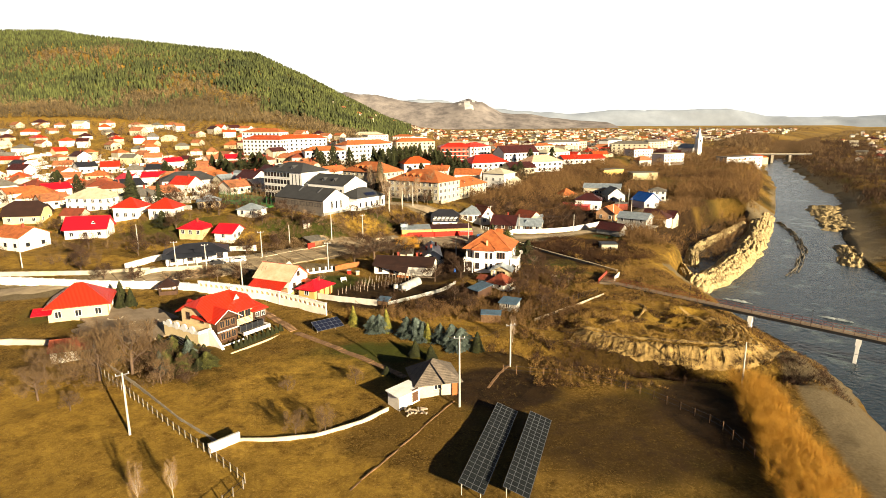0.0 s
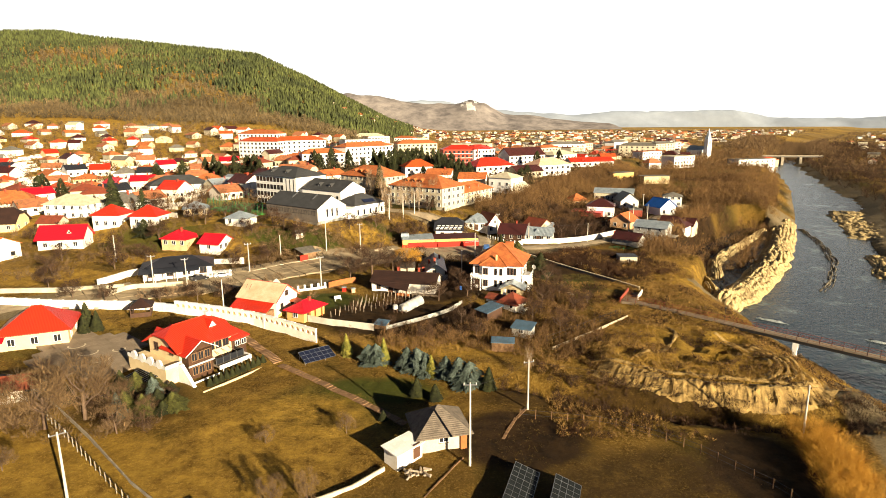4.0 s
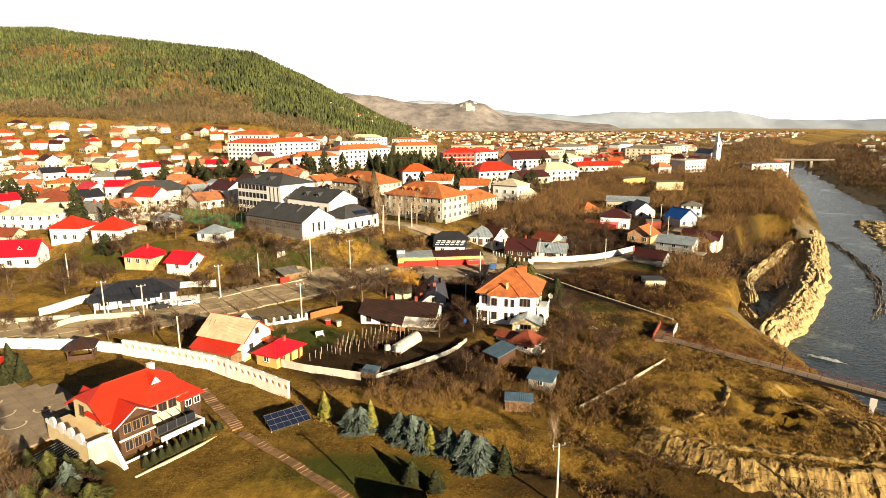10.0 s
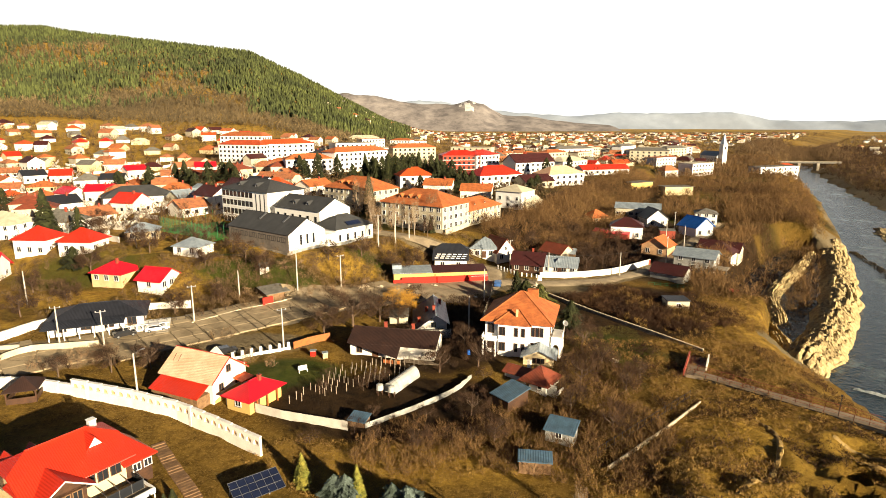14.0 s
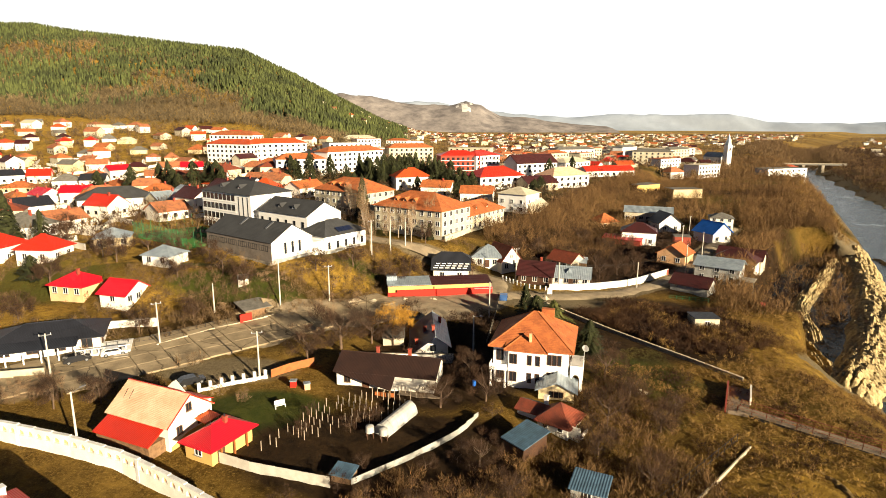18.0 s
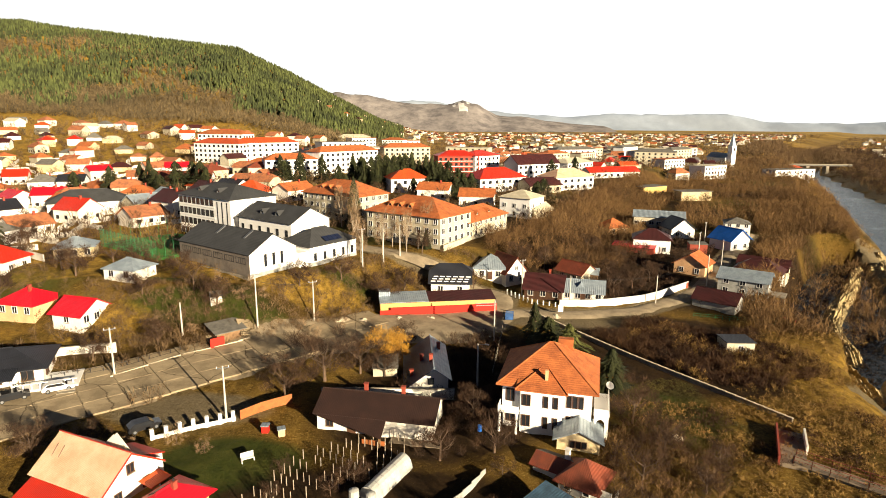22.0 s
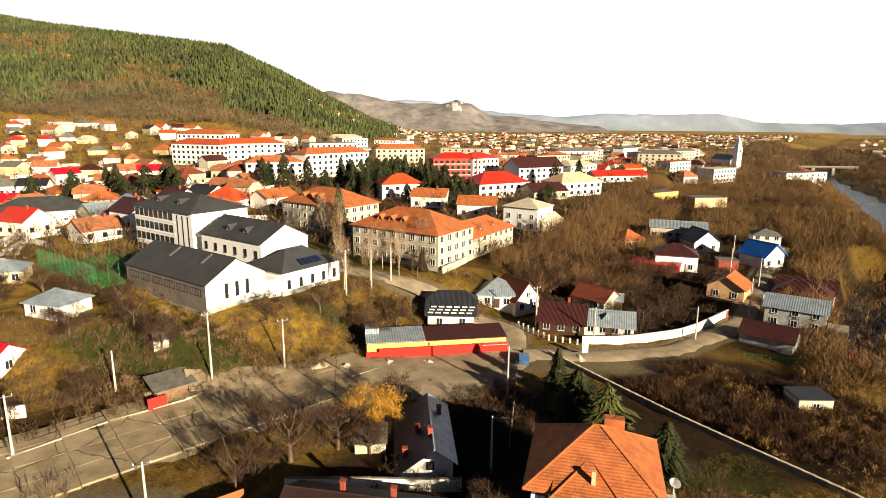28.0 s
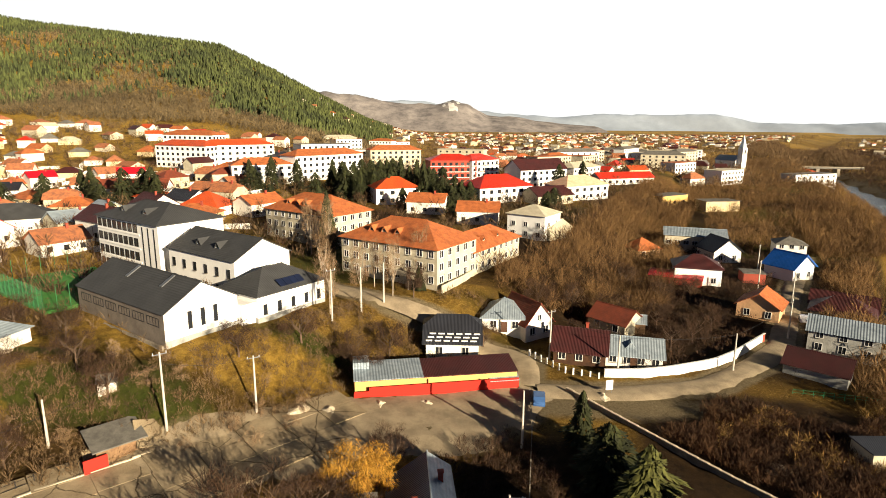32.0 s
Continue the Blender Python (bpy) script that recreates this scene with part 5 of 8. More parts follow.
house("long_white_hall", "long cream hall with a pale blue sheet roof", 85.8, 306, -20, 18.5, 9, 5.6, 1.7, "gable", "x", PALE, TIN, 0.5, front=(7, 1), first=2.6, win=(1.6, 1.2))
house("orange_cottage", "small cottage with an orange tiled roof", 67.5, 297, 20, 8.4, 7.6, 3.0, 2.6, "hip", "x", PEACH, TERRA, 0.5, front=(2, 1))
house("gabled_house", "white house with a dark gabled roof", 90.0, 293, 5, 8.8, 9.6, 3.6, 3.4, "gable", "y", WHITE, BLACK_TIN, 0.6, front=(2, 1))
house("white_house", "small two-storey white house with pale roof", 111.5, 296, -20, 8.4, 8, 5.0, 1.6, "hip", "x", WHITE, FELT, 0.4, front=(3, 2))
house("blue_house", "white house under a bright blue sheet roof", 101.0, 273.5, 25, 9.0, 8.4, 3.8, 3.2, "gable", "y", CLEAN, BRIGHT_BLUE, 0.7, front=(2, 1))
house("garage", "small brick garage with flat felt roof", 85.8, 270.4, -14, 5.4, 5.0, 2.6, 0.3, "flat", "x", BRICK_RED, FELT, 0.2, category="garage")
house("roadside_cabin", "small ruined white cabin with black flat roof", 57.0, 187.0, -2, 5.2, 4.2, 2.3, 0.3, "flat", "x", PALE, BLACK_TIN, 0.2, category="shed", front=(1, 1), win=(0.9, 0.9))

# houses on the left slope
house("red_house", "white cottage with a crimson sheet roof", -71.2, 191.6, -17, 7.0, 7.2, 2.6, 2.2, "gable", "x", WHITE, CRIMSON_TIN, 0.6, front=(1, 1), right=(3, 1))
house("red_house", "cottage with a red hipped roof", -84.0, 196.0, -14, 9.0, 7.6, 2.8, 2.2, "hip", "x", PEACH, CRIMSON_TIN, 0.5, front=(3, 1), chim=((1, 3),))
house("tin_house", "small cottage with a grey sheet roof", -66.6, 203.0, -16, 7.6, 6.4, 2.6, 1.7, "hip", "x", WHITE, TIN, 0.4, front=(2, 1))
house("tin_house", "yellow cottage with pale tin roof", -87.0, 221.8, 21, 8.4, 7, 2.8, 1.8, "hip", "x", CREAM, TIN, 0.4, front=(3, 1))
house("crimson_house", "white two-storey house with a crimson roof", -120.7, 197.2, 12, 13.0, 9.0, 3.6, 3.4, "gable", "x", WHITE, CRIMSON_TIN, 0.7, front=(3, 1), right=(2, 1), dorm=((2.5, 0),))
house("red_house", "white house with bright red hipped roof", -115.8, 215, -5, 9.6, 8.6, 4.6, 2.8, "hip", "x", WHITE, RED_TIN, 0.6, front=(3, 1), right=(2, 1))
house("red_house", "white house with bright red hipped roof", -101.0, 211.6, -5, 9.4, 8.0, 3.6, 2.8, "hip", "x", WHITE, RED_TIN, 0.6, front=(2, 1), right=(2, 1))
house("brown_house", "cream house with dark brown half-hipped roof", -159, 220.8, 9, 13, 10, 3.6, 4.4, "half", "x", CREAM, BROWN_TILE, 0.8, front=(3, 1), right=(2, 1))
house("orange_house", "white house with orange hipped roof", -180, 260.6, 15, 14.8, 11, 4.4, 4.0, "hip", "x", WHITE, TERRA, 0.7, front=(4, 1), right=(2, 1))
house("white_villa", "large white villa with pale grey roof", -140.5, 231.8, -8, 17.0, 11, 5.6, 3.0, "hip", "x", CLEAN, PALE, 0.5, front=(5, 2), right=(3, 2))
house("maroon_shed", "small house with a dull maroon roof", -140, 220.6, -3, 7.6, 6, 2.6, 2.0, "gable", "x", PALE, RUST, 0.5)
house("hall", "long white hall with charcoal hipped roof", -124.5, 294.5, 30, 26, 14, 5.0, 3.6, "hip", "x", CLEAN, CHARCOAL, 0.6, front=(6, 1), category="hall")

# ---- the red-roofed villa with its garden ----
vi = house("red_roofed_villa", "large villa with bright red roof, dark timber bays and terraces", -41.27, 113.6, 56, 10.4, 9.2, 5.2, 2.7, "half", "x", CREAM, RED_TIN, 0.9, left=(2, 2), z=1.6, down=2.5, frame_mat=BROWN_FRAME)
part("bay", Shape().box(-4.8, -2.0, -2.0, -0.2, 0, 4.75), DARK_WOOD, vi, "dark timber bay")
for j in range(2):
    for i in range(3):
        window(vi, -3.7 + 1.25 * i, -2.02, 0.5 + 2.5 * j, 0, 0.9, 1.3, WOOD, 2, False)
    part("bay_rail", Shape().box(-5.0, -2.3, 2.15 + 0.05 * j, 0.0, -2.12, 2.35 + 0.05 * j), FRAME, vi)
part("bay_gable", walls_of("gable", 4.8, 3.0, 4.7, 1.5, "y", -4.4), DARK_WOOD, vi, "", (-2.5, -2.0, 0))
for f in roof_faces("gable", 5.0, 6.6, 4.75, 1.6, 0.7, "y"):
    part("roof_slope", Shape().slab([(p[0] - 2.5, p[1] - 2.0, p[2] + 0.16) for p in f], 0.16), RED_TIN, vi)
for sx in (-1, 1):
    part("barge_board", Shape().slab([(-2.5 + sx * 3.2, -2.75, 4.45), (-2.5, -2.75, 6.5), (-2.5, -2.68, 6.5), (-2.5 + sx * 3.2, -2.68, 4.45)], 0.18), FRAME, vi)
for i in range(3):
    window(vi, 1.0 + 1.5 * i, -0.03, 3.0, 0, 1.1, 1.5, BROWN_FRAME, 2, False)
part("terrace", Shape().box(-0.2, -3.9, 0.75, 6.2, 0, 1.0), PAVING, vi, "raised terrace deck")
part("terrace_beam", Shape().box(-0.3, -4.05, 0.55, 6.4, -3.85, 1.3).box(6.2, -4.0, 0.55, 6.4, 0, 1.3), FRAME, vi, "white terrace edge")
part("lower_beam", Shape().box(-5.6, -4.05, -0.15, -0.3, -3.9, 0.15), FRAME, vi)
for i in range(7):
    part("terrace_post", Shape().box(-5.5 + 1.95 * i, -4.0, -2.6, -5.38 + 1.95 * i, -3.88, 0.55 if i > 2 else -0.15), FRAME, vi)
part("conservatory", Shape().box(0.0, -2.6, 1.0, 5.8, -2.55, 2.2).box(5.75, -2.6, 1.0, 5.8, 0, 2.2), GLASS, vi, "glazed terrace screen")
for i in range(5):
    part("conservatory_bar", Shape().box(1.45 * i - 0.04, -2.66, 1.0, 1.45 * i + 0.04, -2.6, 2.3), METAL, vi)
    part("conservatory_bar", Shape().slab([(1.45 * i - 0.04, -2.62, 2.3), (1.45 * i + 0.04, -2.62, 2.3), (1.45 * i + 0.04, 0, 2.75), (1.45 * i - 0.04, 0, 2.75)], 0.06), METAL, vi)
part("side_wing", Shape().box(-8.2, -0.6, -2.4, -5.2, 11.0, 2.6), CREAM, vi, "cream side wing with a roof terrace")
part("parapet", Shape().box(-8.3, -0.7, 2.6, -8.05, 11.1, 3.2).box(-8.3, -0.7, 2.6, -5.2, -0.45, 3.2), FRAME, vi)
for k in range(4):
    part("arch_panel", Shape().rod((-8.34, 1.2 + 2.6 * k, 3.2), (-8.0, 1.2 + 2.6 * k, 3.2), 0.8, n=14), FRAME, vi, "white arched parapet panel")
part("buttress", Shape().slab([(-6.1, -7.0, -2.4), (-6.1, -0.4, -2.4), (-6.1, -0.4, 3.0), (-6.1, -1.6, 3.0)], 0.6, (1, 0, 0)), FRAME, vi, "sloping white end wall")
part("canopy_roof", Shape().slab([(-12.0, 1.6, 0.5), (-8.4, 1.6, 1.1), (-8.4, 7.2, 1.1), (-12.0, 7.2, 0.5)], 0.1), PV_DIM, vi, "glazed grey canopy")
for a, b in ((-11.9, 1.8), (-11.9, 7.0), (-10.2, 1.8), (-10.2, 7.0)):
    part("canopy_post", Shape().box(a, b, -2.4, a + 0.15, b + 0.15, 0.6), DARK_WOOD, vi)
for i in range(9):
    part("canopy_bar", Shape().slab([(-12.0, 1.6 + 0.68 * i, 0.55), (-8.4, 1.6 + 0.68 * i, 1.15), (-8.4, 1.66 + 0.68 * i, 1.15), (-12.0, 1.66 + 0.68 * i, 0.55)], 0.06), METAL, vi)
part("garden_wall", Shape().box(-6.0, -7.5, -3.0, 7.6, -7.25, -0.35), CREAM, vi, "low cream garden wall below the hedge")
part("rear_roof", Shape().slab([(4.6, -0.8, 3.75), (8.9, -0.8, 3.75), (8.9, 5.6, 3.9), (6.4, 4.6, 6.2), (4.6, 4.4, 6.2)], 0.16), RED_TIN, vi, "lower red side roof")
part("rear_wing", Shape().box(5.2, 0.0, -2.4, 8.4, 7.0, 3.6), DARK_WOOD, vi, "dark timber side wing")
for k in (1.2, 2.6):
    window(vi, 5.3 + k, -0.03, 2.1, 0, 0.9, 0.9, FRAME, 2, False)
for a, b, z_, tn in ((2.9, 2.0, 6.35, -90), (-4.2, 7.6, 6.0, 90), (-1.4, 8.2, 5.6, 90)):
    dd = part("dormer", Shape().poly([(0, -1.0, 0), (0, 1.0, 0), (0, 0, 1.35)]), FRAME, vi, "white dormer gable", (a, b, z_), tn)
    for sgn in (-1, 1):
        part("roof_slope", Shape().slab([(0.3, sgn * 1.2, -0.1), (0.3, 0, 1.5), (-2.4, 0, 1.5)], 0.1), RED_TIN, dd)
chimney(vi, 4.3, 5.4, 7.3, 1.0, FRAME, 0.8)
tagged(vi, category="house")

v0 = house("red_roofed_house", "white house with red hipped roof and garden", -77.6, 121.4, 22, 11.4, 9.6, 3.6, 3.4, "hip", "x", CREAM, RED_TIN, 0.8, front=(3, 1), right=(2, 1), left=(2, 1))
part("porch_roof", Shape().slab([(-8.4, -2.0, 2.3), (-4.6, -2.0, 2.3), (-4.6, 1.0, 3.2), (-8.4, 1.0, 3.2)], 0.12), CRIMSON_TIN, v0)

# timber gazebo
gz = thing("gazebo", "dark timber gazebo with a hipped roof", "gazebo", -66.6, 140.6, 20)
for a, b in ((-2, -2), (2, -2), (2, 2), (-2, 2)):
    part("post", Shape().box(a - 0.1, b - 0.1, -0.6, a + 0.1, b + 0.1, 2.3), DARK_WOOD, gz)
part("half_wall", Shape().box(-2, -2.05, -0.6, 2, -1.95, 0.9).box(1.95, -2, -0.6, 2.05, 2, 0.9).box(-2.05, -2, -0.6, -1.95, 2, 0.9), DARK_WOOD, gz)
for f in roof_faces("hip", 4.2, 4.2, 2.3, 1.4, 0.4, "x"):
    part("roof_slope", Shape().slab([(p[0], p[1] - 2.1, p[2] + 0.1) for p in f], 0.1), BROWN_TILE, gz)

# shingled hut, white shed and log pile
hut = house("shingled_hut", "timber garden hut with a weathered shingle roof", 1.2, 88.9, 14, 6.4, 6.2, 2.6, 2.2, "hip", "x", PALE, SHINGLE, 0.9, front=(1, 1), right=(2, 1), category="hut", z=0.2)
part("porch_frame", Shape().box(2.4, -0.3, -0.6, 3.3, -0.1, 2.3), ORANGE_WOOD, hut)
ws = house("white_shed", "low shed with a flat white sheet roof", -3.3, 85.7, 47, 4.6, 2.6, 1.8, 0.3, "shed", "x", WHITE, FRAME, 0.3, category="shed", doors=((1.2, 0),), z=0.1)
for k in range(26):
    rnd = random.Random(k)
    px, py = -2.4 + rnd.uniform(-1.7, 1.7), 82.8 + rnd.uniform(-0.7, 0.7)
    a = rnd.uniform(0, 3.1)
    tagged(part("log", shared("log", lambda: Shape().rod((-0.5, 0, 0), (0.5, 0, 0), 0.14, n=7).mesh("log")), BIRCH, None, "", (px, py, h(px, py) + 0.3 + 0.16 * (k % 4)), math.degrees(a)), "split pale firewood log with weathered bark", "log", "log pile by the shed")

# ---- walls, fences, poles ----
def along(line, step):
    """Points every step metres along a line, with the heading there."""
    out, left = [], 0.0
    for (ax, ay), (bx, by) in zip(line, line[1:]):
        size = math.hypot(bx - ax, by - ay)
        k = left
        while k < size:
            out.append((ax + (bx - ax) * k / size, ay + (by - ay) * k / size, math.degrees(math.atan2(by - ay, bx - ax))))
            k += step
        left = k - size
    return out


def wall_run(name, label, line, high, thick, material, step=2.5, cap=None, category="wall", low=1.0, lift=0.0):
    """A wall in panels that follow the ground, each a part."""
    pts = along(line, step)
    t = thing(name, label, category, pts[0][0], pts[0][1], 0, 0)
    t.location.z = 0
    base = Vector((pts[0][0], pts[0][1], 0))
    for (x, y, a), (x2, y2, _) in zip(pts, pts[1:] + [(line[-1][0], line[-1][1], 0)]):
        size = math.hypot(x2 - x, y2 - y)
        if size < 0.05:
            continue
        z = min(h(x, y), h(x2, y2)) * 0.5 + 0.5 * max(h(x, y), h(x2, y2)) + lift
        me = shared(("panel", name, round(size, 2), high), lambda: Shape().box(0, -thick / 2, -low, size, thick / 2, high).mesh("wall_panel"))
        p = part("wall_panel", me, material, t, "", (x - base.x, y - base.y, z), math.degrees(math.atan2(y2 - y, x2 - x)))
        if cap:
            part("coping", shared(("cap", name, round(size, 2), high), lambda: Shape().box(-0.02, -thick / 2 - 0.05, high, size + 0.02, thick / 2 + 0.05, high + 0.1).mesh("coping")), cap, p)
    return t


def arch_panel(size, high):
    """A wall panel with a row of round-headed openings along its top."""
    s = Shape()
    s.box(0, -0.18, -1.6, size, 0.18, high * 0.52)
    n = 2
    for i in range(n):
        x0, x1 = size * i / n, size * (i + 1) / n
        r = (x1 - x0) * 0.34
        cx, zc = (x0 + x1) / 2, high * 0.62
        top = high
        arc = [(cx + r * math.cos(math.pi * k / 8), zc + r * math.sin(math.pi * k / 8)) for k in range(9)]
        left = [(x1, high * 0.52), (x1, top), (cx, top)] + arc[4::-1] + [(cx + r, high * 0.52)]
        right = [(cx, top), (x0, top), (x0, high * 0.52), (cx - r, high * 0.52)] + arc[8:3:-1]
        for o in (left, right):
            s.slab([(p[0], -0.18, p[1]) for p in o], 0.36, (0, 1, 0))
    return s.mesh("arched_panel")


WALL_LINE = ((-113, 146), (-86, 143.5), (-67, 143.5), (-58, 141), (-48, 138), (-39, 134.5), (-31, 129.8), (-23, 124.6))
pts = along(WALL_LINE, 3.0)
aw = thing("arcaded_wall", "long white garden wall with a row of small arches", "wall", pts[0][0], pts[0][1], 0, 0)
for (x, y, a), (x2, y2, _) in zip(pts, pts[1:]):
    z = (h(x, y) + h(x2, y2)) / 2 + 0.2
    tn = math.degrees(math.atan2(y2 - y, x2 - x))
    size = math.hypot(x2 - x, y2 - y)
    if x > -60:
        me = shared(("arch", round(size, 1)), lambda: arch_panel(size, 2.7))
        p = part("arched_panel", me, WHITE, aw, "", (x - pts[0][0], y - pts[0][1], z), tn)
        part("arch_back", shared("archback", lambda: Shape().box(0.1, 0.1, 1.2, 2.9, 0.16, 2.5).mesh("arch_back")), PEACH, p, "ochre arch infill")
    else:
        me = shared(("plainwall", round(size, 1)), lambda: Shape().box(0, -0.18, -1.6, size, 0.18, 1.7).mesh("wall_panel"))
        p = part("wall_panel", me, WHITE, aw, "", (x - pts[0][0], y - pts[0][1], z), tn)
    part("coping", shared("archcap", lambda: Shape().box(-0.05, -0.26, 0, 3.05, 0.26, 0.12).mesh("coping")), FRAME, p, "", (0, 0, 2.7 if x > -60 else 1.7))
    if x < -60 or int(x) % 4 == 0:
        part("pier", shared(("archpier", x > -60), lambda: Shape().box(-0.25, -0.25, -1.6, 0.25, 0.25, 2.95 if x > -60 else 1.95).mesh("pier")), FRAME, p)

wall_run("boundary_wall", "long pale render boundary wall", ((-150, 150), (-120, 152.5), (-94, 155), (-80, 158.5)), 1.2, 0.25, PALE, 3.0, CONCRETE)
wall_run("boundary_wall", "white rendered wall running beside the dark roofed house", ((-88, 160.5), (-84, 170), (-70, 180), (-58, 184)), 1.7, 0.25, WHITE, 3.0, CONCRETE)
wall_run("forecourt_wall", "low white forecourt wall", ((-80.5, 151.5), (-78, 157.5), (-66, 160.5)), 1.5, 0.25, PALE, 2.5)
wall_run("lawn_wall", "curved low white wall round the orchard lawn", ((-27.0, 75.0), (-22.5, 75.2), (-16.3, 76.4), (-10.3, 80.2), (-6.6, 84.2)), 0.5, 0.22, STONE, 1.5)
wall_run("gate_wall", "white gate wall at the orchard corner", ((-30.2, 72.0), (-27.0, 75.2)), 1.3, 0.3, CLEAN, 1.5, FRAME)
wall_run("meadow_wall", "low pale concrete wall along the meadow", ((22.6, 123.6), (33, 132.7), (43, 142.0)), 0.55, 0.18, STONE, 3.0)
wall_run("garden_fence", "patched grey sheet garden fence", ((-34, 139.6), (-24, 135.2), (-13.5, 132.4)), 1.5, 0.06, POLE, 1.8, None, "fence")
wall_run("garden_fence", "pale panel fence along the garden", ((-11, 133), (-4, 138.5), (2, 144), (5.6, 148.4)), 0.85, 0.08, GREY, 1.8, None, "fence")
wall_run("riverside_wall", "curved white rendered wall beside the lane", ((28, 212.4), (34, 212.6), (39.5, 213.7), (48.6, 216.9), (54, 220.4)), 1.6, 0.25, WHITE, 2.2, FRAME)
wall_run("riverside_wall", "red and white wall beside the lane", ((54, 220.4), (60, 225.4), (65, 229.6)), 1.6, 0.25, BRICK_RED, 2.2, FRAME)
wall_run("stone_fence", "low pale stone fence down to the footbridge", ((20.5, 207.5), (25, 200.5), (29, 194.4), (35.6, 184.6), (41, 177.5), (46, 171.2), (52.4, 162.6)), 0.75, 0.3, CONCRETE, 1.5, STONE, "fence")
wall_run("timber_fence", "orange timber fence by the garden", ((-28.6, 161.4), (-26.2, 164.0), (-22.4, 166.6)), 1.4, 0.08, ORANGE_WOOD, 1.6, None, "fence")
wall_run("yard_wall", "white panel wall in front of the narrow house", ((-18.2, 168.2), (-8.4, 168.4), (2.4, 168.2)), 1.6, 0.2, WHITE, 2.0, CONCRETE, "wall")
wall_run("roadside_wall", "low white wall below the row of posts", ((-38.6, 155.9), (-34.8, 158.5), (-29.2, 161.2)), 0.5, 0.2, CLEAN, 1.6)
wall_run("kerb", "pale kerb along the old road", ((-53.5, 173.4), (-46, 182.0), (-36, 189.8)), 0.45, 0.3, STONE, 2.0, None, "kerb")
wall_run("dormitory_wall", "pale wall below the dormitory", ((1.6, 235.0), (5.5, 241), (9.5, 249)), 1.6, 0.25, PALE, 2.5)


def fence(name, label, line, step, high, post_mat, rail_mat=None, thick=0.12, rails=2, category="fence"):
    pts = along(line, step)
    t = thing(name, label, category, pts[0][0], pts[0][1], 0, 0)
    post = shared(("fpost", high, thick), lambda: Shape().box(-thick / 2, -thick / 2, -0.6, thick / 2, thick / 2, high).mesh("post"))
    for i, (x, y, a) in enumerate(pts):
        part("post", post, post_mat, t, "", (x - pts[0][0], y - pts[0][1], h(x, y)), a)
        if rail_mat and i + 1 < len(pts):
            x2, y2, _ = pts[i + 1]
            for k in range(rails):
                zz = high * (0.35 + 0.55 * k / max(1, rails - 1))
                part("rail", Shape().rod((0, 0, zz), (x2 - x, y2 - y, zz + h(x2, y2) - h(x, y)), 0.03, n=4), rail_mat, t, "", (x - pts[0][0], y - pts[0][1], h(x, y)))
    return t


fence("post_fence", "white concrete post fence with wire along the orchard", ((-66, 102), (-50.7, 89.1), (-39.9, 79.6), (-30.4, 71.8), (-22.6, 65.2), (-26, 58)), 1.7, 1.4, CONCRETE, DARK_METAL, 0.11)
fence("brick_post_fence", "short white posts beside the old road", ((-38.6, 155.9), (-34.8, 158.5), (-29.2, 161.2)), 1.75, 1.5, CLEAN, None, 0.5)
fence("field_fence", "dark wire fence along the field edge", ((13, 98), (26, 96), (36, 90), (44, 80), (46, 66)), 2.4, 1.4, WOOD, DARK_METAL, 0.1)
fence("meadow_fence", "thin wire fence above the meadow wall", ((22, 126.5), (32, 135), (42.5, 144)), 2.0, 1.7, DARK_METAL, DARK_METAL, 0.06)
fence("roadside_fence", "thin fence of concrete stakes by the verge", ((14.5, 206.5), (13, 196), (11, 186), (9, 176)), 1.6, 1.2, CONCRETE, DARK_METAL, 0.14)
fence("bank_fence", "low wire fence along the foot of the bank", ((-62, 172), (-54, 176.5), (-46.5, 184.2)), 1.8, 1.2, DARK_METAL, DARK_METAL, 0.08)
fence("verge_fence", "green railing below the maroon house", ((57, 207.5), (66, 205.4), (74, 203)), 1.5, 0.9, GREEN_METAL, GREEN_METAL, 0.07)
fence("cottage_fence", "white stake fence of the cottages by the lane", ((17, 221), (22, 214), (28, 211.5)), 1.4, 1.2, CLEAN, DARK_METAL, 0.25)


def pole(x, y, high, kind="plain", turn=0.0, material=None):
    labels = {"plain": "slender pale concrete utility pole", "cross": "concrete pole with a crossarm and insulators", "lamp": "concrete pole carrying a street lamp"}
    t = thing("utility_pole", labels[kind], "utility pole", x, y, turn, group="utility poles")
    part("shaft", shared(("shaft", high), lambda: Shape().rod((0, 0, -1), (0, 0, high), 0.19, 0.11, 8).mesh("shaft")), material or POLE, t)
    if kind == "cross":
        part("crossarm", shared("arm", lambda: Shape().box(-0.9, -0.06, -0.06, 0.9, 0.06, 0.06).mesh("crossarm")), METAL, t, "", (0, 0, high - 0.3))
        for k in (-0.8, 0, 0.8):
            part("insulator", shared("ins", lambda: Shape().rod((0, 0, 0), (0, 0, 0.25), 0.06, 0.05, 6).mesh("insulator")), FRAME, t, "", (k, 0, high - 0.24))
    if kind == "lamp":
        part("lamp_arm", shared("larm", lambda: Shape().rod((0, 0, 0), (0, -1.3, 0.35), 0.035, n=5).mesh("lamp_arm")), METAL, t, "", (0, 0, high - 0.2))
        part("lamp_head", shared("lhead", lambda: Shape().box(-0.13, -1.9, 0.28, 0.13, -1.2, 0.42).mesh("lamp_head")), METAL, t, "", (0, 0, high - 0.2))
    return t


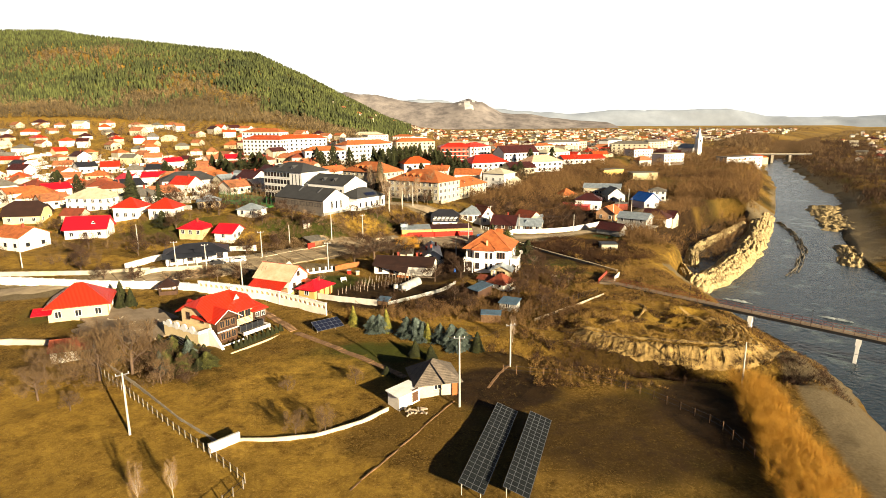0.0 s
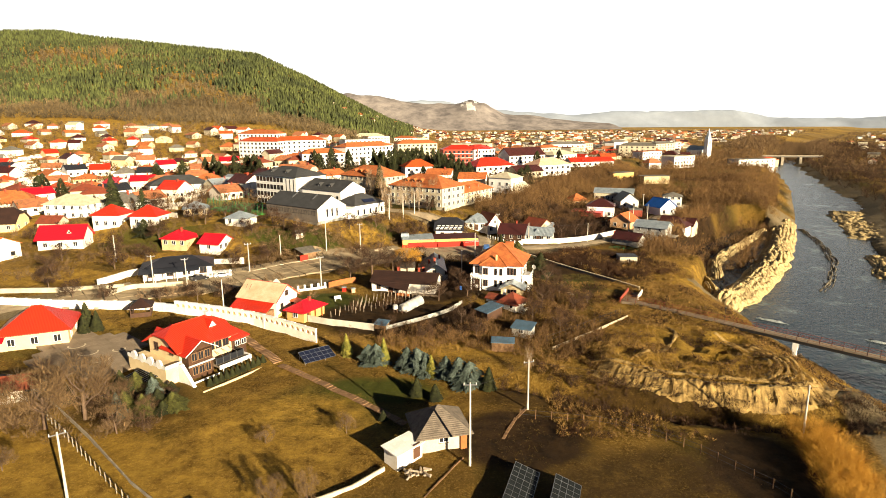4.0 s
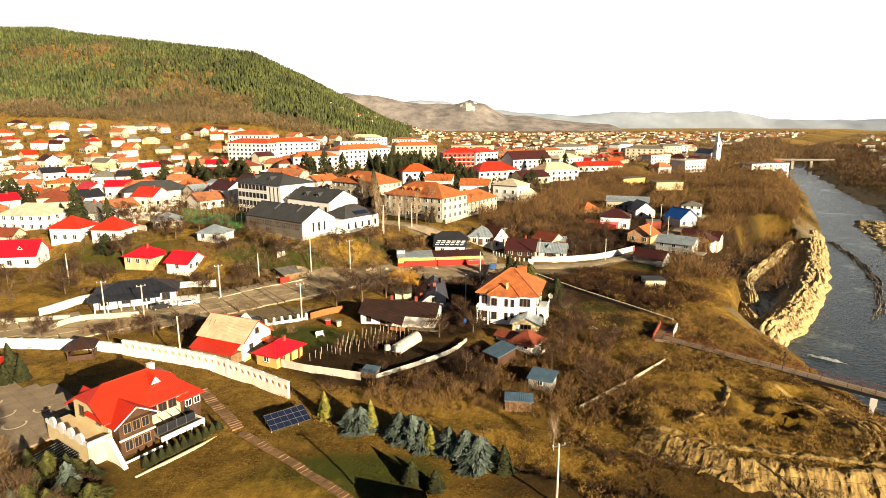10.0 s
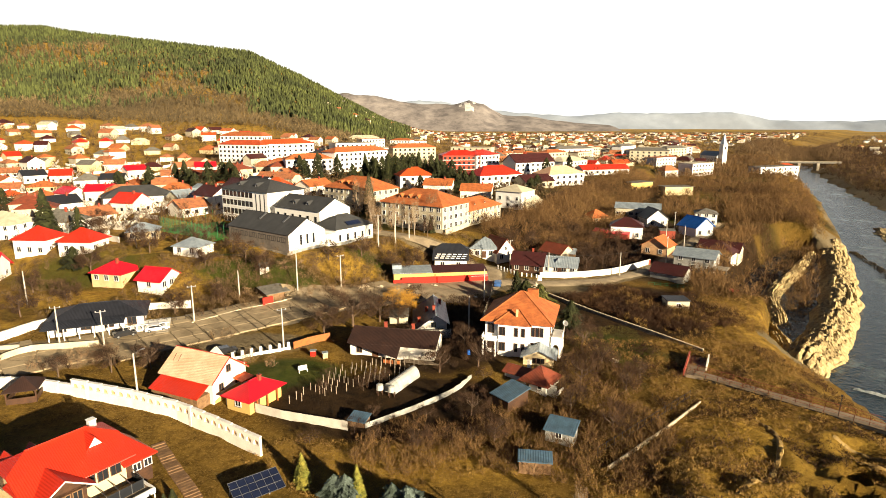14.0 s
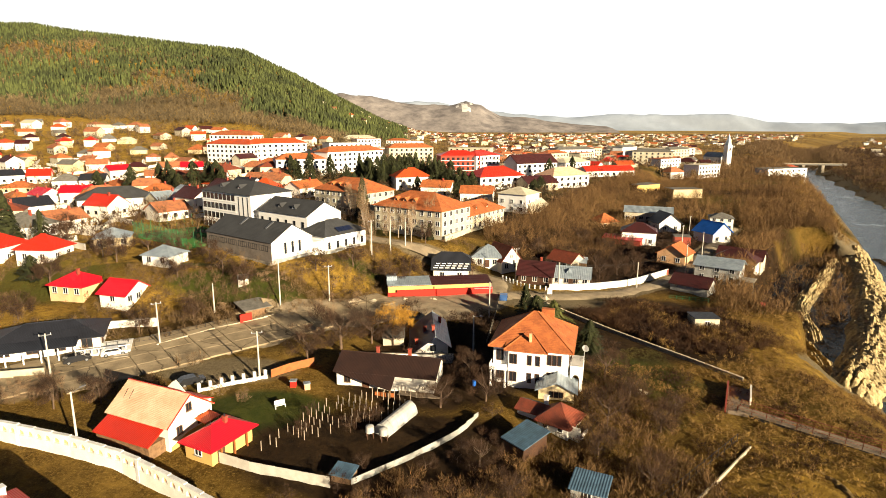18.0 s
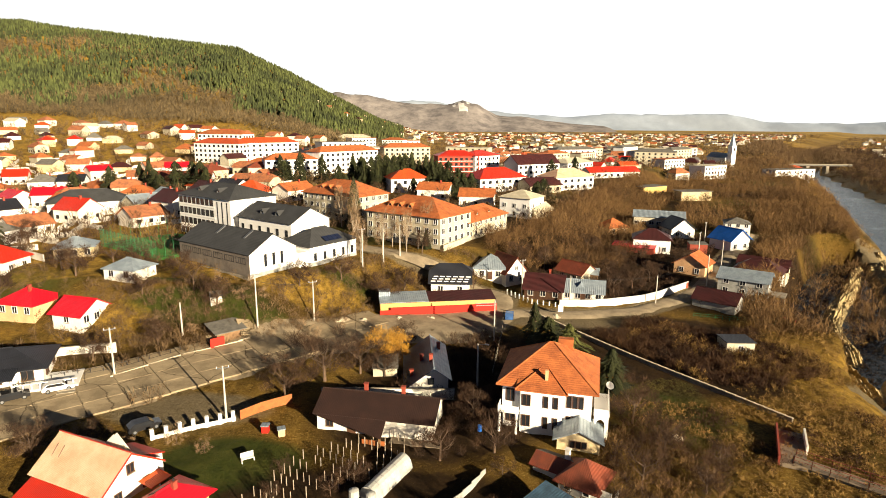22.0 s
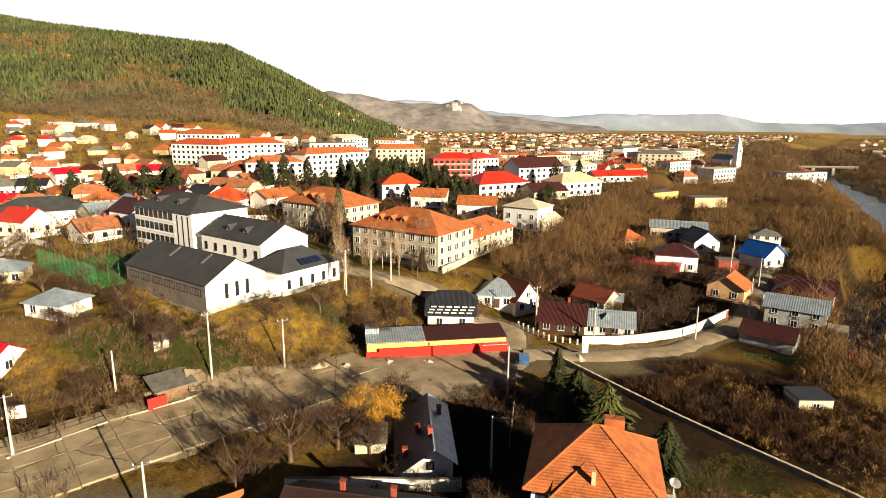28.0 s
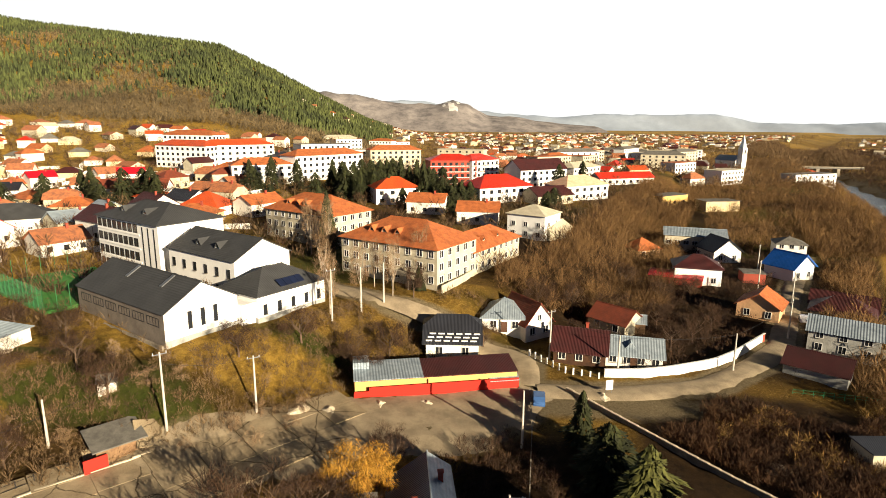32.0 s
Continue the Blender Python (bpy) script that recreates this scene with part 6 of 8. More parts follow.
for x, y, high, kind, turn in ((14.5, 100.3, 8.3, "cross", 20), (4.7, 85.2, 12.0, "cross", 0), (53.9, 93.2, 8.2, "plain", 0), (-43.4, 76.5, 9.6, "cross", 40), (-47.2, 138.2, 9.0, "lamp", 150),
                               (-53.2, 174.2, 8.4, "cross", 30), (-64.6, 159.8, 7.8, "cross", 30), (-30.4, 160.9, 8.4, "cross", 20), (-25.6, 199.6, 8.6, "cross", 30), (-35.2, 192.9, 11.0, "cross", 40),
                               (-48.8, 190.4, 6.4, "plain", 0), (6.2, 171.6, 7.6, "lamp", 60), (10.9, 191.8, 8.2, "plain", 0), (20.4, 219.9, 9.0, "cross", 30), (30.5, 213.3, 7.2, "plain", 0),
                               (51.3, 215.3, 7.0, "plain", 0), (70.2, 230.3, 8.6, "cross", 60), (-18.0, 220.8, 9.4, "cross", 40), (-13.4, 225.4, 8.2, "lamp", 90), (-9.5, 228.5, 8.0, "plain", 0),
                               (-117.3, 160.8, 8.0, "plain", 0), (-73.2, 159.9, 8.4, "cross", 20), (82, 262, 8.4, "cross", 50), (92, 280, 8.4, "cross", 50), (84.5, 252, 8.2, "plain", 0), (-96, 184, 8.0, "plain", 0)):
    pole(x, y, high, kind, turn)


def wire(x0, y0, z0, x1, y1, z1, sag, name="overhead_wire"):
    s = Shape()
    n = 12
    q = [(x0 + (x1 - x0) * k / n, y0 + (y1 - y0) * k / n, h(x0, y0) + z0 + (h(x1, y1) + z1 - h(x0, y0) - z0) * k / n - sag * 4 * (k / n) * (1 - k / n)) for k in range(n + 1)]
    s.tube(q, 0.022)
    tagged(part(name, s, DARK_METAL), "thin dark overhead wire slung between poles", "wire", "overhead wires")


WIRES = ((-53.2, 174.2, 8.1, -35.2, 192.9, 9.5), (-35.2, 192.9, 9.5, -25.6, 199.6, 8.4), (-64.6, 159.8, 7.6, -53.2, 174.2, 8.1), (14.5, 100.3, 8.1, 53.9, 93.2, 8.0), (4.7, 85.2, 11.6, 14.5, 100.3, 8.1), (20.4, 219.9, 8.7, 30.5, 213.3, 7.0), (30.5, 213.3, 7.0, 51.3, 215.3, 6.8), (51.3, 215.3, 6.8, 70.2, 230.3, 8.2), (53.9, 93.2, 8.0, 140, 78, 10))
for w_ in WIRES:
    wire(*w_, 0.7)

# ---- footbridge over the river ----
fb = thing("footbridge", "long steel footbridge with rust-brown railings on white piers", "footbridge", 46.6, 152.6, 0, 0)
bd = Vector((96.0 - 46.6, 113.0 - 152.6, 0)).normalized()
bt = math.degrees(math.atan2(bd.y, bd.x))
fb.rotation_euler = (0, radians(2.4), radians(bt))
fb.location.z = 1.7
LONG = 132.0
for k in range(33):
    part("deck_plate", shared("deck", lambda: Shape().box(0, -1.15, -0.12, 3.97, 1.15, 0.0).mesh("deck_plate")), PAVING, fb, "", (4.0 * k, 0, 0))
    for sgn in (-1, 1):
        part("girder", shared("girder", lambda: Shape().box(0, -0.1, -0.75, 4.0, 0.1, -0.12).mesh("girder")), DARK_METAL, fb, "", (4.0 * k, sgn * 1.0, 0))
        part("railing", shared("railing", lambda: Shape().box(0, -0.03, 0.98, 4.0, 0.03, 1.05).box(0, -0.02, 0.5, 4.0, 0.02, 0.55).box(0, -0.04, 0, 0.08, 0.04, 1.0).box(2, -0.04, 0, 2.08, 0.04, 1.0).mesh("railing")), RUST, fb, "", (4.0 * k, sgn * 1.15, 0))
for k in (14, 36, 57, 78, 99, 120):
    part("pier", shared("bpier", lambda: Shape().box(-0.5, -1.3, -2.2, 0.5, 1.3, -0.75).box(-0.35, -0.9, -9.5, 0.35, 0.9, -2.2).mesh("pier")), CLEAN, fb, "white concrete pier", (k, 0, 0))
for k in (22.0, 48.0):
    part("lamp_post", shared("blamp", lambda: Shape().rod((0, 0, 0), (0, 0, 3.4), 0.05, n=6).box(-0.15, -0.15, 3.4, 0.15, 0.15, 3.7).mesh("lamp_post")), DARK_METAL, fb, "", (k, -1.15, 0))
ramp = thing("bridge_ramp", "paved bridge landing with brick-red parapets", "ramp", 46.6, 152.8, 62, 1.5)
part("ramp_slab", Shape().slab([(-1.6, -1.6, 0.12), (8.2, -1.6, 0.1), (8.2, 1.6, 0.1), (-1.6, 1.6, 0.12)], 1.8), PAVING, ramp)
part("parapet", Shape().box(-1.6, 1.6, -1.8, 8.2, 1.85, 1.0), BRICK_RED, ramp)
part("parapet", Shape().box(2.6, -1.85, -1.8, 8.2, -1.6, 1.0), WHITE, ramp)

# ---- solar panels ----
def pv_row(x, y, turn, n, z_low, z_high, wide=2.0, label="", grid=3):
    t = thing("solar_array", label, "solar panels", x, y, turn)
    me = shared(("pvp", wide, z_low, z_high), lambda: Shape().slab([(0.02, 0, z_low), (wide - 0.02, 0, z_low), (wide - 0.02, 3.2, z_high), (0.02, 3.2, z_high)], 0.05).mesh("panel"))
    fr = Shape()
    dz = (z_high - z_low) / 3.2
    for q in [3.2 * i / grid for i in range(grid + 1)]:
        fr.box(0, q - 0.04, z_low + q * dz + 0.005, wide, q + 0.04, z_low + q * dz + 0.035)
    for q in (0, wide / 2, wide):
        fr.slab([(q - 0.03, 0, z_low + 0.035), (q + 0.03, 0, z_low + 0.035), (q + 0.03, 3.2, z_high + 0.035), (q - 0.03, 3.2, z_high + 0.035)], 0.03)
    frm = shared(("pvf", wide, z_low, z_high, grid), lambda: fr.mesh("panel_frame"))
    legs = [shared(("pvl", z_low, z_high, q), lambda: Shape().rod((0, q, -1.2), (0, q, z_low + q * dz), 0.05).mesh("leg")) for q in (0.4, 2.8)]
    for k in range(n):
        p = part("panel", me, PV_DIM if grid > 3 else PV, t, "", (k * wide, 0, 0))
        part("panel_frame", frm, METAL, p)
        if k % 2 == 0:
            for leg in legs:
                part("leg", leg, POLE, t, "", (k * wide + 0.1, 0, 0))
    return t


pv_row(6.95, 62.5, 72, 11, 0.9, 2.0, 2.0, "long row of dark framed solar panels in the field", 4)
pv_row(12.4, 61.8, 72, 10, 0.9, 2.0, 2.0, "second long row of dark framed solar panels", 4)
pv_row(-24.0, 114.9, 37, 3, 0.5, 1.6, 2.05, "small table of blue solar panels on white feet", 3)




# ---- cars ----
def car(x, y, turn, material, label):
    t = thing("car", label, "car", x, y, turn, h(x, y) + 0.35, "parked cars")
    prof = [(-2.1, 0.3), (2.1, 0.3), (2.15, 0.75), (1.2, 0.92), (0.6, 1.42), (-1.3, 1.45), (-2.0, 0.98), (-2.15, 0.6)]
    part("body", Shape().slab([(a, -0.85, b) for a, b in prof], 1.7, (0, 1, 0)), material, t)
    part("glazing", Shape().slab([(a, -0.87, b) for a, b in ((1.0, 0.95), (0.52, 1.36), (-1.2, 1.38), (-1.7, 1.0))], 1.74, (0, 1, 0)), GLASS, t)
    part("windscreen", Shape().slab([(1.22, -0.7, 0.93), (1.22, 0.7, 0.93), (0.64, 0.65, 1.4), (0.64, -0.65, 1.4)], 0.03, (0.4, 0, 0.5)), GLASS, t)
    for a in (-1.35, 1.35):
        for b in (-0.8, 0.8):
            w = part("wheel", shared("tyre", lambda: Shape().rod((0, -0.1, 0), (0, 0.1, 0), 0.33, n=12).mesh("wheel")), RUBBER, t, "", (a, b, 0.33))
            part("rim", shared("rim", lambda: Shape().rod((0, -0.12, 0), (0, 0.12, 0), 0.2, n=8).mesh("rim")), METAL, w)


car(-58.8, 168.6, 30, CAR_WHITE, "white estate car parked before the terrace")
car(-63.6, 165.4, 40, CAR_BLACK, "black hatchback parked by the roadside")
car(15.4, 203.6, 80, CAR_BLUE, "small blue car parked on the verge")
car(80, 240.5, 60, CAR_WHITE, "white car on the lane")
car(-40.6, 157.9, 40, CAR_BLACK, "dark car parked on the old road")

# vegetable garden: vine stakes and the plastic tunnel
pt = thing("polytunnel", "cloudy plastic-covered garden tunnel", "polytunnel", -8.4, 144.0, 62)
arc = [(1.3 * math.cos(math.pi * k / 10), 1.95 * math.sin(math.pi * k / 10)) for k in range(11)]
tn = Shape()
for a in (0, 8.1):
    for b, c in arc:
        tn.v.append((a, b, c - 0.15))
tn.f = [(k, k + 1, k + 12, k + 11) for k in range(10)] + [tuple(range(10, -1, -1)), tuple(range(11, 22))]
part("cover", tn, FILM, pt)
for a in range(7):
    hoop = Shape()
    hoop.tube([(a * 1.35, b * 1.01, c * 1.01 - 0.13) for b, c in arc], 0.03, 4)
    part("hoop", hoop, METAL, pt)
for x, y in ((-9.9, 143.5), (-7.9, 142.9)):
    tk = thing("water_tank", "white plastic water tank on dark timber legs", "water tank", x, y, 20, group="garden tanks")
    part("tank", Shape().rod((0, 0, 0.9), (0, 0, 1.8), 0.62, 0.58, 12).rod((0, 0, 1.8), (0, 0, 1.95), 0.58, 0.2, 12), FILM, tk)
    for a, b in ((-0.4, -0.4), (0.4, -0.4), (0.4, 0.4), (-0.4, 0.4)):
        part("leg", Shape().box(a - 0.05, b - 0.05, -0.3, a + 0.05, b + 0.05, 0.9), DARK_WOOD, tk)
rng = random.Random(5)
vs = shared("stake", lambda: Shape().box(-0.04, -0.04, -0.4, 0.04, 0.04, 1.4).mesh("stake"))
for r in range(11):
    t = thing("vine_row", "row of pale wooden vine stakes in dark soil", "vine stakes", -24.0 + 1.7 * r, 140.0 + 0.9 * r, 62, 0, "vine rows")
    ca, sa_ = math.cos(radians(62)), math.sin(radians(62))
    for k in range(9):
        if rng.random() < 0.9:
            gx, gy = t.location.x + ca * 1.7 * k, t.location.y + sa_ * 1.7 * k
            part("stake", vs, BIRCH, t, "", (1.7 * k, rng.uniform(-0.1, 0.1), h(gx, gy)))

# ---- paths and paved court ----
def path_of_boards(name, label, line, wide, step, material, category="path"):
    pts = along(line, step)
    t = thing(name, label, category, pts[0][0], pts[0][1], 0, 0)
    me = shared(("board", wide, step, material.name), lambda: Shape().box(0.02, -wide / 2, -0.25, step - 0.03, wide / 2, 0.0).mesh("board"))
    for x, y, a in pts:
        part("board", me, material, t, "", (x - pts[0][0], y - pts[0][1], h(x, y) + wobble(x, y) + 0.12), a)
    return t


path_of_boards("garden_path", "narrow boarded garden path across the lawn", ((-28.7, 115.3), (-20, 108.6), (-12, 102), (-5, 96)), 1.3, 0.8, WOOD)
path_of_boards("garden_steps", "timber garden steps below the arcaded wall", ((-39.5, 128), (-34, 121.5), (-29.4, 116.2)), 1.8, 0.6, WOOD, "steps")
path_of_boards("field_kerb", "thin line of grey kerb stones in the field", ((-9.6, 64.3), (-3, 75.4), (3.4, 86.2)), 0.18, 1.1, WOOD, "kerb")
path_of_boards("paved_walk", "narrow paved walk past the hut", ((9.8, 92), (12, 97), (14, 100)), 0.45, 0.9, WOOD)
court = thing("paved_court", "paved villa court with inlaid pale rings", "courtyard", -66, 119, 0, 2.15)
for i in range(-6, 7):
    for j in range(-4, 5):
        if abs(i) * 1.2 + abs(j) * 1.6 < 9.5:
            gx, gy = -66 + 2.0 * i * 0.8 + 1.2 * j, 119 - 1.2 * i + 1.6 * j
            ps = part("paving_slab", shared("pslab", lambda: Shape().box(-0.98, -0.98, -0.4, 0.98, 0.98, 0.0).mesh("paving_slab")), PAVING, court, "", (gx + 66, gy - 119, 0.25 - 0.018 * (gx + 66) + 0.034 * (gy - 119)), -37)
            ps.rotation_euler = (0.0165, 0.035, radians(-37))
for gx, gy, r in ((-62, 116, 1.6), (-66, 119, 1.8), (-70, 122, 1.6), (-61, 120.5, 1.2)):
    ring = Shape()
    for k in range(20):
        a, b = 2 * math.pi * k / 20, 2 * math.pi * (k + 1) / 20
        ring.poly([(r * math.cos(a), r * math.sin(a), 0), (r * math.cos(b), r * math.sin(b), 0), ((r - 0.3) * math.cos(b), (r - 0.3) * math.sin(b), 0), ((r - 0.3) * math.cos(a), (r - 0.3) * math.sin(a), 0)])
    part("inlaid_ring", ring, STONE, court, "pale stone ring", (gx + 66, gy - 119, 0.268 - 0.018 * (gx + 66) + 0.034 * (gy - 119)))

# ---- small things about the place ----
def heap(x, y, wide, high, seed, label="pale heap of stones and rubble by the road", material=None):
    s, n, m = Shape(), 14, 6
    for j in range(m + 1):
        k = j / m
        for i in range(n):
            a = 2 * math.pi * i / n
            r = wide * (1 - k) * (1 + 0.35 * noise.noise((math.cos(a) * 1.5, math.sin(a) * 1.5, seed)))
            px, py = r * math.cos(a) * 1.4, r * math.sin(a)
            s.v.append((px, py, high * k ** 0.8 + 0.3 * noise.noise((px * 1.7, py * 1.7, seed + 3)) - 0.15))
    s.f = [(j * n + i, j * n + (i + 1) % n, (j + 1) * n + (i + 1) % n, (j + 1) * n + i) for j in range(m) for i in range(n)]
    tagged(part("rubble_heap", s, material or STONE, None, "", (x, y, h(x, y) + 0.1), seed * 40), label, "rubble heap", "rubble heaps")


for k, (x, y, w, hh) in enumerate(((-20, 200.6, 2.0, 0.9), (-15.6, 200.8, 1.5, 0.8), (-8.6, 203.0, 1.2, 0.5), (-1.5, 203.6, 1.1, 0.5), (43, 187.5, 1.6, 0.5), (-63, 204, 1.4, 0.5), (26, 206, 1.0, 0.6), (33, 158, 1.0, 0.4))):
    heap(x, y, w, hh, k + 1)

house("hen_house", "tiny white hut with a grey roof on the bank", -44.2, 196.4, 20, 2.2, 2.0, 1.5, 0.6, "gable", "x", WHITE, FELT, 0.2, category="hut", gutter=False)
house("pool_house", "low garden house with a maroon roof", -66.5, 100.5, 20, 6.5, 4.5, 2.3, 1.3, "gable", "x", WHITE, RUST, 0.4, category="shed", front=(2, 1))
for k in range(5):
    ar = thing("garden_arch", "white rendered garden arch", "arch", -71.5 + 1.5 * k, 106.5 - 0.5 * k, -18, group="garden arches")
    arcs = Shape()
    pts = [(0.65 * math.cos(math.pi * i / 8), 0.9 + 0.65 * math.sin(math.pi * i / 8)) for i in range(9)]
    arcs.slab([(p[0], -0.12, p[1]) for p in [(0.75, -0.5), (0.75, 1.75), (-0.75, 1.75), (-0.75, -0.5), (-0.65, -0.5)] + pts[::-1] + [(0.65, -0.5)]], 0.24, (0, 1, 0))
    part("arch", arcs, CLEAN, ar)
wall_run("garden_wall", "low white wall of the neighbouring garden", ((-100, 104), (-84, 108), (-72, 107.5)), 1.1, 0.25, PALE, 3.0, CONCRETE)
wall_run("garden_wall", "low cream wall behind the orchard fence", ((-64, 103), (-50.0, 91.4), (-38, 80.5), (-30.0, 74.5)), 0.5, 0.16, CONCRETE, 2.0)
for k, (x, y, m) in enumerate(((-24.0, 157.9, PLASTER_RED), (-21.6, 157.1, PEACH))):
    hv = thing("beehive", "small painted wooden beehive on legs", "beehive", x, y, 20 * k, group="beehives")
    part("body", Shape().box(-0.45, -0.4, 0.2, 0.45, 0.4, 1.2), m, hv)
    part("roof", Shape().box(-0.55, -0.5, 1.2, 0.55, 0.5, 1.35), TIN, hv)
    for a, b in ((-0.38, -0.32), (0.38, -0.32), (0.38, 0.32), (-0.38, 0.32)):
        part("leg", Shape().box(a - 0.04, b - 0.04, -0.3, a + 0.04, b + 0.04, 0.2), WOOD, hv)
sg = thing("roadside_sign", "white notice board on two posts", "sign", 27.0, 206.6, 10)
part("board", Shape().box(-0.6, -0.04, 0.9, 0.6, 0.04, 2.5), FRAME, sg)
for a in (-0.5, 0.5):
    part("post", Shape().rod((a, 0.08, -0.4), (a, 0.08, 2.4), 0.04), METAL, sg)
sd = thing("satellite_dish", "white satellite dish on the villa wall", "satellite dish", 24.6, 161.6, -40, 8.0)
dish = Shape()
for j in range(4):
    for i in range(14):
        a = 2 * math.pi * i / 14
        r = 0.6 * j / 3
        dish.v.append((r * math.cos(a), 0.35 * (j / 3) ** 2 * -0.5, r * math.sin(a)))
dish.f = [(j * 14 + i, j * 14 + (i + 1) % 14, (j + 1) * 14 + (i + 1) % 14, (j + 1) * 14 + i) for j in range(3) for i in range(14)]
part("dish", dish, FRAME, sd)
part("bracket", Shape().rod((0, 0, 0), (-0.5, 0.6, -0.2), 0.04), METAL, sd)
for k, (x, y, tn) in enumerate(((-5.2, 87.6, 10), (5.5, 157, 80))):
    tagged(part("water_barrel", shared("barrel", lambda: Shape().rod((0, 0, 0), (0, 0, 0.9), 0.3, 0.3, 12).rod((0, 0, 0.3), (0, 0, 0.34), 0.32, 0.32, 12).mesh("water_barrel")), (BRIGHT_BLUE, RUST)[k % 2], None, "", (x, y, h(x, y)), tn), ("blue plastic water barrel in the garden", "rusty water barrel in the garden")[k % 2], "barrel")
fl = thing("white_bench", "white garden swing bench on the lawn", "bench", -24.5, 151.5, 30)
part("seat", Shape().box(-0.8, -0.3, 0.4, 0.8, 0.3, 0.48), FRAME, fl)
part("backrest", Shape().box(-0.8, 0.26, 0.48, 0.8, 0.34, 1.1), FRAME, fl)
for a in (-0.75, 0.75):
    part("leg", Shape().box(a - 0.05, -0.28, -0.2, a + 0.05, 0.28, 0.4), FRAME, fl)

# ---- trees and scrub ----
def brush(name, label, material, spots, blades, width, seed=1, low=0.0, lean=1.0, droop=0.0, category="scrub", kind="stuff", parent=None, at=(0, 0, 0), stem=False):
    """Bare twigs: at every spot (x, y, z, height, radius) a sheaf of thin tapering blades, as one mesh."""
    g = np.random.default_rng(seed)
    q = np.repeat(np.asarray(spots, float), blades, axis=0)
    n = len(q)
    a, u = g.uniform(0, 2 * np.pi, n), np.sqrt(g.uniform(0, 1, n))
    b, k = g.uniform(0, 2 * np.pi, n), g.uniform(low, 0.75, n)
    r = q[:, 4] * u * (0.25 + 0.75 * np.minimum(1, k * 2 + 0.25))
    start = q[:, :3] + np.stack([np.cos(a) * r * 0.6, np.sin(a) * r * 0.6, k * q[:, 3]], 1)
    size = q[:, 3] * g.uniform(0.18, 0.42, n)
    way = np.stack([np.cos(a) * lean * u + 0.4 * np.cos(b), np.sin(a) * lean * u + 0.4 * np.sin(b), g.uniform(0.5, 1.2, n) - droop * 1.6], 1)
    way /= np.linalg.norm(way, axis=1)[:, None]
    tip = start + way * size[:, None]
    side_ = np.stack([-np.sin(b), np.cos(b), 0 * b], 1) * (width * g.uniform(0.6, 1.4, n))[:, None]
    v = np.stack([start - side_, start + side_, tip], 1).reshape(-1, 3)
    f = np.arange(3 * n).reshape(-1, 3)
    me = bpy.data.meshes.new(name)
    me.from_pydata(v.tolist(), [], f.tolist())
    me.materials.append(material)
    ob = new(name, me)
    ob.parent, ob.location = parent, at
    return tagged(ob, label, category, "", kind) if kind else ob


def crown_mesh(name, high, wide, blades, width, seed, low=0.25, droop=0.0, lean=1.0, clumps=26):
    """Twigs of one tree, gathered in clumps over an uneven crown."""
    g = np.random.default_rng(seed)
    spots = []
    for _ in range(clumps):
        a, u, k = g.uniform(0, 6.28), math.sqrt(g.uniform(0, 1)), g.uniform(low, 0.9)
        r = wide * u * (1.15 - abs(k - 0.5) * 0.9)
        spots.append((math.cos(a) * r, math.sin(a) * r, k * high - 0.12 * high, high * g.uniform(0.2, 0.34), wide * 0.38))
    ob = brush(name, "", TWIG, spots, blades // clumps, width, seed, 0.0, lean, droop, kind="")
    me = ob.data
    bpy.data.objects.remove(ob)
    me.materials.clear()
    return me


def limb_mesh(name, high, wide, seed, limbs=9, thick=0.2):
    g = random.Random(seed)
    s = Shape()
    top = high * 0.5
    bend = (g.uniform(-0.3, 0.3), g.uniform(-0.3, 0.3))
    s.rod((0, 0, -0.5), (bend[0] * 0.5, bend[1] * 0.5, top * 0.5), thick, thick * 0.75, 7, False)
    s.rod((bend[0] * 0.5, bend[1] * 0.5, top * 0.5), (bend[0], bend[1], top), thick * 0.75, thick * 0.5, 7, False)
    for i in range(limbs):
        a = 6.28 * i / limbs + g.uniform(-0.4, 0.4)
        k = g.uniform(0.4, 1.0)
        p = (bend[0] * k, bend[1] * k, top * k)
        reach = wide * g.uniform(0.45, 0.8)
        m = (p[0] + math.cos(a) * reach * 0.6, p[1] + math.sin(a) * reach * 0.6, p[2] + high * 0.16)
        e = (p[0] + math.cos(a) * reach, p[1] + math.sin(a) * reach, p[2] + high * g.uniform(0.28, 0.42))
        s.rod(p, m, thick * 0.38, thick * 0.24, 5, False).rod(m, e, thick * 0.24, thick * 0.06, 4, False)
        for _ in range(3):
            c = (m[0] + g.uniform(-1, 1) * wide * 0.35, m[1] + g.uniform(-1, 1) * wide * 0.35, m[2] + high * g.uniform(0.12, 0.3))
            s.rod(m, c, thick * 0.16, thick * 0.04, 3, False)
    return s.mesh(name)


TREES = {}


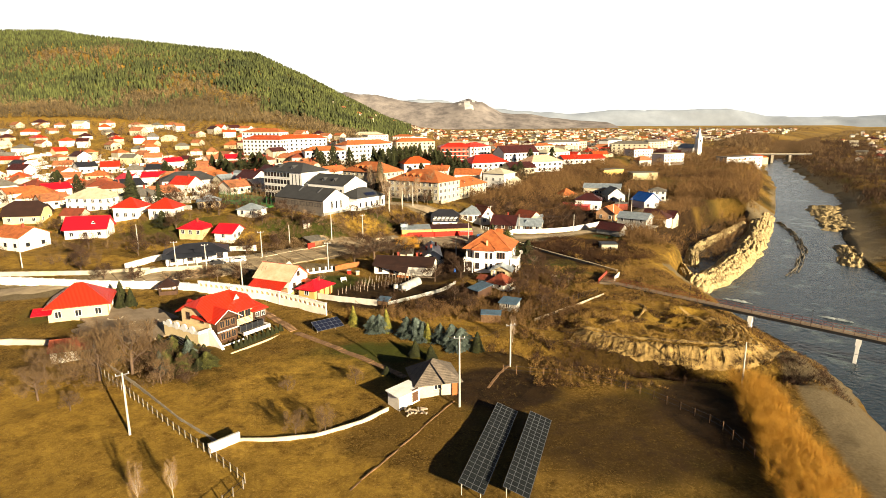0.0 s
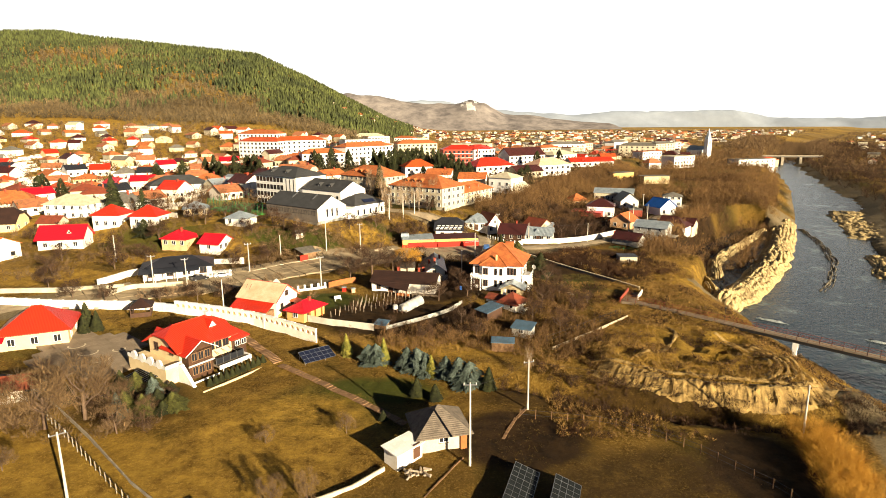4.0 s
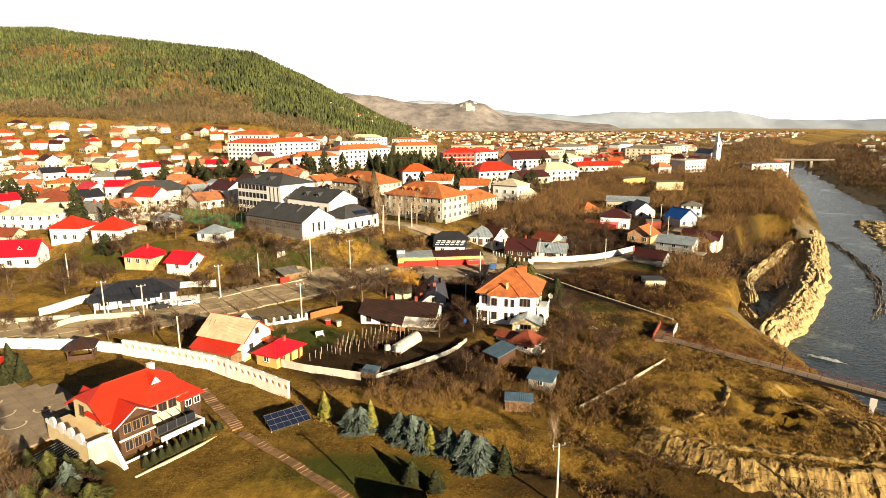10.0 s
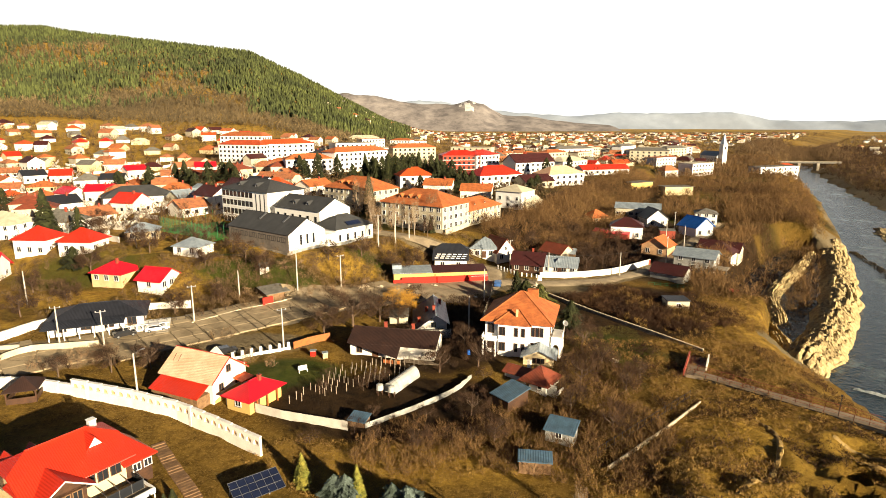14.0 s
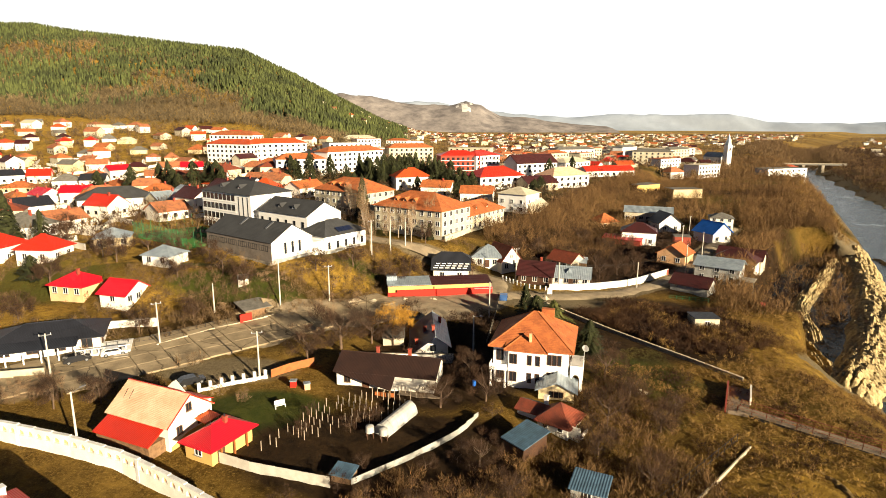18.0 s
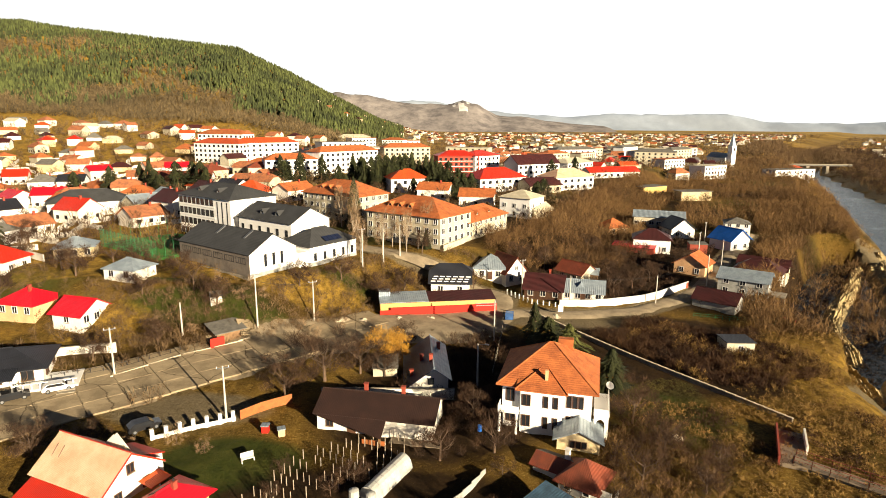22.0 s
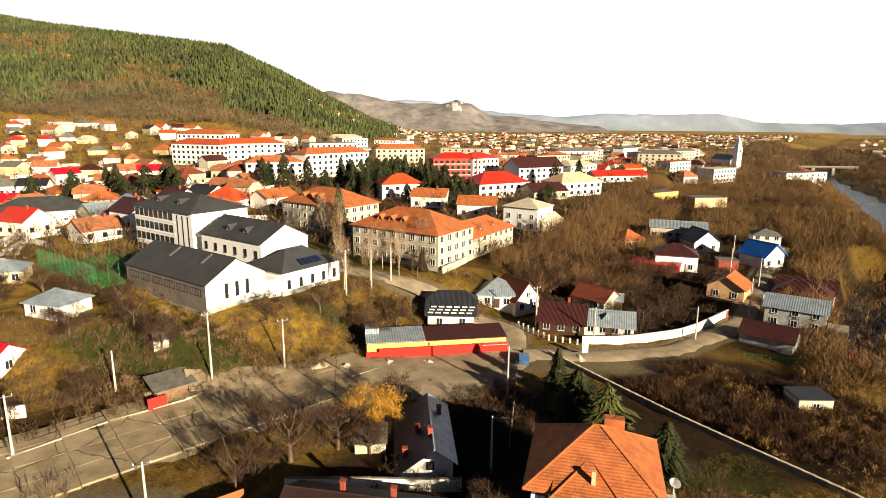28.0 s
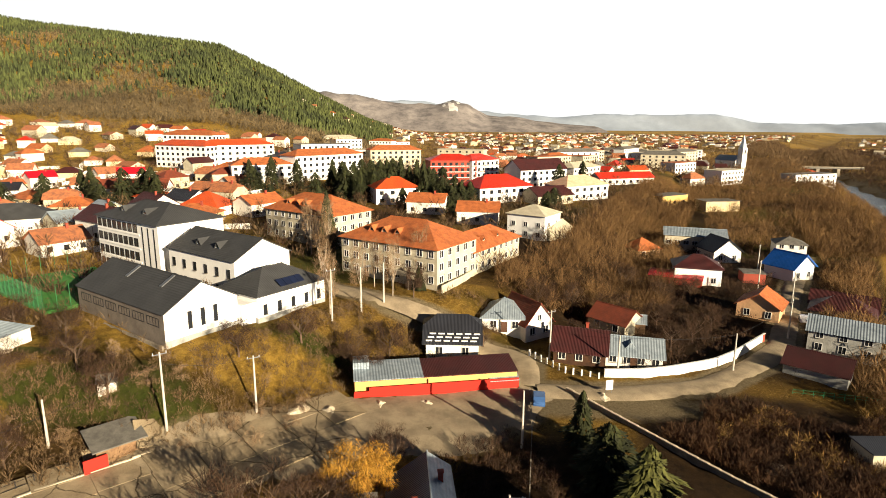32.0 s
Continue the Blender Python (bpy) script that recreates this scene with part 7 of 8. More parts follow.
def bare_tree(x, y, high, wide, sort=0, label="bare winter tree with fine brown twigs", twigs=None, bark=None, group="bare trees", scale=1.0, name="tree"):
    """A leafless tree; sort picks one of a few grown shapes, scaled to the height."""
    key = (sort, (twigs or TWIG).name, (bark or BARK).name, name)
    if key not in TREES:
        tall = {"birch": 12.0, "shrub": 3.0}.get(name, 7.0)
        w = {"birch": 2.0, "shrub": 1.8}.get(name, 3.2)
        TREES[key] = (limb_mesh("trunk", tall, w, sort + 3, 9 if name != "shrub" else 6, {"birch": 0.16, "shrub": 0.06}.get(name, 0.2)), crown_mesh("crown", tall, w, {"shrub": 1300, "birch": 1800}.get(name, 4200), 0.021, sort + 11, 0.3 if name != "shrub" else 0.1), tall, w)
    limbs, crown, tall, w = TREES[key]
    t = thing(name, label, "tree" if name != "shrub" else "shrub", x, y, (x * 37 + y * 91) % 360, group=group)
    for nm, me, m in (("trunk", limbs, bark or BARK), ("crown", crown, twigs or TWIG)):
        p = part(nm, me, m, t)
        p.scale = (wide / w, wide / w, high / tall)
    return t


def conifer_mesh(high, wide, seed, sprays=620, taper=0.75):
    """Needle sprays that reach out and droop from a stem, thick and uneven."""
    g = random.Random(seed)
    s = Shape()
    lobes = [g.uniform(0.75, 1.15) for _ in range(9)]
    broad = taper < 0.7
    for i in range(sprays):
        k = g.random() ** 1.25
        a = g.uniform(0, 6.283)
        r = (wide * (1 - k) ** taper + 0.12) * lobes[int(a / 6.284 * 9)] * g.uniform(0.8, 1.05)
        if broad:
            r *= 0.92 + 0.75 * noise.noise((math.cos(a) * 1.6, math.sin(a) * 1.6, k * 5 + seed))
        z = high * (0.03 + 0.93 * k)
        w = (0.07 if broad else 0.13 + 0.12 * (1 - k)) * wide * g.uniform(0.6, 1.2)
        c, n = math.cos(a), math.sin(a)
        lift = g.uniform(0.02, 0.09) * high
        q = g.uniform(0.35, 0.6)
        s.poly([(r * q * c, r * q * n, z + lift), (r * 0.82 * c - w * n, r * 0.82 * n + w * c, z + lift * 0.2), (r * c, r * n, z - lift * g.uniform(-0.6, 0.7)), (r * 0.82 * c + w * n, r * 0.82 * n - w * c, z + lift * 0.2)])
    return s.mesh("crown")


def conifer(x, y, high, wide, sort=0, material=None, label="dark green spruce", group="conifers"):
    m = material or SPRUCE
    key = ("conifer", sort, m.name)
    if key not in TREES:
        TREES[key] = (Shape().rod((0, 0, -0.5), (0, 0, 9.5), 0.2, 0.03, 6).mesh("trunk"), conifer_mesh(10, 2.4, sort + 5, 1100, 0.62) if m == BLUE_SPRUCE or sort > 9 else conifer_mesh(10, 2.4, sort + 5))
    t = thing("conifer", label, "tree", x, y, (x * 53 + y * 17) % 360, group=group)
    for nm, me, mm in (("trunk", TREES[key][0], BARK), ("crown", TREES[key][1], m)):
        p = part(nm, me, mm, t)
        p.scale = (wide / 2.4, wide / 2.4, high / 10)
    return t


# blue spruces and thujas beside the solar table
for i, (x, y, high) in enumerate(((-12.6, 116.4, 4.6), (-11.2, 116.0, 5.0), (-5.4, 114.2, 5.2), (-3.6, 113.2, 5.6), (-2.0, 112.4, 4.8), (1.6, 110.6, 5.2), (3.8, 109.2, 5.8), (5.6, 108.2, 5.4))):
    conifer(x, y, high * 0.8, 2.3 + 0.25 * (i * 5 % 4), i % 3, BLUE_SPRUCE, "silvery blue spruce in a garden row", "row of spruces")
for x, y, high in ((-17.2, 119.4, 4.6), (-9.8, 116.2, 5.2), (-1.0, 111.4, 4.0)):
    conifer(x, y, high, 1.3, 3, THUJA, "yellow-green thuja with a pointed top", "row of spruces")
for x, y, high, wide in ((8.8, 106.8, 4.0, 1.5), (-3.2, 104.6, 3.0, 1.4), (-0.2, 103.0, 2.8, 1.3), (-8.0, 96.6, 1.6, 0.8), (-46, 103, 4.2, 1.7), (-48.5, 101.0, 3.4, 1.8), (-44.0, 100.6, 2.6, 1.8), (-52, 104.5, 3.8, 1.6), (-70.8, 130.5, 4.4, 1.5), (-74.5, 133, 5.2, 1.8), (-72.4, 128.6, 3.6, 1.3), (-58.5, 101, 3.0, 1.4)):
    conifer(x, y, high, wide, 1, SPRUCE, "dense green garden conifer")
for k, (x, y) in enumerate(((-50.9, 107.2), (-51.7, 102.4), (-48.2, 98.4), (-45.2, 101.6), (-43.6, 104.4), (-41.2, 99.5), (-44.8, 97.4), (-48.1, 96.2), (-42.0, 97.9), (-46.5, 104.5), (-49.6, 104.8))):
    conifer(x, y, 2.0 + 0.7 * (k * 5 % 4), 1.3 + 0.35 * (k * 3 % 4), 10 + k % 3, (SPRUCE, GARDEN_GREEN, GARDEN_GREEN, BLUE_SPRUCE)[k % 4], ("dense dark evergreen shrub beside the villa", "olive green rounded shrub beside the villa", "olive green rounded shrub beside the villa", "small silvery blue spruce beside the villa")[k % 4], "villa shrubs")
for k in range(11):
    conifer(-38.3 + 0.62 * k, 106.9 + 0.92 * k, 1.7, 0.7, 2, SPRUCE, "clipped green hedge bush by the terrace", "terrace hedge")
for x, y, high, wide, m, lab in ((22.4, 178.5, 8.6, 4.8, GARDEN_GREEN, "tall dark conifer beside the villa"), (20.0, 185.0, 7.6, 4.6, SPRUCE, "tall dark conifer beside the villa"), (27.8, 172.0, 7.0, 3.8, SPRUCE, "dark thuja behind the villa"), (19.0, 193, 7.5, 2.6, SPRUCE, "olive green conifer by the stone fence"),
                                 (-26.5, 270, 15, 3.2, SPRUCE, "tall spruce before the dormitory"), (-3.0, 236.5, 5, 1.6, SPRUCE, "small dark spruce on the lane"), (-122, 232, 15, 4.2, SPRUCE, "broad dark spruce between houses"), (-108, 226, 10, 3, SPRUCE, "dark spruce by the red house"),
                                 (-98, 206, 6, 3.2, SPRUCE, "low dark conifer before the red house")):
    conifer(x, y, high, wide, 10 + int(y) % 3 if y < 230 else 1, m, lab)
for i, (x, y, high) in enumerate(((-40, 372, 14), (-34, 362, 16), (-28, 370, 18), (-22, 360, 15), (-15, 368, 19), (-8, 362, 16), (-2, 355, 17), (5, 350, 13), (8, 335, 11), (12, 342, 12), (-46, 362, 12), (-68, 380, 17), (-74, 372, 13), (-130, 352, 17), (-124, 344, 13), (-138, 360, 15), (-119, 338, 11), (62, 400, 15), (48, 345, 10), (44, 338, 9), (-150, 330, 12), (-185, 300, 12), (-160, 345, 14), (-18, 376, 18), (-25, 378, 17), (-5, 372, 18), (2, 366, 15), (-36, 378, 14), (10, 356, 13), (16, 350, 11), (-10, 340, 9), (-58, 384, 15), (-106, 350, 16), (-101, 343, 13), (-112, 356, 15), (84, 440, 14), (-204, 312, 13), (-214, 330, 12), (-96, 300, 9), (-56, 330, 10), (-31, 366, 17), (-12, 374, 19), (-20, 366, 18), (-2, 378, 17), (6, 374, 15), (-42, 382, 16), (-32, 290, 16), (-38, 384, 15), (0, 362, 16), (-16, 356, 13), (-27, 356, 14), (-148, 352, 15), (-118, 352, 16), (-80, 388, 14))):
    conifer(x, y, high * 0.86, 4.4 + 2.2 * (i * 7 % 5) / 5, 10 + i % 4, SPRUCE, "tall dark spruce among the town houses", "town conifers")

# golden willows
for k, (x, y, high, wide) in enumerate(((-9.8, 182.0, 6.2, 3.7), (-7.4, 183.0, 5.0, 2.8))):
    t = thing("willow", "weeping willow with golden bare twigs", "tree", x, y, 30 * k, group="golden willows")
    part("trunk", limb_mesh("trunk", high, wide * 0.7, 60 + k, 7, 0.16), BARK, t)
    part("crown", crown_mesh("crown", high, wide, 3600, 0.035, 80 + k, 0.35, 0.75, 0.6, 40), GOLD_TWIG, t)
rng = random.Random(8)
hedge = []
for k in range(520):
    u = rng.random() ** 1.1
    x, y = 46.2 + 9 * u + rng.uniform(-4.4, 4.4) * (1.1 - 0.5 * u), 56 + 38 * u + rng.uniform(-2.5, 2.5)
    hedge.append((x, y, h(x, y), rng.uniform(1.6, 4.6), rng.uniform(0.8, 1.5)))
brush("willow_thicket", "dense golden willow thicket on the river bank", GOLD_TWIG, hedge, 150, 0.012, 3, 0.1, 1.3, 0.1)

# single bare trees
for i, (x, y, high, wide) in enumerate(((-63, 86, 6, 3), (-57, 93, 9.5, 5.2), (-53, 96, 9.5, 5.0), (-60, 98, 7, 3.6), (-49.5, 97.5, 6, 3), (-67, 94, 6, 3), (-19.4, 76.6, 4.2, 1.6), (-15.2, 77.2, 4.4, 1.5), (-46, 92, 4.5, 2.2), (-24, 90, 2.6, 1.2), (-13, 93, 3.2, 1.4), (-56, 83, 3.2, 1.5), (-70, 84, 5, 2.6), (-44, 97, 3.4, 1.6),
                                         (-18.8, 174, 9.0, 5.2), (-13.3, 176.8, 6.5, 4), (-24.2, 168.9, 6.5, 3.8), (-9, 175.5, 5, 3), (-6, 188, 5, 2.8), (27.5, 160, 7, 3.4), (29.5, 153, 6, 3), (24, 146, 6.5, 3.2), (21, 139, 5.5, 2.8), (26, 133, 5, 2.8), (5, 137, 5, 2.6), (0, 152, 5, 3), (7, 152, 5.5, 3), (5, 161, 5, 2.6), (32, 146, 5, 2.6), (36, 151, 4, 2),
                                         (8, 130, 4.5, 2.4), (-3, 128, 3.5, 2), (-66, 148, 4, 2), (-58, 150, 4.5, 2.4), (-52, 152, 5, 2.6), (-45, 153, 4, 2.2), (-79, 148, 5, 2.4), (-88, 150, 5, 2.6), (-99, 158, 5.5, 3), (-106, 170, 6, 3.2), (-92, 176, 6, 3.2), (-60, 180, 5, 2.8), (-52, 187, 5, 2.6), (-44, 196, 6, 3), (-60, 199, 5.5, 3), (-50, 200, 6, 3), (-78, 207, 7, 3.6), (-92, 203, 6.5, 3.4), (-100, 222, 7, 3.6), (-74, 215, 6, 3.2), (-84, 212, 7, 3.4), (-66, 212, 6, 3), (-56, 208, 5.5, 2.8), (-30, 207, 5.5, 3), (-22, 214, 6, 3.2), (-14, 214, 6, 3.4), (-8, 218, 6.5, 3.4), (-11, 211, 5, 2.8),
                                         (9, 224, 5, 2.6), (28, 226, 5.5, 2.8), (44, 224, 6, 3.2), (50, 228, 6, 3), (46, 236, 6, 3), (57, 235, 5.5, 3), (38, 240, 6.5, 3.4), (30, 243, 7, 3.6), (22, 240, 7, 3.4), (53, 252, 6, 3), (62, 256, 6, 3), (76, 256, 5, 2.6), (48, 262, 7, 3.6), (-4, 232, 7, 2.6), (-40, 236, 8, 3), (-110, 240, 7, 3.6), (-96, 240, 7, 3.4), (-128, 212, 6.5, 3.4), (-88, 186, 5.5, 3), (-112, 184, 5.5, 2.8), (-100, 192, 6, 3), (-134, 206, 6, 3))):
    bare_tree(x, y, high, wide, i % 5, twigs=TOWN_TWIG if i < 14 else None)
for i, (x, y, high) in enumerate(((-18.6, 222.5, 12), (-14, 229, 12), (-8, 232, 12), (-21, 231, 13), (-25, 262, 15), (-30, 266, 14), (-12, 238, 11), (-34, 60.5, 6.5), (-30.6, 62, 6), (16.5, 113, 6), (-2.5, 240, 13))):
    bare_tree(x, y, high, high * 0.13, i % 3, "slender birch with pale bark and bare crown", PALE_TWIG, BIRCH, "birches", name="birch")
for i in range(70):
    a = random.Random(i + 500)
    x, y = ((a.uniform(-62, -42), a.uniform(92, 104)), (a.uniform(-74, -30), a.uniform(150, 158)), (a.uniform(-20, 8), a.uniform(126, 150)), (a.uniform(-66, -16), a.uniform(190, 206)))[i % 4]
    bare_tree(x, y, a.uniform(1.6, 3.0), a.uniform(1.0, 1.8), i % 4, "low bare garden shrub with brown twigs", (TWIG, PALE_TWIG)[i % 2], BARK, "garden shrubs", name="shrub")


# ---- thickets ----
def scatter(n, seed, x0, x1, y0, y1, keep, high, wide):
    g = random.Random(seed)
    out = []
    for _ in range(n * 12):
        x, y = g.uniform(x0, x1), g.uniform(y0, y1)
        if keep(x, y, g):
            out.append((x, y, h(x, y) - 0.1, g.uniform(*high), g.uniform(*wide)))
            if len(out) == n:
                break
    return out


def in_oval(cx, cy, rx, ry):
    return lambda x, y, g: math.hypot((x - cx) / rx, (y - cy) / ry) < 0.75 + 0.4 * noise.noise((x * 0.08, y * 0.08, 1))


def clear(x, y):
    """Off the roads and the houses of the plan."""
    return min(abs(side(x, y, q)[0]) for q in (ROAD_A, ROAD_B, ROAD_C)) > 5.5


HOMES = [(o.location.x, o.location.y + 3) for o in scene.collection.objects if o.parent is None and o.get("category") in ("house", "shed", "cottage", "hall", "garage")]


def plot_clear(x, y, gap=7.5):
    """Away from the houses that stand so far."""
    return all((x - a) ** 2 + (y - b) ** 2 > gap * gap for a, b in HOMES)


brush("scrub_field", "rank brown scrub on the waste ground", SCRUB, scatter(1700, 1, 24, 76, 166, 210, lambda x, y, g: in_oval(50, 188, 23, 20)(x, y, g) and clear(x, y) and side(x, y, ((20, 207), (29, 194), (46, 171), (52, 162)))[0] > 1.5, (0.8, 2.4), (0.7, 1.5)), 46, 0.04, 1)
brush("golden_tufts", "golden dry weeds among the scrub", REED, scatter(480, 31, 24, 84, 160, 214, lambda x, y, g: (in_oval(56, 186, 24, 22)(x, y, g)) and noise.noise((x * 0.13, y * 0.13, 8)) > 0.02 and clear(x, y) and side(x, y, ((20, 207), (29, 194), (46, 171), (52, 162)))[0] > 1.5, (0.9, 2.4), (0.5, 1.1)), 34, 0.04, 31, lean=1.3)
brush("bank_scrub", "brown brambles on the school bank", TOWN_TWIG, scatter(1100, 2, -72, 14, 184, 236, lambda x, y, g: -17 < side(x, y, TERRACE)[0] < -1 and clear(x, y), (0.7, 2.4), (0.7, 1.5)), 40, 0.04, 2)
brush("garden_scrub", "tangled russet garden scrub", RIVER_TWIG, scatter(950, 3, -14, 40, 104, 160, lambda x, y, g: (in_oval(16, 132, 20, 17)(x, y, g) or in_oval(-4, 128, 12, 8)(x, y, g) or in_oval(28, 150, 9, 14)(x, y, g)), (0.8, 2.6), (0.7, 1.4)), 44, 0.04, 3)
brush("garden_scrub", "dark brown scrub between the houses", TWIG, scatter(650, 4, -12, 30, 150, 204, lambda x, y, g: in_oval(6, 176, 15, 24)(x, y, g) and clear(x, y), (0.6, 2.2), (0.6, 1.3)), 44, 0.04, 4)
brush("stream_scrub", "dark brush along the ditch", TWIG, scatter(420, 5, 4, 74, 80, 118, lambda x, y, g: abs(side(x, y, STREAM)[0]) < 5, (0.8, 2.2), (0.6, 1.2)), 40, 0.04, 5)
brush("slope_woods", "dense brown scrub woods on the town slope", RIVER_TWIG, scatter(2600, 6, 14, 150, 240, 460, lambda x, y, g: -24 < side(x, y, TERRACE)[0] < 6 and clear(x, y) and g.random() < 1.1 - y / 700, (2.5, 6.0), (1.2, 2.4)), 60, 0.045, 6)
brush("yard_scrub", "dark scrub among the riverside cottages", TWIG, scatter(1500, 14, 34, 118, 214, 320, lambda x, y, g: side(x, y, BANK)[0] > 14 and side(x, y, TERRACE)[0] < -6 and clear(x, y), (0.8, 3.2), (0.7, 1.7)), 44, 0.05, 14)
brush("left_scrub", "brown scrub and saplings on the left slope", TOWN_TWIG, scatter(700, 15, -150, -42, 164, 232, lambda x, y, g: noise.noise((x * 0.07, y * 0.07, 3)) > -0.05 and clear(x, y), (0.8, 3.0), (0.7, 1.6)), 44, 0.045, 15)
brush("villa_scrub", "brown shrubs round the villa garden", TOWN_TWIG, scatter(110, 16, -72, -38, 84, 106, lambda x, y, g: in_oval(-52, 97, 14, 10)(x, y, g), (0.8, 2.6), (0.7, 1.6)), 44, 0.04, 16)
brush("riverside_woods", "brown leafless riverside woods", RIVER_TWIG, scatter(2900, 7, 70, 420, 215, 740, lambda x, y, g: 8 < side(x, y, BANK)[0] < 20 + 0.17 * y and (side(x, y, ROAD_C)[0] < -12 or y > 310) and clear(x, y), (3.0, 7.5), (1.4, 3.0)), 56, 0.065, 7)
brush("riverside_thicket", "dense russet thicket between the cottages and the river", RIVER_TWIG, scatter(2600, 47, 66, 235, 196, 420, lambda x, y, g: 9 < side(x, y, BANK)[0] < 46 and abs(side(x, y, BERM)[0]) > 8 and abs(side(x, y, CREEK)[0]) > 9 and abs(side(x, y, CHANNEL)[0]) > 9 and clear(x, y) and plot_clear(x, y) and noise.noise((x * 0.05, y * 0.05, 14)) > -0.25, (2.0, 6.0), (1.0, 2.2)), 44, 0.055, 47)
brush("golden_riverside_woods", "ochre willow scrub by the river", REED, scatter(260, 17, 70, 300, 205, 480, lambda x, y, g: 5 < side(x, y, BANK)[0] < 26 and abs(side(x, y, CREEK)[0]) > 9 and abs(side(x, y, CHANNEL)[0]) > 9, (2.0, 6.0), (1.2, 2.4)), 46, 0.07, 17)
brush("far_bank_woods", "dark leafless woods on the far bank", TWIG, scatter(2600, 8, 150, 900, 190, 1250, lambda x, y, g: 6 < -side(x, y, FAR_BANK)[0] < 110 and y > 330 - (x - 200) * 0.2, (3.0, 9.0), (1.6, 3.4)), 42, 0.11, 8)
brush("far_bank_scrub", "low scrub on the far river flats", SCRUB, scatter(500, 9, 140, 320, 60, 420, lambda x, y, g: 14 < -side(x, y, FAR_BANK)[0] < 90, (0.8, 2.5), (0.8, 1.8)), 36, 0.06, 9)
brush("meadow_grass", "tussocks of dry golden grass on the meadow", REED, scatter(7500, 10, 18, 86, 92, 168, lambda x, y, g: side(x, y, BANK)[0] > 3 and abs(side(x, y, STREAM)[0]) > 4 and not in_oval(30, 150, 9, 14)(x, y, g) and noise.noise((x * 0.09, y * 0.09, 4)) > -0.22, (0.45, 1.15), (0.4, 0.9)), 15, 0.06, 10, lean=1.4)
brush("meadow_weeds", "low brown weeds on the rough meadow", SCRUB, scatter(3600, 35, 18, 88, 92, 166, lambda x, y, g: side(x, y, BANK)[0] > 3 and noise.noise((x * 0.16, y * 0.16, 6)) > 0.0, (0.5, 1.3), (0.4, 0.9)), 18, 0.055, 35, lean=1.2)
brush("bank_grass", "dry golden grass on the river bank", REED, scatter(1800, 11, 40, 130, 160, 260, lambda x, y, g: 4 < side(x, y, BANK)[0] < 34 and abs(side(x, y, BERM)[0]) > 6 and clear(x, y), (0.5, 1.6), (0.5, 1.1)), 22, 0.05, 11, lean=1.3)
brush("villa_lawn_grass", "rough olive and straw grass on the villa lawn", LAWN_TUFT, scatter(5200, 33, 14, 56, 138, 200, lambda x, y, g: side(x, y, ((20, 207), (29, 194), (46, 171), (52, 162)))[0] < -0.8 and (in_oval(36, 162, 14, 20)(x, y, g)), (0.18, 0.5), (0.3, 0.8)), 12, 0.045, 33, lean=1.5)
brush("verge_grass", "rough dry grass between plots", REED, scatter(1500, 12, -34, 30, 104, 140, lambda x, y, g: in_oval(-8, 124, 26, 9)(x, y, g), (0.35, 0.9), (0.35, 0.8)), 14, 0.04, 12, lean=1.4)
brush("lawn_tussocks", "short dry tufts in the orchard grass", DRY_TUFT, scatter(6500, 13, -95, 45, 52, 104, lambda x, y, g: noise.noise((x * 0.12, y * 0.12, 9)) > -0.1, (0.12, 0.32), (0.3, 0.8)), 8, 0.04, 13, lean=1.6)

# ---- apartment blocks and large town buildings ----
def block(name, label, x, y, turn, w, d, storeys, kind="hip", up=2.6, wall=None, roof=None, cols=8, side_cols=4, band=None, category="apartment block", lift=2.9, z=None):
    """A town block; its windows are dark recessed panes in pale frames."""
    t = house(name, label, x, y, turn, w, d, storeys * lift + 0.7, up, kind, "x", wall or CLEAN, roof or TERRA, 0.5, category=category, gutter=False, down=4.0, z=z)
    fr = shared(("tw", 1.5), lambda: Shape().box(-0.75, -0.06, 0, 0.75, 0.02, 1.45).mesh("window"))
    for j in range(storeys):
        zz = 1.0 + lift * j
        for i in range(cols):
            part("window", fr, GLASS, t, "", (w * ((i + 0.5) / cols - 0.5), -0.02, zz))
        for i in range(side_cols):
            part("window", fr, GLASS, t, "", (w / 2 + 0.02, d * (i + 0.5) / side_cols, zz), 90)
        if band:
            part("band", Shape().box(-w / 2 - 0.03, -0.05, zz - 0.5, w / 2 + 0.03, 0, zz - 0.2), band, t)
    return t


block("apartment_block", "white four-storey block with orange tiled roof", -75.5, 394, 24, 27, 12, 3, roof=TERRA, cols=8)
block("apartment_block", "long white block with a brownish orange roof", -49, 423, 50, 44, 12, 4, roof=TERRA, cols=12)
block("apartment_block", "white apartment block with red roof", -134, 448, -24, 36, 12, 4, roof=ORANGE_TIN, cols=10)
block("apartment_block", "white apartment block with orange roof", -104, 456, 40, 40, 12, 4, roof=ORANGE_TIN, cols=10)
block("apartment_block", "white block with a flat roof behind the others", -62, 492, 35, 34, 12, 4, "flat", 0.5, roof=FELT, cols=9)
block("apartment_block", "white apartment block with terracotta roof", -150, 500, -20, 38, 12, 4, roof=TERRA, cols=10)
block("apartment_block", "cream block with a terracotta roof", -20, 505, 20, 34, 12, 4, roof=TERRA, cols=9, wall=PALE)
block("hospital", "red and white four-storey town building with red roof", 13, 420, 10, 24, 14, 4, roof=RED_TIN, wall=BRICK_RED, cols=8, band=FRAME, category="hotel")
block("hospital_wing", "pink and white wing with a red hipped roof", 30, 428, 45, 22, 14, 4, roof=RED_TIN, wall=CLEAN, cols=6, band=PLASTER_RED, category="hotel")
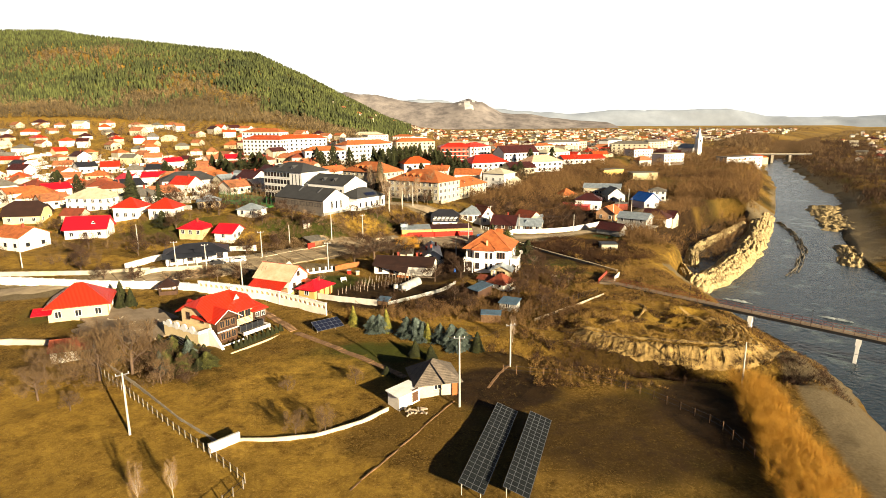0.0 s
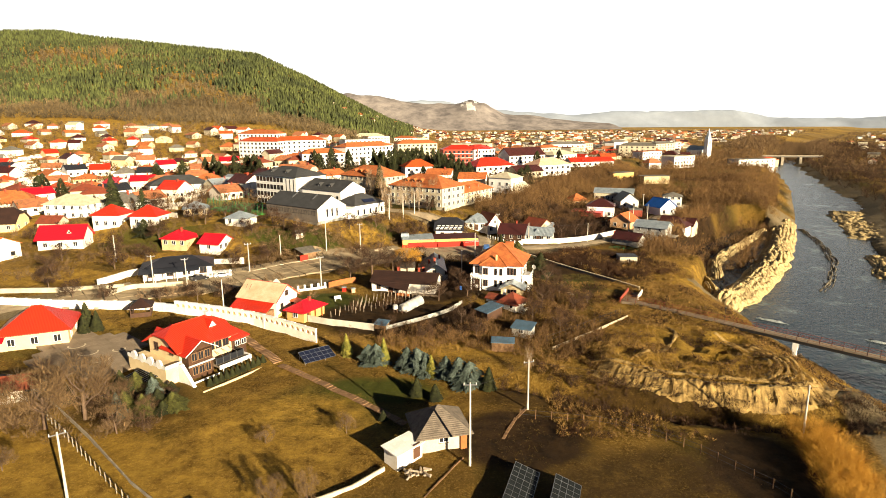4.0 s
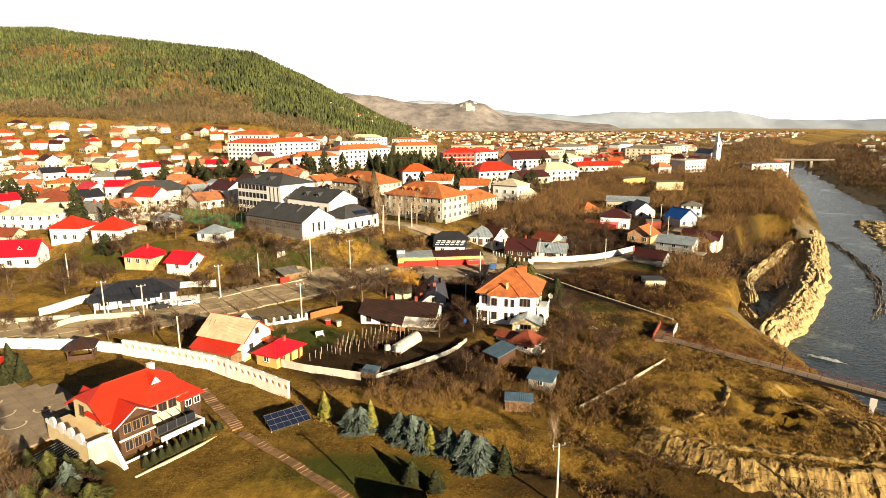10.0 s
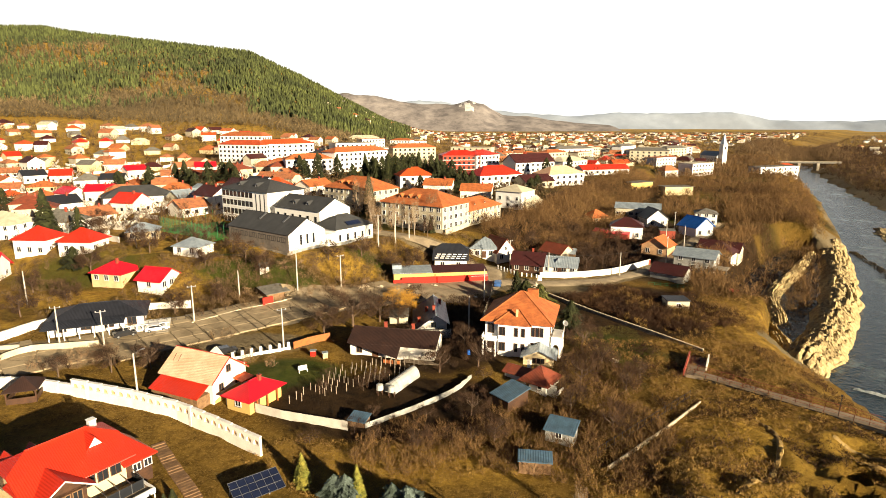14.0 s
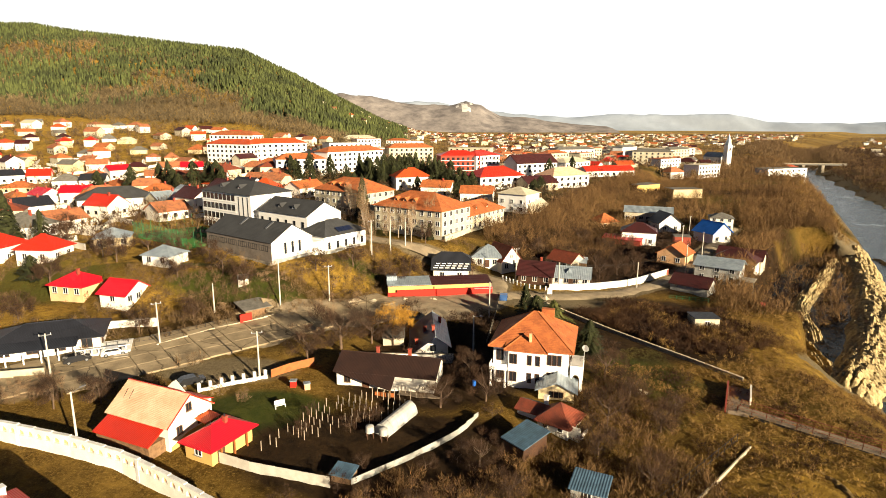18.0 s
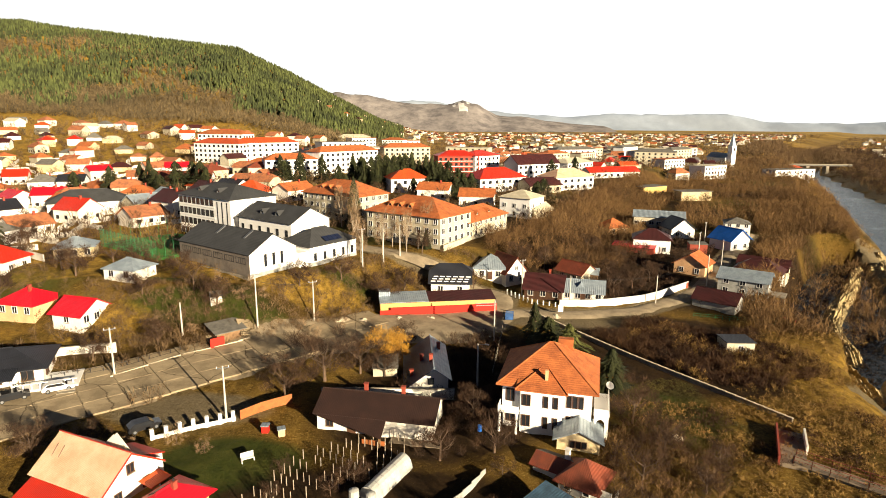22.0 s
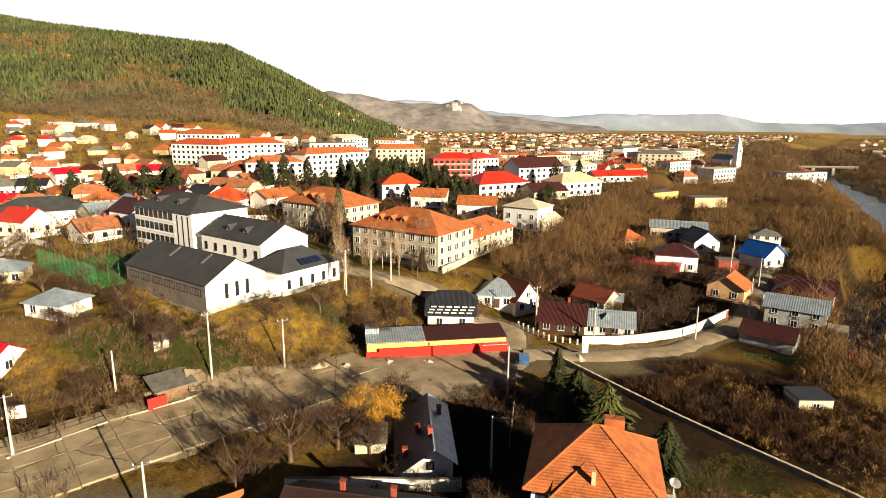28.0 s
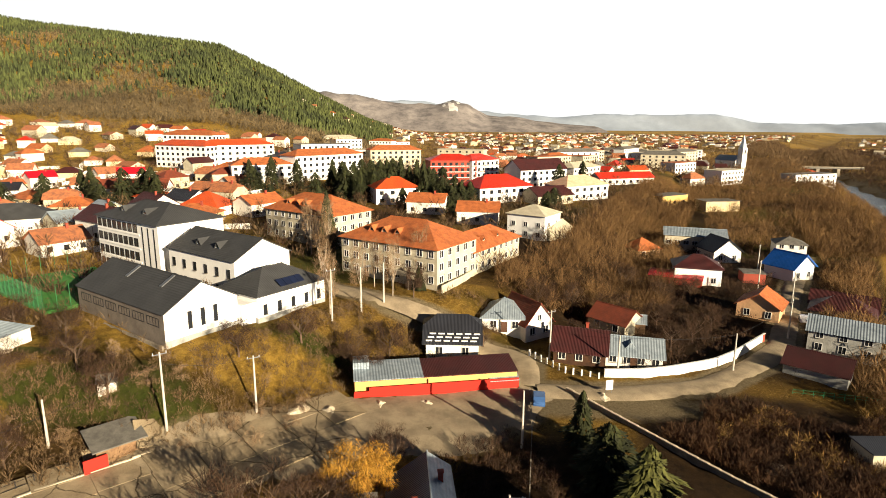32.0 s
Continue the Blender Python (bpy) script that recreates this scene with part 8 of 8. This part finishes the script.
block("red_hipped_villa", "large white villa with bright red hipped roof", 32, 362, 30, 27, 15, 2, roof=RED_TIN, cols=7, side_cols=4, up=4.2, category="villa")
block("gabled_block", "white gabled block with a dark maroon roof", 58, 415, 30, 30, 13, 3, "gable", 4.5, roof=MAROON, cols=8, wall=CLEAN)
block("maroon_hall", "low hall with a broad maroon roof", 52, 360, 26, 18, 12, 1, "gable", 3.0, roof=MAROON, cols=4, wall=PALE, category="hall")
block("mansion", "white two-storey mansion with a pink-brown roof", 69, 374, 30, 25, 14, 2, "hip", 3.6, roof=PINK_TILE, cols=6, wall=CLEAN, category="villa")
block("long_red_hall", "long low hall with a bright red roof", 107, 434, 16, 34, 10, 1, "gable", 2.6, roof=RED_TIN, cols=8, wall=CLEAN, category="hall")
block("ruin", "yellow roofless ruin of an old works", 119, 400, 30, 19, 9, 1, "flat", 0.2, roof=FELT, wall=YELLOW, cols=3, side_cols=0, lift=4.2, category="ruin")
block("ruin", "pale yellow roofless ruin", 137, 389, 7, 17, 9, 1, "flat", 0.2, roof=FELT, wall=CREAM, cols=0, side_cols=0, lift=4.0, category="ruin")
block("orange_villa", "white villa with a bright orange hipped roof", -12, 350, 18, 17.5, 13, 2, roof=ORANGE_TIN, cols=4, side_cols=3, up=3.6, category="villa")
block("low_maroon_hall", "long hall with a dull maroon roof", -122, 367, 8, 26, 11, 1, "gable", 3.2, roof=RUST, cols=6, category="hall", lift=3.4)
block("orange_hipped_house", "white house with an orange hipped roof", -76, 315, -14, 14, 12, 1, "hip", 4.0, roof=ORANGE_TIN, cols=3, side_cols=2, category="house")
block("church_hall", "wide white hall with a pale roof", 95, 470, 44, 30, 14, 2, "hip", 2.6, roof=PALE, cols=7, category="hall")
g_ = random.Random(77)
for i in range(22):
    x, y = 30 + g_.uniform(-120, 240), 500 + 26 * (i % 11) + g_.uniform(-8, 8)
    block("apartment_block", "white town block with a flat grey roof", x, y, g_.choice((20, 35, 50, -20)), g_.uniform(24, 44), 12, g_.choice((3, 4, 4)), g_.choice(("flat", "flat", "hip")), 2.2, roof=g_.choice((FELT, PALE, TERRA)), cols=7, side_cols=0, wall=g_.choice((CLEAN, PALE, CLEAN)))


def church(x, y, turn):
    t = thing("church", "white church with a slender pointed tower", "church", x, y, turn, h(x, y) - 1)
    part("nave", walls_of("gable", 10, 22, 9, 4, "y", 4), CLEAN, t)
    for f in roof_faces("gable", 10, 22, 9, 4, 0.5, "y"):
        part("roof_slope", Shape().slab([(p[0], p[1], p[2] + 0.2) for p in f], 0.2), TIN, t)
    part("tower", Shape().box(-2.6, -4.6, -4, 2.6, 0.4, 20), CLEAN, t)
    part("spire", Shape().rod((0, -2.1, 20), (0, -2.1, 31), 3.2, 0.05, 8), TIN, t)
    part("belfry_opening", Shape().box(-0.8, -4.7, 15, 0.8, -4.6, 18), DARK_METAL, t)


church(272, 628, 20)
block("arched_bridge_house", "cream house by the far bridge", 372, 690, 10, 26, 12, 2, roof=ORANGE_TIN, cols=0, side_cols=0, wall=CREAM)
rb = thing("road_bridge", "dark concrete road bridge over the river", "bridge", 385, 722, -8, -7)
part("deck", Shape().box(-26, -4, 9.2, 62, 4, 10.6), FELT, rb)
part("parapet", Shape().box(-26, -4.3, 10.6, 62, -4, 11.5), CONCRETE, rb)
for k in (-2, 18, 38):
    part("pier", Shape().box(k - 1.5, -4, -3, k + 1.5, 4, 9.2), CONCRETE, rb)
part("abutment", Shape().box(-40, -6, -2, -16, 6, 9), STONE, rb, "pale stone abutment")

# ---- ordinary town houses ----
KINDS = (("gable", TERRA, WHITE, "white town house with a terracotta gabled roof"), ("hip", ORANGE_TIN, WHITE, "white town house with an orange hipped roof"), ("hip", TERRA, CREAM, "cream town house with an orange tiled roof"), ("gable", RED_TIN, WHITE, "white town house with a red sheet roof"),
         ("half", OLD_TERRA, PALE, "old house with a weathered tiled roof"), ("gable", MAROON, WHITE, "white town house with a dark maroon roof"), ("hip", FELT, CLEAN, "white town house with a grey roof"), ("gable", CRIMSON_TIN, WHITE, "white town house with a crimson roof"),
         ("gable", OLD_TERRA, WHITE, "white house with an old brown tiled roof"), ("gable", TIN, PALE, "plain house with a pale sheet roof"), ("hip", RUST, PALE, "plain house with a rusty red roof"), ("gable", BLACK_TIN, CLEAN, "white house with a black sheet roof"))
PROTO = {}


def town_house(k, x, y, turn, far):
    key = (k, far)
    if key in PROTO:
        return copy_thing(PROTO[key], pose(x, y, h(x, y), 0, 0, turn))
    kind, roof, wall, label = KINDS[k]
    g = random.Random(k)
    w, d, e, up = g.uniform(10, 14), g.uniform(8.5, 10.5), g.choice((3.2, 4.4, 5.4)), g.uniform(2.4, 3.2)
    t = house("town_house", label, x, y, turn, w, d, e, up, kind, "x", wall, roof, 0.5, gutter=False, group="town houses", down=3.5, z=h(x, y))
    if not far:
        me = shared(("tw", 1.2), lambda: Shape().box(-0.6, -0.06, 0, 0.6, 0.02, 1.3).mesh("window"))
        for i in range(3):
            part("window", me, GLASS, t, "", (w * ((i + 0.5) / 3 - 0.5), -0.02, 1.0))
        for i in range(2):
            part("window", me, GLASS, t, "", (w / 2 + 0.02, d * (i + 0.5) / 2, 1.0), 90)
        part("chimney", shared("tchim", lambda: Shape().box(-0.3, -0.3, -1, 0.3, 0.3, 1.2).box(-0.38, -0.38, 1.2, 0.38, 0.38, 1.32).mesh("chimney")), BRICK_RED, t, "", (w * 0.2, d * 0.45, e + up * 0.9))
    PROTO[key] = t
    return t


TAKEN = [(o.location.x, o.location.y) for o in scene.collection.objects if o.parent is None and o.get("category") in ("house", "school building", "apartment block", "villa", "hall", "dormitory", "shed", "hotel", "ruin", "church")]


PLOTS = {}


def take(x, y):
    PLOTS.setdefault((int(x // 20), int((y + 5) // 20)), []).append((x, y + 5))


for a, b in TAKEN:
    take(a, b)


def plot_free(x, y, gap):
    i, j = int(x // 20), int(y // 20)
    return all((x - a) ** 2 + (y - b) ** 2 > gap * gap for p in (i - 1, i, i + 1) for q in (j - 1, j, j + 1) for a, b in PLOTS.get((p, q), ()))


FAR = {"v": [], "f": [], "m": []}
FAR_MATS = [WHITE, CREAM, PALE, TERRA, ORANGE_TIN, RED_TIN, MAROON, FELT, OLD_TERRA]


def far_house(x, y, turn, g):
    """A house of the distant town, joined with its neighbours."""
    w, d, e, up = g.uniform(8, 14), g.uniform(7, 10), g.choice((2.9, 3.2, 5.2)), g.uniform(2, 3.2)
    kind = g.choice(("gable", "hip"))
    m = pose(x, y, h(x, y), 0, 0, turn)
    wall, roof = g.choice((0, 0, 1, 2)), g.choice((3, 4, 5, 6, 6, 7, 7, 7, 2, 8, 8, 8)) if y < 800 else g.choice((3, 6, 7, 7, 2, 2, 8, 8, 6))
    s = walls_of(kind, w, d, e, up, "x", 3)
    cut = len(s.f)
    for f in roof_faces(kind, w, d, e, up, 0.5, "x"):
        s.slab([(p[0], p[1], p[2] + 0.2) for p in f], 0.2)
    k = len(FAR["v"])
    FAR["v"] += [tuple(m @ Vector(p)) for p in s.v]
    FAR["f"] += [tuple(i + k for i in f) for f in s.f]
    FAR["m"] += [wall] * cut + [roof] * (len(s.f) - cut)


def fill(seed, x0, x1, y0, y1, step, keep, far=False, turns=(-35, 55, 20, -15), gap=15):
    g = random.Random(seed)
    nx, ny = int((x1 - x0) / step), int((y1 - y0) / step)
    for j in range(ny):
        for i in range(nx):
            x, y = x0 + step * (i + g.uniform(0.15, 0.85)), y0 + step * (j + g.uniform(0.15, 0.85))
            k, turn = g.choice((0, 1, 2, 3, 4, 5, 6, 7, 8, 9, 10, 11, 0, 2, 4, 8, 4, 8, 10, 6)), g.choice(turns) + g.uniform(-6, 6)
            if keep(x, y, g) and abs(x) < 0.86 * (y + 10) and plot_free(x, y, gap) and clear(x, y):
                far_house(x, y, turn, g) if far else town_house(k, x, y, turn, False)
                take(x, y)


def dry(x, y):
    return side(x, y, BANK)[0] > 30


fill(1, -330, -64, 212, 420, 15.4, lambda x, y, g: side(x, y, TERRACE)[0] > 4 and not (-96 < x < -30 and y < 262) and g.random() < 0.9, gap=12.8)
fill(2, -64, 30, 296, 345, 18, lambda x, y, g: g.random() < 0.55)
fill(3, -460, -90, 420, 640, 17, lambda x, y, g: g.random() < 0.72 - (y - 420) / 700, far=True)
fill(10, -300, -64, 420, 520, 19, lambda x, y, g: g.random() < 0.35)
fill(5, 20, 420, 480, 1000, 24, lambda x, y, g: side(x, y, BANK)[0] > 30 + 0.08 * y and g.random() < 0.7, far=True)
fill(6, -200, 1300, 1000, 2300, 44, lambda x, y, g: dry(x, y) and g.random() < 0.7, far=True)
fill(7, 420, 1500, 640, 2000, 48, lambda x, y, g: side(x, y, FAR_BANK)[0] < -70 and noise.noise((x * 0.004, y * 0.004, 4)) > -0.1 and g.random() < 0.6, far=True)
fill(8, 190, 420, 380, 620, 36, lambda x, y, g: side(x, y, FAR_BANK)[0] < -70 and g.random() < 0.3, far=True)
fill(9, -260, -120, 168, 214, 20, lambda x, y, g: side(x, y, TERRACE)[0] < -4 and g.random() < 0.5)

me = bpy.data.meshes.new("distant_houses")
me.from_pydata(FAR["v"], [], FAR["f"])
for m_ in FAR_MATS:
    me.materials.append(m_)
me.polygons.foreach_set("material_index", FAR["m"])
tagged(new("distant_houses", me), "distant white houses with red and orange roofs", "houses", kind="stuff")

# low white walls between the town plots
g_ = random.Random(19)
plots = Shape()
for _ in range(520):
    y = g_.uniform(215, 470)
    x = g_.uniform(-0.8, -0.2) * y
    if side(x, y, TERRACE)[0] > 4 and plot_free(x, y, 7.5) and clear(x, y) and not (-96 < x < -30 and y < 262):
        a, size = radians(g_.choice((-35, 55, 20, -70)) + g_.uniform(-5, 5)), g_.uniform(4, 9)
        c, s_ = math.cos(a), math.sin(a)
        z0, z1 = h(x - c * size, y - s_ * size), h(x + c * size, y + s_ * size)
        nx, ny = -s_ * 0.12, c * 0.12
        plots.slab([(x - c * size - nx, y - s_ * size - ny, z0 + 1.6), (x + c * size - nx, y + s_ * size - ny, z1 + 1.6), (x + c * size + nx, y + s_ * size + ny, z1 + 1.6), (x - c * size + nx, y - s_ * size + ny, z0 + 1.6)], 2.6)
tagged(part("plot_walls", plots, WHITE), "low white plot walls between the town gardens", "walls", kind="stuff")

# trees in the town and on the slope above it
g_ = random.Random(31)
spots = [(x, y, h(x, y), g_.uniform(3, 7), g_.uniform(1.4, 2.8)) for x, y in ((g_.uniform(-0.8, 0.25) * 1.0, g_.uniform(225, 640)) for _ in range(4600)) for x in (x * y,) if side(x, y, TERRACE)[0] > 2 and plot_free(x, y, 8) and clear(x, y)]
brush("town_trees", "bare brown trees between the town houses", TOWN_TWIG, spots[::2], 42, 0.09, 21, 0.1)
brush("town_trees", "dark bare trees between the town houses", TWIG, spots[1::2], 42, 0.08, 25, 0.1)
spots = [(x, y, h(x, y), g_.uniform(4, 9), g_.uniform(2, 4)) for x, y in ((g_.uniform(-0.1, 0.75) * 1.0, g_.uniform(480, 2400)) for _ in range(8500)) for x in (x * y,) if side(x, y, BANK)[0] > 6 or side(x, y, FAR_BANK)[0] < -6 and plot_free(x, y, 9)]
brush("plain_trees", "bare trees scattered over the far plain", TOWN_TWIG, spots, 18, 0.26, 22, 0.05)
spots = [(x, y, h(x, y), g_.uniform(3, 7), g_.uniform(2, 3.6)) for x, y in ((g_.uniform(-0.86, -0.1) * 1.0, g_.uniform(560, 820)) for _ in range(1500)) for x in (x * y,) if noise.noise((x * 0.012, y * 0.012, 2)) > -0.15 and not (x < -0.52 * y and 590 < y < 690)]
brush("slope_scrub", "brown scrub on the foot of the hill", HILL_BARE, spots, 34, 0.16, 23, 0.05)


brush("far_river_woods", "dense brown woods beyond the road bridge", TOWN_TWIG, scatter(1500, 44, 380, 950, 752, 1300, lambda x, y, g: -75 < side(x, y, BANK)[0] < 60, (7.0, 13.0), (3.0, 5.0)), 40, 0.22, 44)


# ---- the wooded hill ----
def wood(name, label, material, spots, cone):
    """A wood of many small trees in one mesh: jagged cones, or ragged crowns of bare twigs."""
    g = np.random.default_rng(len(spots))
    v, f = [], []
    for x, y, z, high, r in spots:
        k = len(v)
        n = 6
        if cone:
            for a, b in ((0.0, 1.0), (0.45, 0.62)):
                k = len(v)
                o = g.uniform(0, 6.28)
                v.append((x, y, z + high * (1.0 if a else 0.78)))
                v += [(x + math.cos(o + 6.28 * i / n) * r * b * g.uniform(0.7, 1.2), y + math.sin(o + 6.28 * i / n) * r * b, z + high * a * g.uniform(0.9, 1.1)) for i in range(n)]
                f += [(k, k + 1 + i, k + 1 + (i + 1) % n) for i in range(n)]
    me = bpy.data.meshes.new(name)
    me.from_pydata(v, [], f)
    me.materials.append(material)
    return tagged(new(name, me), label, "woods", kind="stuff")


g_ = random.Random(41)
pines, bare = [], []
for _ in range(23000):
    y = g_.uniform(680, 1560)
    x = g_.uniform(-0.92, -0.05) * y
    top = lerp(x / y, CREST)
    if top < 18:
        continue
    k = (y - 640) / 800
    q = 0.9 * noise.noise((x * 0.0055, y * 0.004, 5)) + 0.5 * noise.noise((x * 0.02, y * 0.02, 6))
    green = 0.75 * q + 1.25 * k - 0.30 + 0.5 * sm(-0.36, -0.16, x / y) * sm(0.15, 0.5, k)
    z = h(x, y)
    if green > 0.12 + g_.uniform(-0.18, 0.18):
        pines.append((x, y, z, g_.uniform(7, 12), g_.uniform(2.0, 3.3)))
    elif noise.noise((x * 0.008, y * 0.008, 8)) > -0.45 or k > 0.2:
        bare.append((x, y, z, g_.uniform(6, 10), g_.uniform(2.4, 4.2)))
wood("pine_wood", "dark green pine wood on the hill", HILL_PINE, pines, True)
brush("leafless_wood", "brown leafless wood on the hillside", HILL_BARE, bare, 24, 0.3, 24, 0.05)

# ---- concrete slabs of the old road ----
def slab_field():
    c, s = math.cos(radians(40)), math.sin(radians(40))
    n = 0
    for i in range(-14, 12):
        for j in range(-3, 4):
            cx, cy = -22 + c * 5.6 * i - s * 4.3 * j, 193 + s * 5.6 * i + c * 4.3 * j
            d, a = side(cx, cy, ROAD_A)
            if abs(d) < 7.6 and 62 < a < 160 and cx < 10:
                me = shared(("road_slab", n % 5), lambda: Shape().slab([(-2.76 + 0.1 * (n % 3), -2.11, 0), (2.76, -2.11 + 0.05 * (n % 2), 0), (2.76 - 0.08 * (n % 4), 2.11, 0), (-2.76, 2.11, 0)], 0.3).mesh("slab"))
                p = part("slab", me, SLAB, OLD_ROAD, "", (cx, cy, h(cx, cy) + 0.37 + 0.006 * (n % 3)))
                e = 1.5
                gx, gy = (h(cx + e, cy) - h(cx - e, cy)) / (2 * e), (h(cx, cy + e) - h(cx, cy - e)) / (2 * e)
                p.rotation_euler = (math.atan2(gy, 1), -math.atan2(gx, 1), radians(40))
                n += 1


slab_field()
